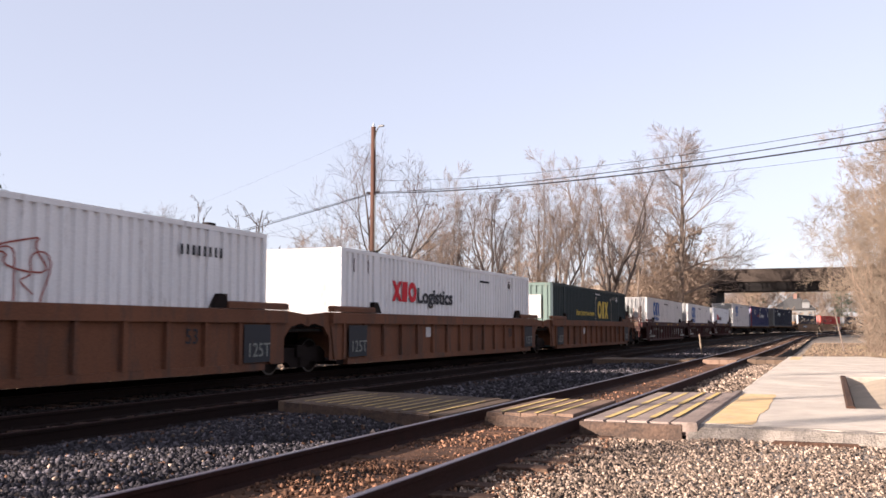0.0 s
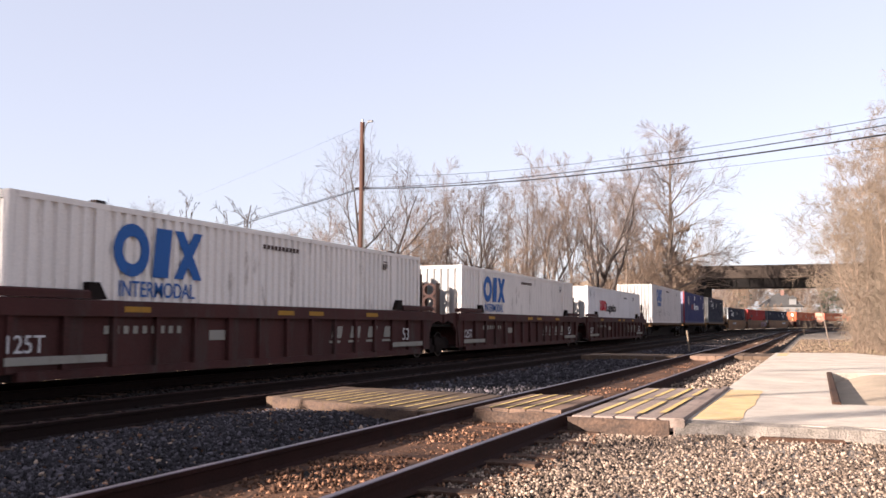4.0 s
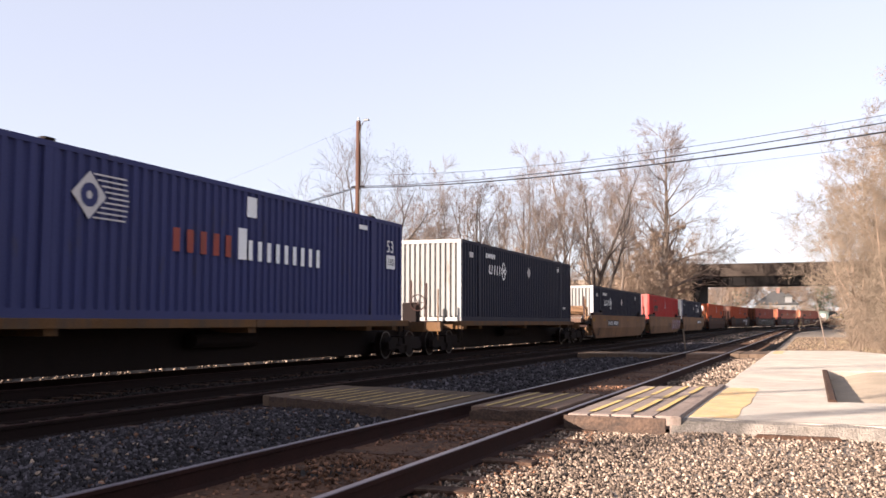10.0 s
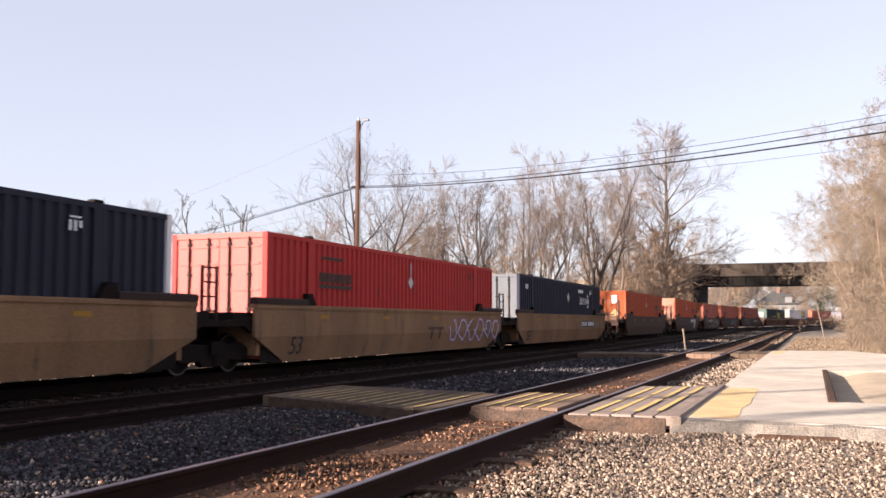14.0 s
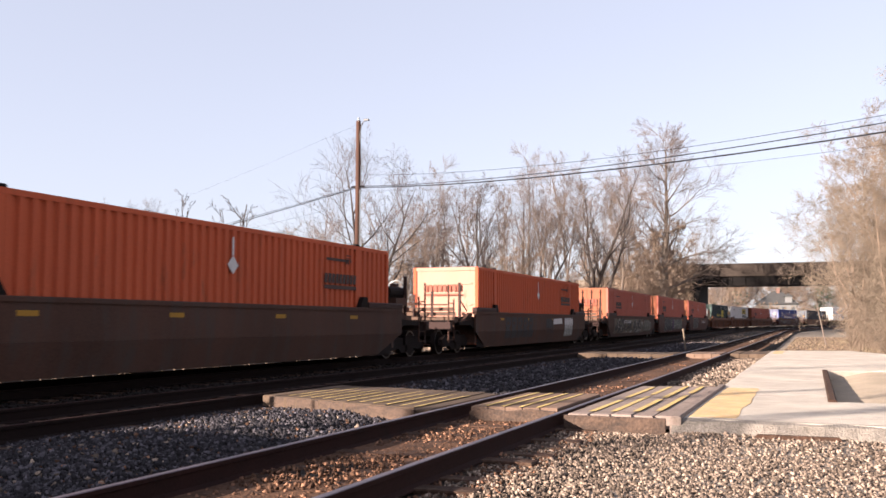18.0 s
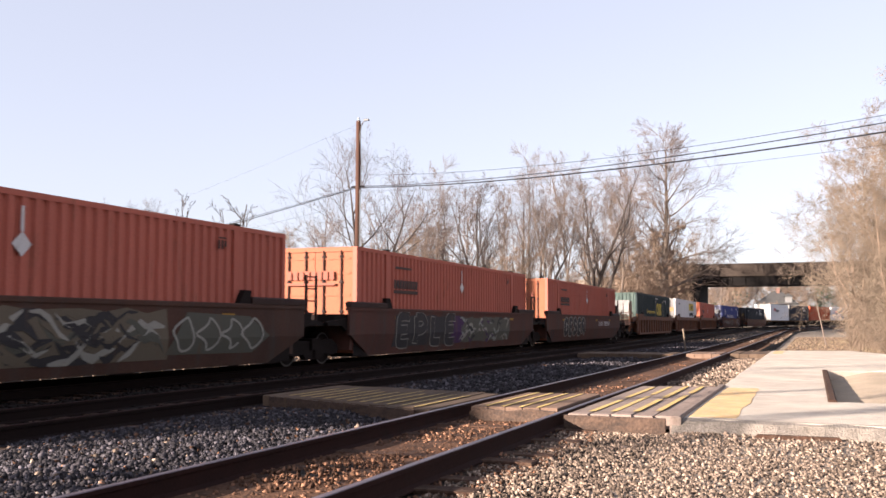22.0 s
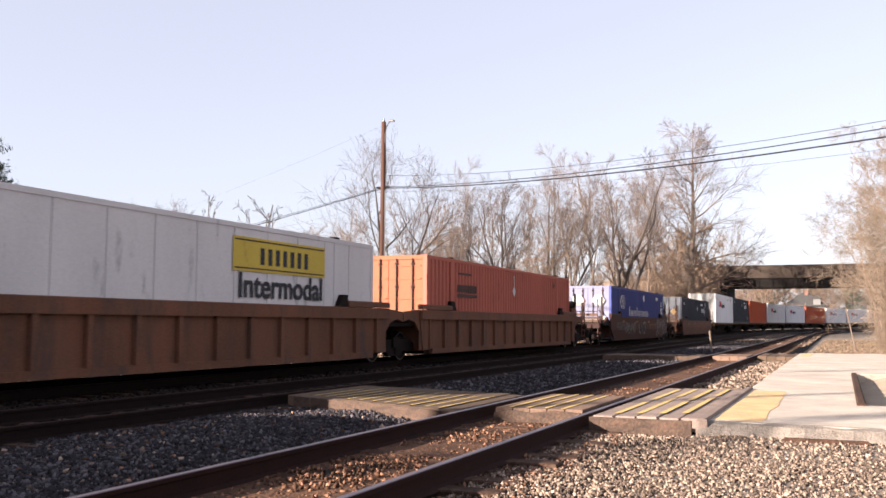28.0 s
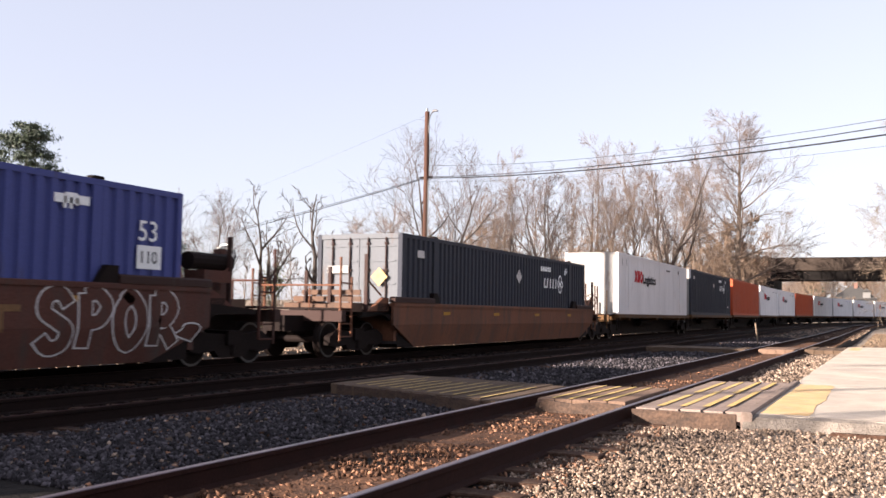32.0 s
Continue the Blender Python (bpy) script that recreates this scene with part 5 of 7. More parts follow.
def car_marks(car, style):
    """Markings and graffiti on the near side of a car."""
    x = 1.447

    def blob(pl, m, lift=0.0, n=1):
        # cut where the wall folds inward
        for up in (1, -1):
            cut = []
            for (a, za), (b, zb) in zip(pl, pl[1:] + pl[:1]):
                if (za - 0.86) * up >= 0:
                    cut.append((a, za))
                if (za - 0.86) * (zb - 0.86) < 0:
                    k = (0.86 - za) / (zb - za)
                    cut.append((a + k * (b - a), 0.86))
            if len(cut) > 2:
                part("graffiti", fold(Shape().prism(cut, x + lift, x + lift + 0.003, "x")), m, car)

    def daub(y0, y1, n, inks, rg, k2=1.0):
        """Short curved spray strokes scattered over one another."""
        for i in range(n):
            y, z, q = rg.uniform(y0, y1), rg.uniform(0.5, 1.4), k2 * rg.uniform(0.22, 0.5)
            t, w = rg.uniform(-0.9, 1.3), k2 * rg.uniform(0.03, 0.09)
            pts = [(y + q * (k / 4 - 0.5) * 1.6, min(1.46, max(0.42, z + t * q * (k / 4 - 0.5) + 0.3 * q * math.sin(k * 1.3 + i)))) for k in range(5)]
            v = [w * math.sin(math.pi * (k + 0.4) / 4.8) for k in range(5)]
            outline = [(a, b - d) for (a, b), d in zip(pts, v)] + [(a, b + d) for (a, b), d in zip(pts[::-1], v[::-1])]
            outline = [(a, min(1.5, max(0.38, b))) for a, b in outline]
            part("graffiti", fold(Shape().prism(outline, x + 0.004 + 0.0001 * i, x + 0.007 + 0.0001 * i, "x")), inks[i % len(inks)], car)

    def number(y, m=M_WHITE, back=True):
        if back:
            part("marking", Shape().box(x, x + 0.003, y, y + 3.35, 0.868, 1.2), M_BLACK, car)
        slants(car, x + 0.004, y + 0.2, 0.92, 0.26, 0.22, 4, 0.07, m, 0.05, 0.62)
        slants(car, x + 0.004, y + 1.75, 0.92, 0.2, 0.22, 6, 0.045, m, 0.0, 0.7)

    def size_mark(y, m):
        lettering("53", 0.62, m, car, near_side(1.354, y, 0.34) @ Matrix.Rotation(0.218, 4, "X"))

    if style == "ribbed":
        part("marking", Shape().box(1.361, 1.367, -2.75, -2.28, 0.82, 1.12), SPRAY_PALE, car)
        for y in (-7.9, 7.05):
            part("marking", Shape().box(1.452, 1.457, y, y + 1.0, 0.36, 1.16), M_BLACK, car)
            lettering("125T", 0.42, SPRAY_GREY, car, near_side(1.461, y + 0.1, 0.48), width=0.8)
        lettering("53", 0.42, M_BLACK, car, near_side(1.375, 5.2, 0.78))
    elif style == "ribbed_white":
        slants(car, 1.375, 2.2, 0.72, 0.75, 0.3, 4, 0.28, SPRAY_DULL, 0.3, 0.7)
        slants(car, 1.375, 2.1, 0.6, 0.75, 0.06, 4, 0.28, SPRAY_DULL, 0.3, 0.75)
        lettering("53", 0.5, SPRAY_PALE, car, near_side(1.462, 6.4, 0.62))
        lettering("125T", 0.4, SPRAY_PALE, car, near_side(1.462, -8.25, 0.62))
        for y in (5.75, -8.2):
            part("marking", Shape().box(1.452, 1.458, y, y + 2.2, 0.43, 0.56), SPRAY_DULL, car)
        for y in (-5.6, -0.5, 0.9, 4.0):
            part("reflector", Shape().box(1.47, 1.476, y, y + 0.7, 1.28, 1.38), REFLECT, car)
        part("marking", Shape().box(1.366, 1.372, -2.95, -2.4, 0.75, 0.95), SPRAY_DULL, car)
        slants(car, 1.375, -6.0, 0.9, 0.2, 0.14, 9, 0.05, SPRAY_DULL, 0, 0.6)
    elif style in ("number", "number_rear"):
        number(-4.72 if style == "number" else 2.5)
        size_mark(-7.4, M_BLACK)
    elif style == "violet":
        size_mark(-7.2, M_BLACK)
        scrawl(car, x, 3.0, 8.4, 0.4, 1.48, 6, SPRAY_VIOLET, 0.16, 4)
        scrawl(car, x + 0.005, 3.0, 8.4, 0.4, 1.48, 6, SPRAY_PALE, 0.05, 4)
        for y in (1.25, 1.95):
            blob([(y, 1.08), (y + 0.6, 1.08), (y + 0.6, 0.98), (y + 0.37, 0.98), (y + 0.37, 0.62), (y + 0.23, 0.62), (y + 0.23, 0.98), (y, 0.98)], INK_DARK)
    elif style == "patches":
        for i in range(5):
            y = -5.2 + 0.82 * i
            rr = random.Random(60 + i)
            blob([(y, 0.5), (y + 0.7, 0.52), (y + 0.72, 0.75 + rr.uniform(0, 0.2)), (y + 0.45, 0.95), (y + 0.74, 1.2), (y + 0.7, 1.5), (y + 0.05, 1.52)], SPRAY_DARK)
            blob([(y + 0.2, 1.15), (y + 0.45, 1.15), (y + 0.45, 1.28), (y + 0.2, 1.28)], GRIME, 0.004)
        for a, b, z0, z1, m in ((0.9, 2.0, 0.95, 1.5, SPRAY_DARK), (2.2, 3.9, 1.15, 1.5, SPRAY_PALE), (4.3, 6.0, 0.45, 1.1, SPRAY_GREY)):
            blob([(a, z0), (b, z0 + 0.04), (b - 0.1, z1), (a + 0.05, z1 - 0.05)], m)
        for i in range(5):
            y = 4.35 + 0.34 * i
            blob([(y + 0.15 + 0.16 * math.cos(q), 1.3 + 0.26 * math.sin(q)) for q in [k * 0.628 for k in range(10)]], SPRAY_PALE, 0.004)
        scrawl(car, x + 0.006, 4.3, 6.0, 0.5, 1.1, 3, SPRAY_PALE, 0.03, 7)
        scrawl(car, x + 0.004, 0.8, 2.2, 0.6, 1.5, 2, SPRAY_DARK, 0.05, 7)
    elif style == "camo":
        rg = random.Random(21)
        top = [(-6.9 + 0.55 * i, 1.5 + 0.06 * math.sin(2.7 * i)) for i in range(20)]
        blob([(-7.0, 0.4), (3.7, 0.4)] + top[::-1], SPRAY_OCHRE)
        daub(-6.5, 3.2, 110, (SPRAY_DARK, SPRAY_DARK, SPRAY_MOSS, SPRAY_DARK, SPRAY_DULL, SPRAY_DARK, SPRAY_OCHRE), rg, 1.5)
        blob([(3.6, 0.5), (6.6, 0.46), (7.2, 0.9), (6.4, 1.4), (4.2, 1.48)], SPRAY_MOSS)
        scrawl(car, x + 0.006, 3.7, 6.9, 0.5, 1.42, 4, SPRAY_DULL, 0.06, 26)
        slants(car, x + 0.022, -3.9, 1.0, 0.2, 0.2, 4, 0.07, SPRAY_PALE, 0.1, 0.4)
        slants(car, x + 0.022, -2.6, 1.0, 0.16, 0.2, 6, 0.06, SPRAY_PALE, 0.0, 0.5)
    elif style == "blocks":
        rg = random.Random(9)
        # a long dark ground, then dull violet and grey-green patches
        top = [(-5.8 + 0.42 * i, 1.5 + 0.05 * math.sin(2.1 * i)) for i in range(14)]
        blob([(-5.95, 0.4)] + [(-0.45, 0.4)] + top[::-1], SPRAY_DARK)
        blob([(-1.5, 0.42), (-0.3, 0.42), (0.2, 0.7), (-0.35, 0.95), (0.0, 1.25), (-0.5, 1.52), (-1.2, 1.5), (-1.0, 1.0)], SPRAY_DEEP, 0.0015)
        for i in range(9):
            y = -0.4 + 0.62 * i
            blob([(y, 0.4 + rg.uniform(0, 0.1)), (y + 0.7, 0.4 + rg.uniform(0, 0.1)), (y + 0.72, 1.42 + rg.uniform(0, 0.1)), (y + 0.05, 1.4 + rg.uniform(0, 0.12))], SPRAY_MOSS, 0.0002 * i)
        daub(-0.2, 5.1, 48, (SPRAY_DULL, SPRAY_DARK, SPRAY_GREY, SPRAY_DEEP, SPRAY_MOSS, SPRAY_DULL), rg)
        swollen(car, x + 0.004, "EPLE", -5.9, -0.7, 0.5, 1.45, SPRAY_DULL, SPRAY_DARK, 0.3, 0.03)
    elif style == "bubble":
        size_mark(-8.0, M_BLACK)
        swollen(car, x + 0.007, "GESER", -5.6, -1.0, 0.6, 1.4, SPRAY_DULL, SPRAY_DARK, 0.26, 0.06)
        slants(car, x + 0.004, 2.4, 0.92, 0.26, 0.24, 4, 0.07, SPRAY_PALE, 0.15, 0.36)
        slants(car, x + 0.004, 3.95, 0.92, 0.2, 0.24, 6, 0.06, SPRAY_PALE, 0.15, 0.42)
    elif style == "outline":
        swollen(car, x, "SPOR", 4.8, 7.9, 0.5, 1.5, SPRAY_PALE, REDBROWN, 0.25, 0.03)
        scrawl(car, x + 0.012, 7.8, 8.5, 0.5, 1.0, 1, SPRAY_PALE, 0.03, 35)
        scrawl(car, x, -7.4, -5.4, 0.8, 1.4, 5, SPRAY_GREY, 0.025, 17)
        scrawl(car, x + 0.001, -5.3, -2.2, 0.5, 1.4, 4, SPRAY_GREY, 0.05, 23)
        scrawl(car, x + 0.006, -5.1, -2.4, 0.7, 1.25, 3, SPRAY_DULL, 0.035, 29)
        scrawl(car, x, -1.4, 0.9, 0.45, 1.5, 2, SPRAY_GREY, 0.09, 18)
        scrawl(car, x + 0.006, -1.0, 0.6, 0.6, 1.3, 2, SPRAY_DARK, 0.12, 19)
        for y in (2.0, 2.9, 3.8):
            blob([(y, 1.28), (y + 0.75, 1.28), (y + 0.75, 1.16), (y + 0.46, 1.16), (y + 0.46, 0.8), (y + 0.29, 0.8), (y + 0.29, 1.16), (y, 1.16)], OLIVE)


# front of the load along the train, car, container
def build_train():
    W, S = "well", "spine"
    rows = [
        (1.6, W, "ribbed", BROWN, "coupler", "joint", "fr", "ribbed", "white corrugated container with rust streaks and red scrawl", C_WHITE, C_END, "flat", True, "none", ""),
        (21.2, W, "ribbed", BROWN, "joint", "joint", "r", "ribbed", "white ribbed container with red and black lettering", C_WHITE, C_END, "flat", True, "logistics", ""),
        (41.05, W, "ribbed", BROWN, "joint", "coupler", "r", "ribbed", "dark green container with yellow lettering and pale end", C_GREEN, C_GREENEND, "corr", True, "big_yellow", "white_plate"),
        (64.6, W, "ribbed", MAROON, "coupler", "joint", "fr", "ribbed_white", "off-white container with large blue letters", C_CREAM2, C_END, "corr", True, "big_blue", "blue_bars"),
        (84.45, W, "ribbed", MAROON, "joint", "joint", "r", "ribbed_white", "off-white corrugated container with large blue letters", C_CREAM2, C_END, "corr", True, "big_blue", "blue_bars"),
        (103.95, W, "ribbed", MAROON, "joint", "short", "r", "ribbed_white", "white ribbed container with red and black lettering", C_WHITE, C_END, "flat", True, "logistics", ""),
        (125.25, S, 10.6, 9.4, (-8.9, 9.4), None, None, None, "tall off-white corrugated container with blue letters", C_CREAM, C_END, "corr", True, "big_blue", "blue_bars"),
        (144.0, S, 9.4, 10.6, (8.9,), None, None, None, "dark blue container with white and red lettering", C_BLUE, C_BLUEEND, "door", True, "stack", "patches"),
        (165.3, S, 10.6, 10.6, (-8.9, 8.9), None, None, None, "dark slate container with white ribbed end", C_NAVY, C_END, "deep", True, "max", ""),
        (186.7, W, "smooth", TAN, "short", "joint", "fr", "number", "dark slate container with white emblem and white end", C_NAVY, C_END, "deep", True, "max", ""),
        (206.3, W, "smooth", TAN, "joint", "joint", "r", "violet", "bright red corrugated container with dark lettering", C_RED, C_REDEND, "door", True, "carrier", ""),
        (226.1, W, "smooth", TAN, "joint", "coupler", "r", "number_rear", "dark navy container with white emblem", C_NAVY, C_LTGREY, "door", True, "max_rear", ""),
        (250.4, W, "smooth", GRIME, "coupler", "coupler", "fr", "", "bright orange container with a hazard placard on its end", C_ORANGE, C_DEEPEND, "seams", True, "carrier_rear", ""),
        (274.5, W, "smooth", GRIME, "coupler", "coupler", "fr", "patches", "orange container with pale ribbed front wall", C_ORANGE, C_PEACH, "louver", True, "carrier_rear", "carrier"),
        (298.3, W, "smooth", GRIME, "coupler", "joint", "fr", "camo", "salmon-orange container with lock rods on its doors", C_ORANGE2, C_ORANGEEND, "door", True, "carrier", "carrier"),
        (318.2, W, "smooth", REDBROWN, "joint", "joint", "r", "blocks", "salmon-orange corrugated container with dark lettering", C_ORANGE2, C_ORANGEEND, "door", True, "carrier", "carrier"),
        (338.0, W, "smooth", REDBROWN, "joint", "coupler", "r", "bubble", "salmon-orange corrugated container with dark lettering", C_ORANGE2, C_ORANGEEND, "door", True, "carrier", "carrier"),
        (362.15, W, "ribbed", RUSTY, "coupler", "joint", "fr", "", "dark green container with yellow lettering and pale end", C_GREEN, C_GREENEND, "corr", True, "big_yellow", "white_plate"),
        (382.05, W, "ribbed", RUSTY, "joint", "joint", "r", "", "white panelled container with a yellow sign", C_WHITE2, C_END, "door", False, "hunter", "yellow_band"),
        (401.75, W, "ribbed", RUSTY, "joint", "coupler", "r", "", "salmon-orange corrugated container with dark lettering", C_ORANGE2, C_ORANGEEND, "door", True, "carrier", ""),
        (426.5, W, "smooth", REDBROWN, "coupler", "coupler", "fr", "outline", "royal blue corrugated container with white lettering", C_BLUELT, C_BLUEEND, "door", True, "stack_white", "patches"),
        (451.1, W, "smooth", RUSTY, "coupler", "short", "fr", "", "slate grey container with light grey doors", C_GREY, C_LTGREY, "door", True, "max_rear", "placard"),
    ]
    y = 472.6
    tints = [("smooth white container with red and black lettering", C_WHITE, "logistics"), ("plain slate grey container on a spine car", C_GREY, "max_rear"), ("plain orange corrugated container on a spine car", C_ORANGE, "none"),
             ("white container with dark lettering", C_WHITE, "logistics"), ("white container with dark lettering", C_WHITE, "logistics"), ("plain orange corrugated container on a spine car", C_ORANGE, "none"),
             ("white container with dark lettering", C_WHITE, "logistics"), ("white container with dark lettering", C_WHITE, "logistics"), ("white container with dark lettering", C_WHITE, "logistics"), ("white container with dark lettering", C_WHITE, "logistics")]
    for i, (lb, m, st) in enumerate(tints):
        rows.append((y, S, 10.3 if i == 0 else 8.75, 8.75, (-8.75, 8.75) if i == 0 else (8.75,), None, None, None, lb, m, C_END if m is not C_ORANGE else C_ORANGE, "flat", m is not C_WHITE, st, ""))
        y += 17.5
    made = []
    for i, (a, kind, p1, p2, p3, p4, p5, cm, lb, side, end, ek, corr, tm, em) in enumerate(rows):
        if kind == W:
            nice = {"ribbed": "ribbed well car in dull weathered paint", "smooth": "smooth-sided well car in faded paint"}[p1]
            tone = {BROWN: "brown", RUSTY: "rusty red-brown", MAROON: "dark maroon", TAN: "yellow-tan", GRIME: "grimy brown", REDBROWN: "red-brown", OLIVE: "ochre-brown"}[p2]
            car = well_car(tone + " " + nice + (" with spray paint" if cm in ("violet", "patches", "camo", "blocks", "bubble", "outline") else ""), p1, p2, p3, p4, p5, i, 0.36 if i == 21 else 0.2)
            if p2 is MAROON and i in (4, 5):
                end_tower(car, -HALF - 0.62)
            if i == 3:
                end_tower(car, -HALF - 0.95, True)
            if i == 5:
                end_tower(car, HALF + 0.5)
            if cm:
                car_marks(car, cm)
            z = 0.257
        else:
            car = spine_car("low dark spine car with brown side sills", SILL, p1, p2, p3, i)
            z = 1.144
        edge = INK_MAROON if tm == "stack" else C_END if (side is C_NAVY and kind == S) else None
        box = container(lb, side, end, ek, corr, C_WHITE if (tm == "max" and kind == W) else None, edge)
        trade_mark(box, tm)
        end_marks(box, em)
        if i == 0:
            scrawl(box, SX + 0.004, 0.6, 1.9, 1.85, 2.75, 1, INK_BRICK, 0.035, 3)
            scrawl(box, SX + 0.005, 0.5, 1.9, 1.2, 2.5, 2, INK_BRICK, 0.03, 6)
            slants(box, SX + 0.004, 5.1, 2.25, 0.12, 0.2, 8, 0.06, M_BLACK, 0, 0.6)
        if tm in ("stack", "stack_white"):
            lettering("53", 0.5, M_WHITE, box, near_side(SX + 0.008, 6.98, 1.98))
            part("marking", Shape().box(SX + 0.004, SX + 0.01, 6.98, 7.56, 1.5, 1.9), M_WHITE, box)
            lettering("110", 0.3, M_BLACK, box, near_side(SX + 0.012, 7.02, 1.6))
        made.append((car, box, a + HALF, z))
    return made


TRAIN = build_train()


# ---- bridge, pole, wires, house ----
def build_bridge():
    br = thing("road_bridge", "old road overbridge with stained parapet and dark girders", "bridge")
    y0, y1, xa, xb = 148.5, 156.5, -15.6, 14.0
    part("deck", Shape().box(xa - 3, xb + 3, y0, y1, 8.0, 8.35), M_BRIDGE, br)
    for y in (y0 - 0.2, y1 - 0.2):
        part("parapet", Shape().box(xa - 6, xb + 6, y, y + 0.4, 8.1, 9.9, 0.03), M_PARAPET, br, "stained grey-brown parapet")
        part("parapet_cap", Shape().box(xa - 6, xb + 6, y - 0.06, y + 0.46, 9.904, 10.02), M_PARAPET, br)
    for i in range(5):
        y = y0 + 0.1 + i * (y1 - y0 - 0.6) / 4
        # deck shadow on the girders comes from their dark colour
        g = part("girder", Shape().box(xa - 0.5, xb + 0.5, y, y + 0.25, 6.75, 7.998), M_GIRDER, br, "steel girder coloured dark for the shade under the deck")
        if i == 0:
            for k in range(16):
                x = xa + 0.5 + k * 1.9
                part("stiffener", Shape().box(x, x + 0.1, y - 0.12, y - 0.002, 6.8, 7.99), M_GIRDER, g)
            part("flange", Shape().box(xa - 0.5, xb + 0.5, y - 0.15, y + 0.4, 6.66, 6.748), M_GIRDER, g)
    for x in (xa - 1.6, xb):
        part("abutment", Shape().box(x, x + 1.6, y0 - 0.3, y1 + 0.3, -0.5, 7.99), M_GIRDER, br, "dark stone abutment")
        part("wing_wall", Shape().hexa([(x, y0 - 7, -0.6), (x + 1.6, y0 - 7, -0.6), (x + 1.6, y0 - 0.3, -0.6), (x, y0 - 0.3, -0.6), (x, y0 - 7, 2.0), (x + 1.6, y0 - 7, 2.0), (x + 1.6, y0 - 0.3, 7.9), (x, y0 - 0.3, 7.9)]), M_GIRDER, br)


def build_pole(x, y, top, lamp):
    z0 = ground_z(x, y) - 0.3
    p = thing("utility_pole", "brown wooden utility pole with a small street lamp" if lamp else "brown wooden utility pole beside the line", "utility pole", "poles of the cable run")
    part("shaft", Shape().tube([(x, y, z0), (x, y, (z0 + top) / 2), (x, y, top)], [0.135, 0.12, 0.1], 10), M_POLE, p, smooth=True)
    if lamp:
        part("lamp_arm", Shape().tube([(x + 0.1, y, top - 1.05), (x + 0.13, y - 0.1, top - 0.6), (x + 0.22, y - 0.2, top - 0.3), (x + 0.36, y - 0.3, top - 0.14), (x + 0.55, y - 0.42, top - 0.1)], 0.025, 6), M_LAMP, p)
        part("lamp_head", Shape().box(x + 0.5, x + 0.72, y - 0.53, y - 0.4, top - 0.13, top - 0.05, 0.03), M_LAMP, p, "grey lamp head")
        part("insulator", Shape().tube([(x, y, top), (x, y, top + 0.14)], 0.04, 8), M_GALV, p)
        part("bracket", Shape().box(x - 0.3, x + 0.3, y - 0.05, y + 0.05, top - 2.9, top - 2.82), M_UNDER, p)
        part("conduit", Shape().tube([(x + 0.15, y - 0.1, z0), (x + 0.14, y - 0.09, top - 3)], 0.03, 5), M_GALV, p)


def cable(a, b, sag, r, label):
    a, b = Vector(a), Vector(b)
    pts = [a.lerp(b, t) - Vector((0, 0, sag * 4 * t * (1 - t))) for t in [i / 24 for i in range(25)]]
    single("overhead_cable", Shape().tube(pts, r, 5), M_WIRE, label, "cable", "overhead cables")


def build_cables():
    px, py = -18.0, 36.0
    lx, ly = -78.0, 77.0
    rx, ry = 26.0, 5.0
    build_pole(px, py, 9.74, True)
    build_pole(lx, ly, 9.0, False)
    build_pole(rx, ry, 9.0, False)
    P = [(6.85, 6.3, 1.42, 0.02), (6.9, 6.85, 1.49, 0.013), (7.4, 7.4, 1.85, 0.007), (6.7, 5.6, 1.3, 0.004)]
    for z, zr, sag, r in P:
        cable((px, py, z), (rx, ry, zr), sag, r, "black overhead cable sagging across the tracks")
        cable((px, py, z - (0.5 if r < 0.012 else 0)), (lx, ly, 6.6 + (0.3 if r < 0.02 else 0)), 0.5, r, "black overhead cable running behind the trees")
    cable((px, py, 9.6), (lx, ly, 8.8), 0.6, 0.0028, "thin wire from the pole top")


def build_house():
    x0, x1, y0, y1 = -13.8, -3.8, 262.0, 272.0
    zb = ground_z(-7, 262) - 0.3
    h = thing("house", "white house with a grey hipped roof behind the railway", "house")
    ze = 6.0
    part("wall", Shape().box(x0, x1, y0, y1, zb, ze), M_SIDING, h)
    s = Shape().add([(x0 - 0.6, y0 - 0.6, ze), (x1 + 0.6, y0 - 0.6, ze), (x1 + 0.6, y1 + 0.6, ze), (x0 - 0.6, y1 + 0.6, ze), (x0 + 4.0, (y0 + y1) / 2, 9.6), (x1 - 4.0, (y0 + y1) / 2, 9.6)],
                    [(0, 1, 5, 4), (1, 2, 5), (2, 3, 4, 5), (3, 0, 4), (3, 2, 1, 0)])
    roof = part("roof", s, M_ROOFTILE, h)
    part("chimney", Shape().box(-8.9, -8.0, 266, 267, 8.5, 10.3), M_BRICK, roof, "red brick chimney")
    d = part("dormer", Shape().box(-6.7, -4.9, 262.0, 265, 6.4, 8.0), M_SIDING, h)
    part("dormer_roof", Shape().prism([(-7.0, 8.0), (-4.6, 8.0), (-5.8, 8.9)], 261.6, 265.5, "y"), M_ROOFTILE, h)
    for x in (-12.6, -10.3, -7.6, -5.3):
        w = part("window", Shape().box(x, x + 1.0, y0 - 0.05, y0 + 0.05, 3.9, 5.4), M_SIDING, h)
        part("pane", Shape().box(x + 0.1, x + 0.9, y0 - 0.07, y0 - 0.052, 4.0, 5.3), M_GLASS, w)


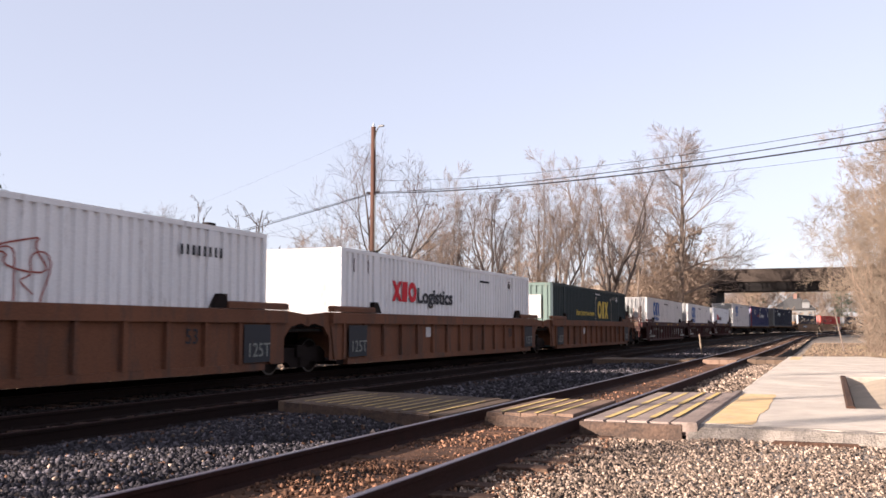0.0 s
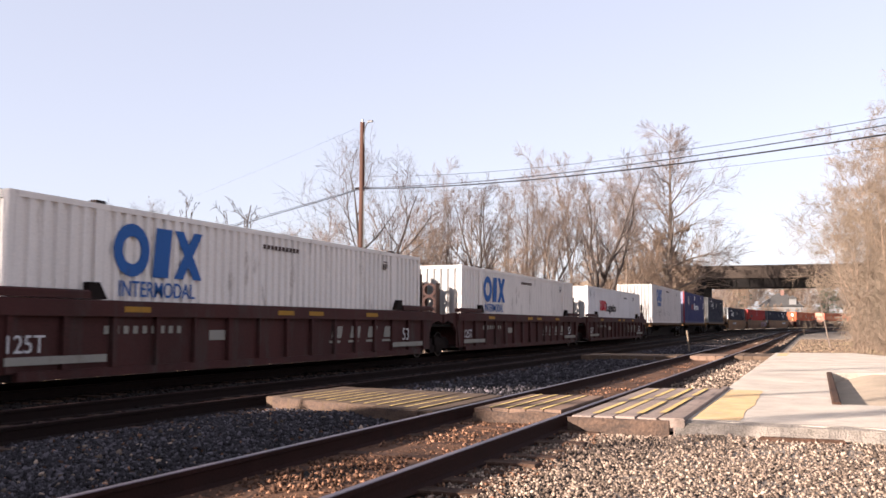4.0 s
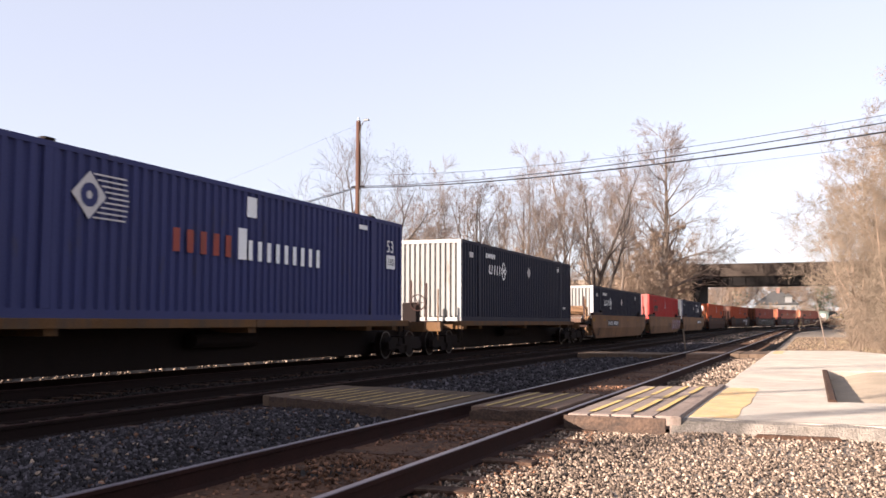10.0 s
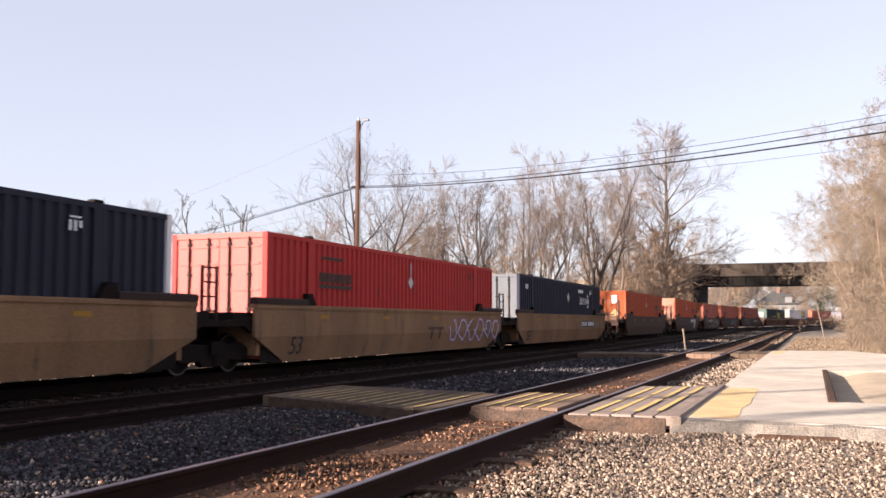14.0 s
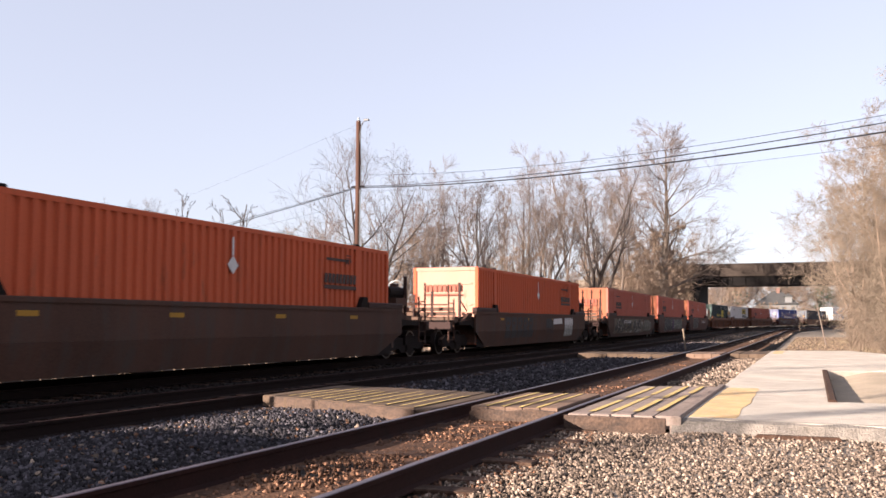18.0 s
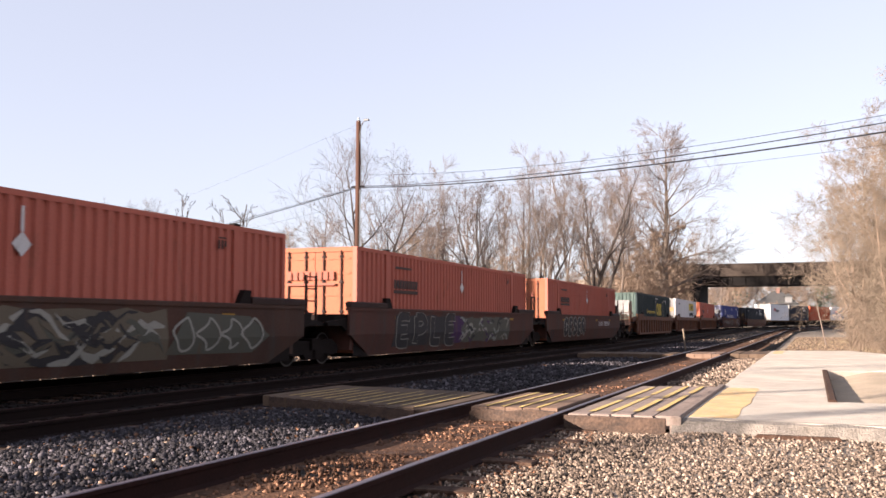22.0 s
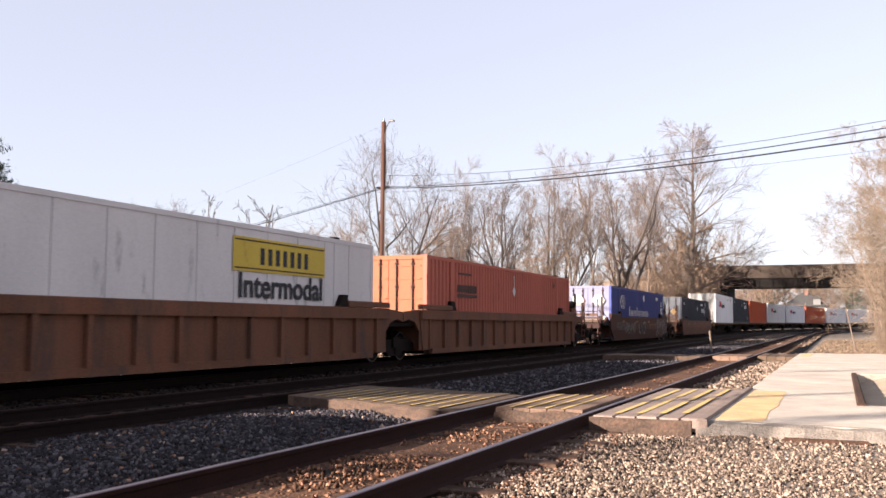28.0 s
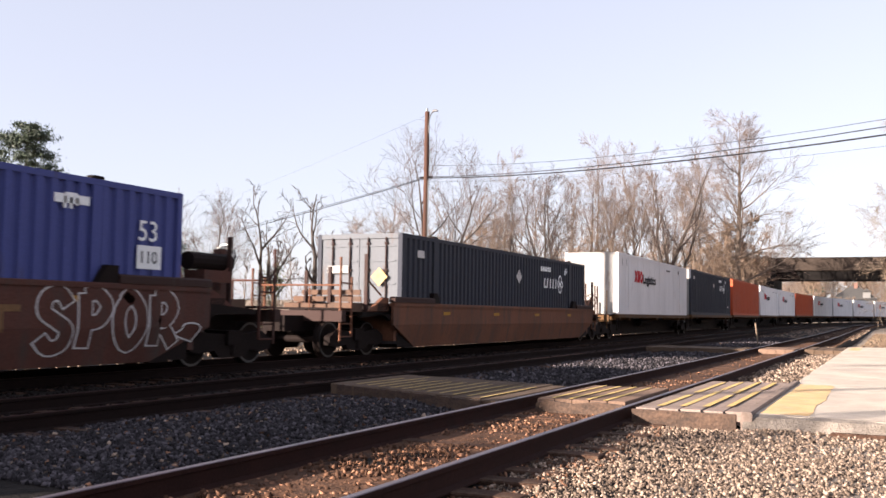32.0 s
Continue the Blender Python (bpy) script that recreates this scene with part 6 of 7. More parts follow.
def build_shed():
    s = thing("shed", "low open shed with a pale sloping roof behind the track", "shed")
    y0, y1, xm = 56.0, 60.0, -28.6
    for sg in (-1, 1):
        x = xm + sg * 1.7
        part("roof_slope", Shape().hexa([(x, y0, 2.4), (xm, y0, 3.1), (xm, y1, 3.1), (x, y1, 2.4), (x, y0, 2.52), (xm, y0, 3.22), (xm, y1, 3.22), (x, y1, 2.52)]), M_SHEET, s, "pale sheet roof")
        for y in (y0 + 0.15, y1 - 0.15):
            x2 = xm + sg * 1.55
            part("post", Shape().box(x2 - 0.06, x2 + 0.06, y - 0.06, y + 0.06, ground_z(x2, y) - 0.1, 2.42), M_PLANK, s)
    for z in (1.3, 1.8):
        part("rail", Shape().box(xm - 1.49, xm + 1.49, y0 + 0.12, y0 + 0.18, z, z + 0.12), M_SHEET, s)


def build_post():
    p = thing("marker_post", "thin leaning reddish marker post beside the track", "post")
    part("shaft", Shape().tube([(-5.5, 44.8, -0.3), (-5.62, 44.9, 0.82)], 0.045, 6), M_TWIGPALE, p)
    s = thing("leaning_stick", "pale dead trunk leaning against the brush", "dead trunk")
    part("shaft", Shape().tube([(0.75, 62, -0.5), (0.35, 62.3, 1.6), (-0.05, 62.6, 3.9)], [0.05, 0.04, 0.025], 6), M_TWIG, s)


# ---- trees ----
def grow(seed, height, trunk_r, twig_r, limbs, reach, kids, angle=0.75, first=0.25, stems=1, splay=0.12, up=0.22, crook=0.05, thin=0.4, ratio=(0.4, 0.7), side=0.75, lead=0.9, fine=0.5):
    """A bare tree: stems with rising limbs that split into ever finer twigs. Returns the stems, the limbs and the crown of twigs."""
    rg = random.Random(seed)
    made, boughs, crown = [], Shape(), Shape()
    last = len(kids) + 1

    def twig(p, d, length, r, level):
        n = 5 if level == 1 else 3 if level == 2 else 2 if level < last else 1
        pts, rad = [p], [r]
        for i in range(n):
            w = 0.12 + 0.02 * level
            d = (d + Vector((rg.gauss(0, w), rg.gauss(0, w), rg.gauss(0, w) + up * (1.0 if level == 1 else 0.5 if level == 2 else 0.25)))).normalized()
            p = p + d * (length / n)
            pts.append(p)
            rad.append(max(twig_r * 0.6, r * (1 - 0.8 * (i + 1) / n)))
        (boughs if level < 3 else crown).tube(pts, rad, 5 if level == 1 else 3, caps=False)
        if level >= last:
            return
        k = kids[level - 1]
        for j in range(k):
            t = 0.18 + 0.82 * (j + rg.random()) / k
            f = min(t * n, n - 1e-3)
            i = int(f)
            q = pts[i].lerp(pts[i + 1], f - i)
            ax = (pts[i + 1] - pts[i]).normalized()
            sd = ax.cross(Vector((rg.gauss(0, 1), rg.gauss(0, 1), rg.gauss(0, 1)))).normalized()
            g = side * rg.uniform(0.5, 1.25)
            twig(q, (ax * math.cos(g) + sd * math.sin(g)).normalized(), length * rg.uniform(*ratio) * (1.1 - 0.45 * t), max(twig_r, rad[i] * fine), level + 1)

    for s in range(stems):
        az = 2 * math.pi * s / stems + rg.uniform(0, 1.2)
        p = Vector((0, 0, 0)) if stems == 1 else Vector((math.cos(az), math.sin(az), 0)) * 0.15
        d = Vector((splay * math.cos(az), splay * math.sin(az), 1)).normalized()
        h = height * (1 if s == 0 else rg.uniform(0.7, 1.0)) * lead
        n = 9
        pts, rad = [p], [trunk_r * (1.15 if stems == 1 else 0.85)]
        for i in range(n):
            d = (d + Vector((rg.gauss(0, crook), rg.gauss(0, crook), 0.06))).normalized()
            p = p + d * (h / n)
            pts.append(p)
            rad.append(max(twig_r * 1.5, trunk_r * (1 - 0.92 * (i + 1) / n)))
        st = Shape()
        st.tube(pts, rad, 8, caps=False)
        made.append(st)
        for j in range(limbs):
            t = first + (0.98 - first) * (j + rg.random()) / limbs
            f = min(t * n, n - 1e-3)
            i = int(f)
            q = pts[i].lerp(pts[i + 1], f - i)
            a2 = j * 2.4 + rg.uniform(-0.5, 0.5)
            g = angle * rg.uniform(0.6, 1.25) * (1.25 - 0.5 * t)
            nd = Vector((math.cos(a2) * math.sin(g), math.sin(a2) * math.sin(g), math.cos(g)))
            twig(q, nd, h * reach * (1.1 - 0.7 * t) * rg.uniform(0.6, 1.35), max(twig_r * 1.6, rad[i] * thin * rg.uniform(0.8, 1.3)), 1)
    return made, boughs, crown


def fast(shape, name, material):
    """A mesh of mixed faces with no cleaning."""
    me = bpy.data.meshes.new(name)
    me.from_pydata(shape.v, [], shape.f)
    me.materials.append(material)
    return me


KINDS = {}


def tree_kind(key, bark, twig, **kw):
    t, b, c = grow(**kw)
    KINDS[key] = ([fast(q, "trunk", bark) for q in t], fast(b, "branching", bark), fast(c, "crown", twig), max(q[2] for q in c.v))


def plant(key, x, y, height, rz=0.0, label="bare winter tree with fine twigs", name="tree", category="tree", group="bare trees along the line", wide=1.0):
    t, b, c, h = KINDS[key]
    k = height / h
    ob = thing(name, label, category, group)
    ob.matrix_basis = pose(x, y, ground_z(x, y) - 0.15, 0, 0, rz)
    ob.scale = (k * wide, k * wide, k)
    for q in t:
        part("trunk" if len(t) == 1 else "stem", q, None, ob)
    part("branching", b, None, ob)
    part("crown", c, None, ob)
    return ob


def leaf_cloud(name, blobs, count, size, material, seed, slim=0.5):
    """Many small leaf quads spread through uneven clumps."""
    rg = np.random.default_rng(seed)
    V, n = [], 0
    for (cx, cy, cz, rx, ry, rz), m in zip(blobs, [count // len(blobs)] * len(blobs)):
        d = rg.normal(size=(m, 3))
        d /= np.linalg.norm(d, axis=1)[:, None]
        p = d * np.clip(np.abs(rg.normal(0.45, 0.35, m)), 0.05, 1.4)[:, None] * np.array([rx, ry, rz]) + np.array([cx, cy, cz])
        u = rg.normal(size=(m, 3))
        u /= np.linalg.norm(u, axis=1)[:, None]
        w = np.cross(u, rg.normal(size=(m, 3)))
        w /= np.linalg.norm(w, axis=1)[:, None]
        s = size * rg.uniform(0.5, 1.3, m)[:, None]
        V.append(np.stack([p - u * s, p + w * s * slim, p + u * s, p - w * s * slim], 1).reshape(-1, 3))
        n += m
    F = np.arange(4 * n).reshape(-1, 4)
    return raw_mesh(name, np.concatenate(V), F, material)


def build_trees():
    tree_kind("limby", M_BARK, M_TWIGDARK, seed=1, height=13, trunk_r=0.2, twig_r=0.007, limbs=9, reach=0.44, kids=[6, 5, 4], angle=0.62, first=0.22, stems=2, splay=0.1, crook=0.07, thin=0.5, up=0.1, side=0.62, ratio=(0.5, 0.85))
    tree_kind("slim", M_BARKPALE, M_TWIG, seed=2, height=14, trunk_r=0.13, twig_r=0.007, limbs=14, reach=0.3, kids=[6, 5, 4], angle=0.55, first=0.3, thin=0.5, up=0.12, crook=0.06, side=0.62, ratio=(0.5, 0.85))
    tree_kind("slim2", M_BARKPALE, M_TWIG, seed=31, height=14, trunk_r=0.12, twig_r=0.007, limbs=9, reach=0.32, kids=[6, 5, 4], angle=0.6, first=0.35, stems=2, splay=0.1, thin=0.55, up=0.1, crook=0.08, side=0.62, ratio=(0.5, 0.85))
    tree_kind("dark", M_BARK, M_TWIGDARK, seed=5, height=13, trunk_r=0.18, twig_r=0.007, limbs=7, reach=0.34, kids=[6, 5, 4], angle=0.5, first=0.34, stems=2, splay=0.16, crook=0.11, thin=0.62, up=0.12, side=0.62, ratio=(0.5, 0.85))
    tree_kind("dark2", M_BARK, M_TWIGDARK, seed=8, height=13, trunk_r=0.2, twig_r=0.007, limbs=6, reach=0.36, kids=[6, 5, 4], angle=0.6, first=0.26, stems=3, splay=0.2, crook=0.1, thin=0.6, up=0.1, side=0.62, ratio=(0.5, 0.85))
    tree_kind("gnarled", M_BARK, M_BARK, seed=41, height=9, trunk_r=0.2, twig_r=0.016, limbs=6, reach=0.38, kids=[4, 3, 2], angle=0.85, first=0.34, stems=2, splay=0.16, crook=0.16, thin=0.7, up=0.12, side=0.75, ratio=(0.35, 0.6))
    tree_kind("gnarled2", M_BARK, M_BARK, seed=44, height=9, trunk_r=0.17, twig_r=0.016, limbs=5, reach=0.4, kids=[4, 4, 2], angle=0.75, first=0.3, stems=3, splay=0.2, crook=0.15, thin=0.7, up=0.14, side=0.7, ratio=(0.35, 0.6))
    tree_kind("round", M_TWIG, M_TWIG, seed=47, height=8, trunk_r=0.13, twig_r=0.007, limbs=7, reach=0.46, kids=[6, 5, 4], angle=0.85, first=0.2, stems=3, splay=0.3, crook=0.09, thin=0.55, up=0.08, side=0.62, ratio=(0.5, 0.85))
    tree_kind("snag", M_BARK, M_TWIG, seed=61, height=14, trunk_r=0.16, twig_r=0.012, limbs=5, reach=0.16, kids=[3, 2], angle=0.5, first=0.45, thin=0.4, up=0.12, crook=0.02, side=0.6)
    tree_kind("big", M_BARKPALE, M_TWIG, seed=12, height=28, trunk_r=0.5, twig_r=0.013, limbs=28, reach=0.33, kids=[7, 6, 5], angle=1.1, first=0.2, up=0.06, crook=0.04, thin=0.42, side=0.62, ratio=(0.45, 0.8), lead=0.88)
    tree_kind("arch", M_VINE, M_TWIGPALE, seed=51, height=12, trunk_r=0.06, twig_r=0.0065, limbs=8, reach=0.42, kids=[7, 6, 5], angle=1.05, first=0.34, stems=3, splay=0.25, up=0.0, crook=0.1, thin=0.5, side=0.85)
    tree_kind("arch2", M_VINE, M_TWIGPALE, seed=54, height=12, trunk_r=0.06, twig_r=0.0065, limbs=9, reach=0.38, kids=[7, 6, 5], angle=0.95, first=0.3, stems=3, splay=0.2, up=0.03, crook=0.12, thin=0.5, side=0.85)
    tree_kind("brush", M_TWIGPALE, M_TWIGPALE, seed=13, height=8, trunk_r=0.05, twig_r=0.0055, limbs=6, reach=0.5, kids=[6, 5, 4], angle=0.9, first=0.1, stems=5, splay=0.3, up=0.06, crook=0.13, side=0.75)
    tree_kind("brush2", M_TWIGPALE, M_TWIGPALE, seed=14, height=9, trunk_r=0.07, twig_r=0.0055, limbs=7, reach=0.5, kids=[6, 5, 4], angle=1.0, first=0.06, stems=5, splay=0.25, up=0.02, crook=0.12, side=0.75)
    tree_kind("vine", M_VINE, M_VINE, seed=17, height=9, trunk_r=0.06, twig_r=0.02, limbs=7, reach=0.42, kids=[6, 5, 2], angle=1.2, first=0.04, stems=4, splay=0.3, up=-0.06, crook=0.14, side=0.95)
    tree_kind("scrub", M_VINE, M_TWIGPALE, seed=18, height=4, trunk_r=0.03, twig_r=0.009, limbs=6, reach=0.55, kids=[6, 5], angle=0.9, first=0.05, stems=6, splay=0.5, up=0.05, crook=0.15, side=0.9)
    tree_kind("dense", M_VINE, M_VINE, seed=19, height=10, trunk_r=0.08, twig_r=0.03, limbs=7, reach=0.4, kids=[7, 5, 2], angle=1.1, first=0.04, stems=4, splay=0.25, up=-0.02, crook=0.14, side=0.95)
    tree_kind("wood", M_BARKPALE, M_TWIG, seed=21, height=13, trunk_r=0.15, twig_r=0.024, limbs=11, reach=0.34, kids=[6, 5], angle=0.6, first=0.25, up=0.13)
    tree_kind("wood2", M_BARKPALE, M_TWIG, seed=22, height=13, trunk_r=0.13, twig_r=0.024, limbs=6, reach=0.34, kids=[6, 5], angle=0.6, first=0.28, stems=2, splay=0.16, up=0.13)

    rg = random.Random(77)
    # place, height of the top over the rails, kind and turn, along the far side of the line
    for x, y, top, key, rz in ((-24.1, 49.9, 12.9, "limby", 220), (-25, 60.6, 13.2, "slim", 10), (-25.6, 58.0, 10.4, "slim2", 80), (-25, 65.7, 11.9, "dark", 200), (-25, 70.5, 13.9, "dark2", 70), (-26, 78.1, 14.6, "dark", 300),
                               (-25, 80.6, 14.7, "slim2", 150), (-24, 84.5, 18.0, "slim", 220), (-23.5, 90.8, 18.5, "slim2", 20), (-23, 97.6, 20.1, "slim", 130), (-22, 102.2, 20.2, "dark2", 260), (-21.5, 110.7, 21.0, "slim2", 310), (-21, 121.2, 21.4, "slim", 90),
                               (-26, 93, 16.4, "dark2", 205), (-24, 115, 20.0, "slim", 245),
                               (-30, 66.6, 11.2, "wood2", 190), (-34, 92.7, 15.5, "wood", 30), (-32, 116.5, 20.4, "wood2", 250), (-31, 138.1, 22.5, "wood", 300), (-29, 154.1, 24.0, "wood2", 60), (-33, 103.2, 16.7, "wood", 5), (-34, 80.6, 12.7, "wood", 65), (-36, 91.4, 14.0, "wood2", 125),
                               (-18.5, 173.2, 20.0, "slim2", 50), (-19, 205, 18.0, "wood2", 140),
                               (-31, 53.7, 9.0, "round", 340), (-30, 58.1, 8.8, "round", 100), (-33, 50.8, 9.3, "gnarled", 280), (-34, 46.9, 8.9, "gnarled2", 120), (-34, 41.0, 8.3, "limby", 15), (-37, 45.9, 7.9, "slim2", 95), (-32, 35.3, 4.6, "gnarled", 205), (-34, 35.5, 6.9, "gnarled2", 33),
                               (-44, 57.3, 7.4, "wood2", 44), (-46, 67.4, 8.2, "wood", 280), (-46, 75.0, 9.4, "wood2", 170), (-44, 80.5, 10.2, "wood", 350), (-46, 53.0, 7.0, "wood", 75),
                               # behind the camera: their trunks shade the platform
                               (-21.3, -0.8, 15.0, "snag", 0), (-21.0, -9.4, 16.0, "snag", 120), (-21.1, -11.9, 15.0, "snag", 240), (-21.3, -14.4, 16.5, "snag", 60)):
        plant(key, x, y, top - ground_z(x, y), rz, "bare winter tree with grey-brown fine twigs", wide=rg.uniform(0.9, 1.1))
    plant("big", -18.6, 127.7, 29.9, 25, "tall bare tree with wide pale crown beside the bridge")

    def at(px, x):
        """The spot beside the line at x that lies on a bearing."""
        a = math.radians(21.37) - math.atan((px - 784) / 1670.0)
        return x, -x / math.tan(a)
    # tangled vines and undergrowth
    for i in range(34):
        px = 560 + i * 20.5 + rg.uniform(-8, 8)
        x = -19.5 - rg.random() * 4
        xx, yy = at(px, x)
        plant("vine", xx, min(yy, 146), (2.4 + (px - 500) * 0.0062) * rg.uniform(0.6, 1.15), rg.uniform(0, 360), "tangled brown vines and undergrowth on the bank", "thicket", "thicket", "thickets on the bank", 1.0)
    # vine-hung stems that reach high into the trees
    for x, y, h in ((-25.6, 57.4, 8.6), (-25.4, 59.8, 9.0), (-25.8, 62.6, 7.6), (-26, 77, 8.4), (-26, 80, 9.0), (-25, 83.5, 10.2), (-23.4, 96, 9.5), (-22.6, 104, 11.0), (-21.6, 114, 12.5), (-20.6, 120, 13.5)):
        plant("vine", x, y, h, rg.uniform(0, 360), "tangled brown vines and undergrowth on the bank", "thicket", "thicket", "thickets on the bank", 0.6)
    for i in range(16):
        x, y = -20 - rg.random() * 14, 96 + rg.random() * 46
        plant("dense" if i % 2 else "wood2", x, y, rg.uniform(5, 10), rg.uniform(0, 360), "tangled brown vines and undergrowth on the bank", "thicket", "thicket", "thickets on the bank", 1.0)
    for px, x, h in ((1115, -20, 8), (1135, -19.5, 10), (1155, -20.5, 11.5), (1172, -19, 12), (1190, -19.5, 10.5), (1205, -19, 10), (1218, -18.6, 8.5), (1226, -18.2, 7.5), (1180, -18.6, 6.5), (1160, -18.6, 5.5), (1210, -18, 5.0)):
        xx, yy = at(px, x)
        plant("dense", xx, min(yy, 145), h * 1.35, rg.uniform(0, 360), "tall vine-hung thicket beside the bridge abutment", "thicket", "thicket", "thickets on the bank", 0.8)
    for i in range(12):
        plant("dense", -14 + 1.35 * i, 247 + rg.random() * 10, rg.uniform(4.2, 5.6), rg.uniform(0, 360), "brown thicket in front of the house", "thicket", "thicket", "woods beyond the bridge", 1.0)
    for i in range(14):
        x, y = -26 - rg.random() * 22, 12 + i * 3.2
        plant("scrub", x, y, rg.uniform(2.5, 4.5), rg.uniform(0, 360), "tangled brown vines and undergrowth on the bank", "thicket", "thicket", "thickets on the bank", 1.1)
    # brush on the platform side
    for i, (x, y, h, key) in enumerate(((2.9, 54, 12.4, "arch"), (2.2, 52, 9.0, "arch2"), (2.0, 58, 9.5, "arch"), (3.6, 59, 13.6, "arch2"), (4.6, 52, 14.0, "arch"), (5.4, 57, 16.0, "arch2"), (3.4, 66, 13.0, "arch"), (6.4, 63, 16.5, "arch2"), (7.4, 55, 15.5, "arch"), (5.2, 70, 16.5, "arch"), (4.0, 48, 10.5, "arch2"), (8.6, 68, 17.0, "arch2"),
                                        (4.6, 47, 6.5, "brush"), (5.2, 44, 8.0, "brush2"), (4.2, 52, 7.0, "brush2"), (4.6, 57, 9.0, "brush2"), (4.0, 62, 7.5, "brush"), (5.0, 66, 10.0, "brush2"), (4.8, 73, 9.5, "brush2"), (5.2, 80, 10.5, "brush"), (6.0, 50, 11.0, "brush2"), (6.2, 60, 13.0, "brush2"),
                                        (4.6, 39.5, 3.2, "brush"), (6.2, 40, 5, "brush2"), (6.2, 90, 11, "brush2"), (8.2, 100, 13, "wood2"), (10.0, 112, 14, "wood"), (11.5, 122, 15, "wood2"), (3.4, 57, 5.0, "brush"), (3.0, 50, 4.0, "brush2"), (3.2, 61, 4.5, "vine"), (3.6, 70, 5.5, "vine"))):
        plant(key, x, y, h, i * 47 % 360, "dense tan leafless brush on the bank", "brush", "brush", "brush beside the platform", 0.9)
    for i in range(16):
        y = 44 + rg.random() * 30
        plant("scrub", 1.6 + 0.03 * (y - 44) + rg.random() * 2.4, y, rg.uniform(2.4, 4.4), rg.uniform(0, 360), "low tangled brush at the foot of the bank", "brush", "brush", "brush beside the platform", 0.7)
    for i in range(26):
        y = 40 + rg.random() * 42
        plant("scrub", 2.4 + 0.03 * (y - 40) + rg.random() * 6, y, rg.uniform(1.2, 2.8), rg.uniform(0, 360), "low tangled brush at the foot of the bank", "brush", "brush", "brush beside the platform", 1.0)
    # woods beyond the bridge
    for i in range(64):
        y = 185 + rg.random() * 120
        tx = line_x(y)
        x = tx - 9 - rg.random() * 60 if i % 3 else tx + 24 + rg.random() * 40
        if abs(x + 7) < 9 and y < 275:
            continue
        plant(("wood", "wood2", "dense", "wood2")[i % 4], x, y, rg.uniform(9, 15), rg.uniform(0, 360), "bare tree in the woods beyond the bridge", group="woods beyond the bridge")
    for i in range(46):
        x, y = -42 + 1.5 * i + rg.uniform(-1, 1), 290 + rg.random() * 40
        plant(("dense", "wood", "dense", "wood2")[i % 4], x, y, rg.uniform(9, 14), rg.uniform(0, 360), "bare tree in the woods beyond the bridge", group="woods beyond the bridge")
    # evergreens
    for j, (x, y, h, lb) in enumerate(((-47, 40, 13.4, "dark green pine with a ragged crown"), (-44, 43.5, 9.6, "dark green pine with a ragged crown"), (-52, 47, 9.5, "dark green pine behind the line"), (-41, 36.5, 8.6, "green pine with low dense branches behind the line"), (-38, 37.5, 6.6, "green pine with low dense branches behind the line"), (-33.5, 37.6, 6.0, "small dark evergreen behind the line"), (-31.8, 58.4, 7.0, "small dark evergreen behind the line"), (-33, 57, 5.6, "small dark evergreen behind the line"), (3, 300, 11, "dark evergreen beyond the bridge"), (-22, 290, 12, "dark evergreen beyond the bridge"), (-8, 310, 13, "dark evergreen beyond the bridge"))):
        g = ground_z(x, y)
        p = thing("pine_tree", lb, "pine tree", "evergreens", m=pose(x, y, g))
        part("trunk", Shape().tube([(0, 0, -0.2), (0.1, 0, h * 0.5), (0, 0.1, h * 0.96)], [0.22, 0.16, 0.04], 7), M_BARK, p)
        rr = random.Random(j)
        blobs = []
        for k in range(90):
            t = 0.1 + 0.88 * rr.random() ** 0.9
            a, q = rr.uniform(0, 6.28), (1.12 - t) * h * 0.42 * rr.uniform(0.25, 1.1)
            w = rr.uniform(0.4, 1.0) * h / 11
            blobs.append((q * math.cos(a), q * math.sin(a), t * h + 0.1 * q, w, w, 0.5 * w))
        part("crown", leaf_cloud("crown", blobs, 30000, 0.15 * h / 11, M_NEEDLE, j, 0.16), None, p)
    # ivy on two trunks
    ri = random.Random(6)
    for xx, yy, top in ((-24.4, 49.7, 5.6), (-24.6, 50.1, 4.5), (-34, 41.0, 4.2), (-34, 35.5, 5.4), (-33.8, 35.8, 5.0), (-34, 46.9, 4.6)):
        blobs = [(xx + ri.gauss(0, 0.35), yy + ri.gauss(0, 0.35), ground_z(xx, yy) + 0.4 + top * ri.random(), ri.uniform(0.25, 0.75), ri.uniform(0.25, 0.75), ri.uniform(0.4, 0.9)) for k in range(16)]
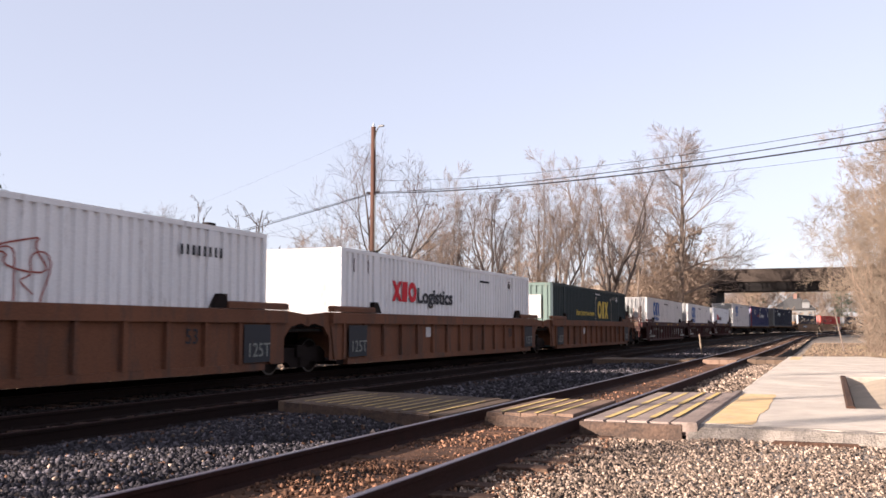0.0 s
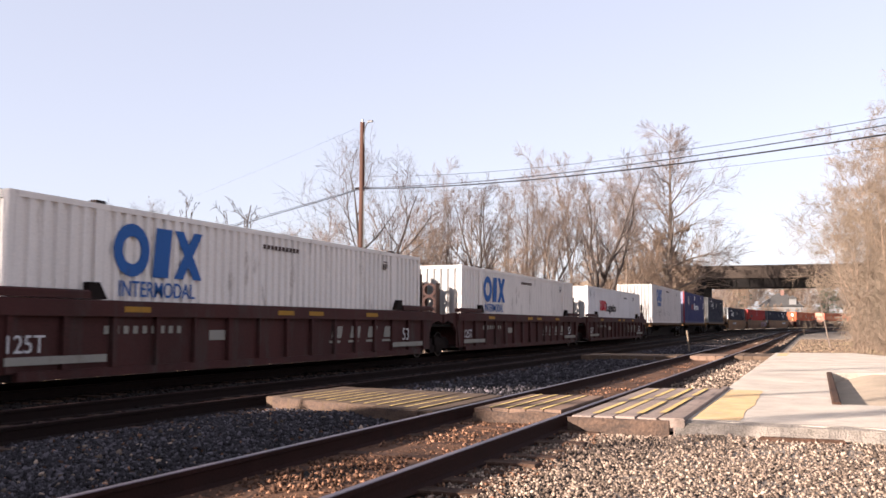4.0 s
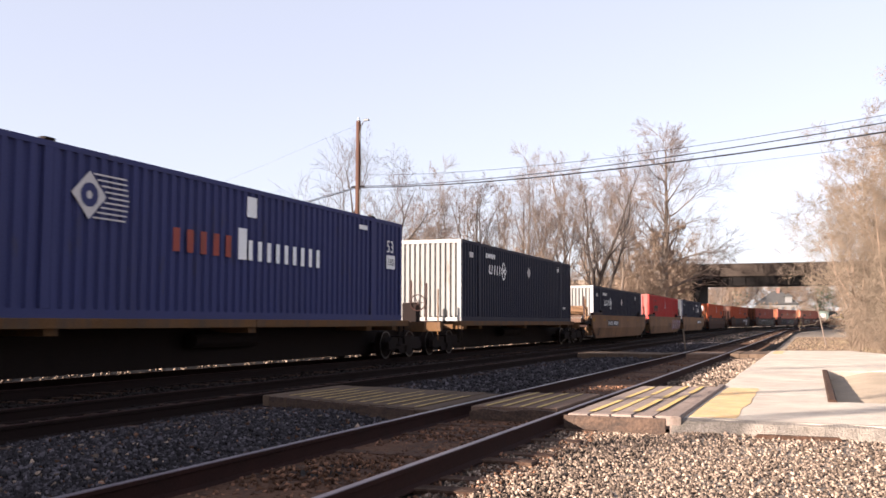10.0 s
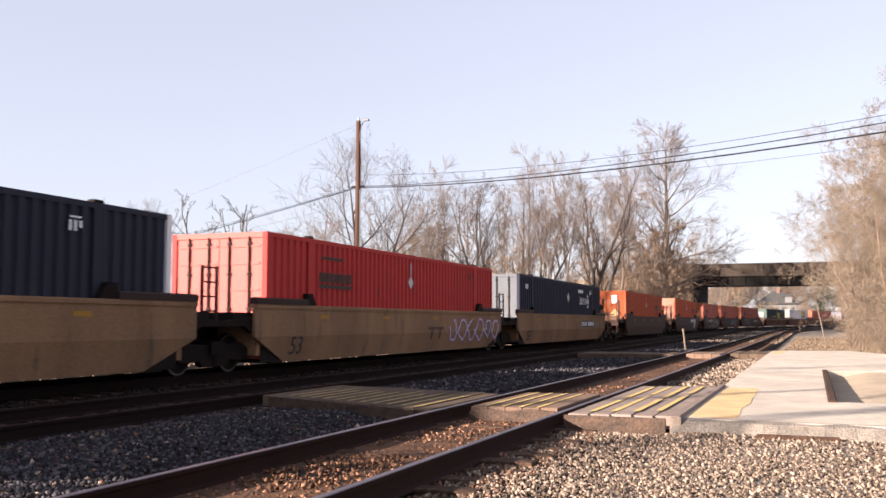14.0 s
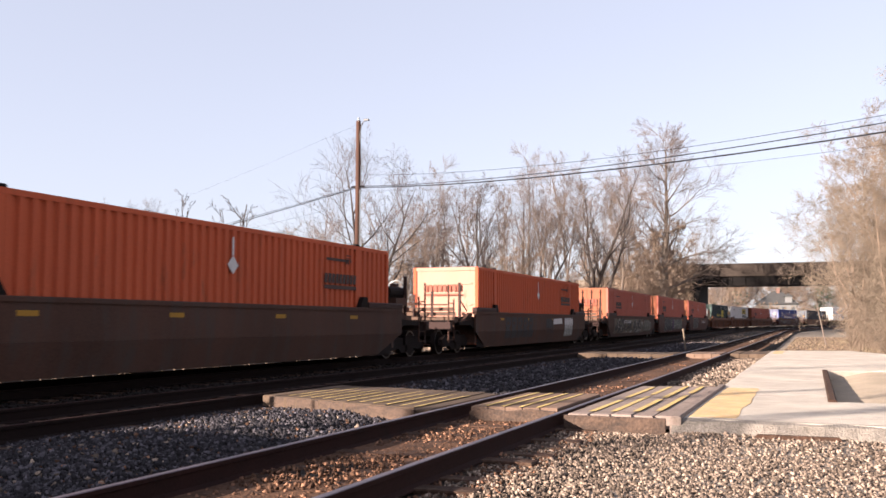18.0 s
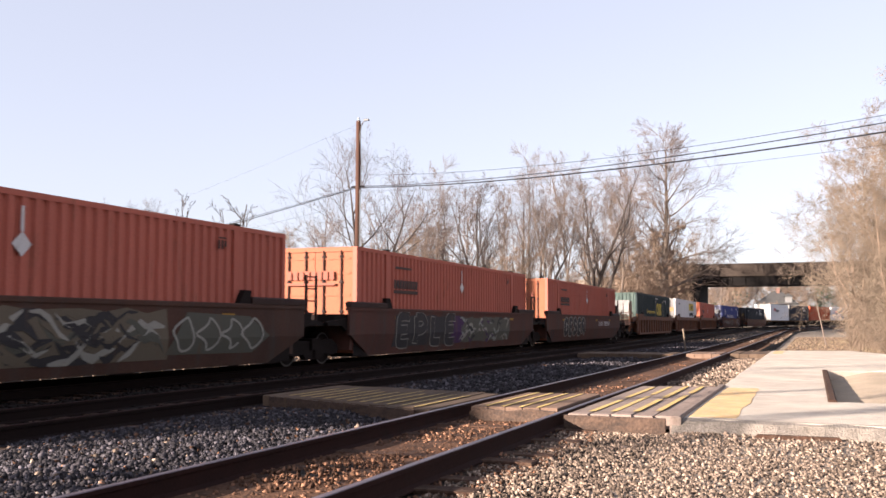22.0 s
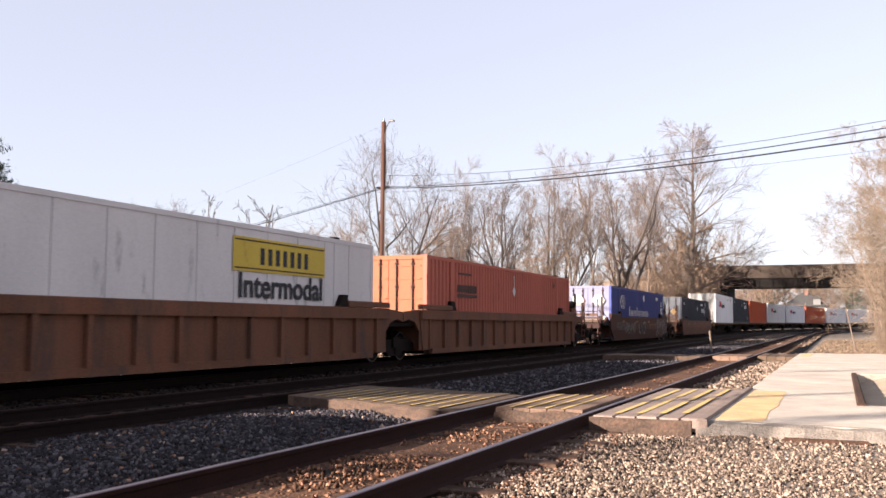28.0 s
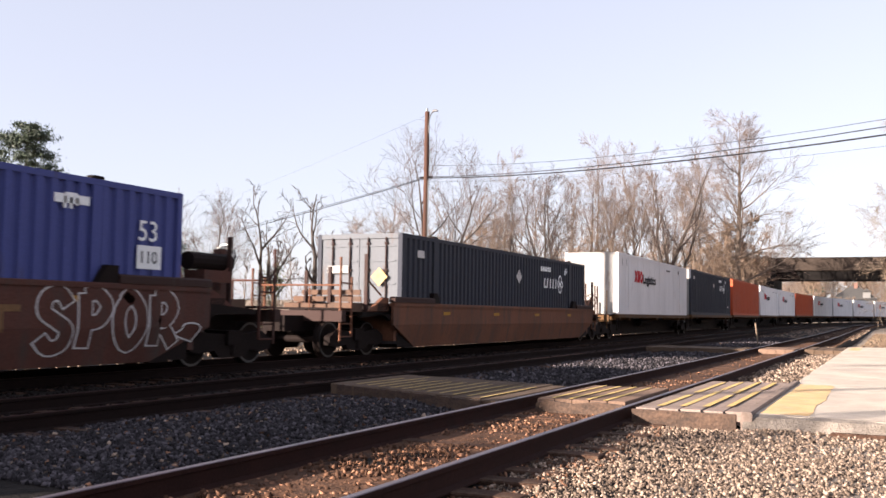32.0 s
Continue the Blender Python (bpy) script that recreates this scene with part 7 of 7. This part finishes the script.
        single("ivy", leaf_cloud("ivy", blobs, 2600, 0.075, M_IVY, 3), None, "green ivy climbing a trunk", "ivy", "ivy", "stuff")


def build_grass():
    rg = np.random.default_rng(12)
    n = 9700
    x = np.concatenate([rg.uniform(0.35, 3.8, 3500), rg.uniform(-1.4, 5, 4200), rg.uniform(-22, -17, 2000)])
    y = np.concatenate([rg.uniform(14.4, 23.2, 3500), rg.uniform(40.8, 78, 4200), rg.uniform(10, 80, 2000)])
    z = np.array([ground_z(a, b) for a, b in zip(x, y)]) - 0.02
    h = rg.uniform(0.06, 0.22, n) * np.where(y > 30, 1.3, 1.0)
    a = rg.uniform(0, 6.28, n)
    w = 0.012 * np.where(y > 30, 2.2, 1.0)
    dx, dy = np.cos(a) * w, np.sin(a) * w
    lx, ly = rg.normal(0, 0.5, n) * h, rg.normal(0, 0.5, n) * h
    V = np.stack([np.stack([x - dx, y - dy, z], 1), np.stack([x + dx, y + dy, z], 1), np.stack([x + lx, y + ly, z + h], 1)], 1).reshape(-1, 3)
    tagged(new("grass", raw_mesh("grass", V, np.arange(3 * n).reshape(-1, 3), M_GRASS)), "dry straw-coloured grass on the bank", "grass", kind="stuff")


build_bridge()
build_cables()
build_house()
build_shed()
build_post()
build_trees()
build_grass()


# ---- motion of the train ----
def motions():
    for car, box, centre, z in TRAIN:
        rows = []
        for t in range(0, 33):
            rows.append((float(t), line_pose(X_FAR, centre - SPEED * t)))
        walk(car, rows)
        walk(box, [(t, m @ pose(0, 0, z)) for t, m in rows])
    # the wheels turn with the train's speed; all wheelsets of one place in a truck turn alike
    turn = math.degrees(SPEED / 0.42)
    done = {}
    for w, dy in WHEELS:
        if dy not in done:
            walk(w, [(k / FPS, pose(0, dy, 0.42) @ pose(0, 0, 0, turn * k / FPS)) for k in range(0, 32 * FPS + 1)])
            done[dy] = w.animation_data
        else:
            w.rotation_mode = "QUATERNION"
            w.animation_data_create()
            w.animation_data.action = done[dy].action
            w.animation_data.action_slot = done[dy].action_slot


motions()
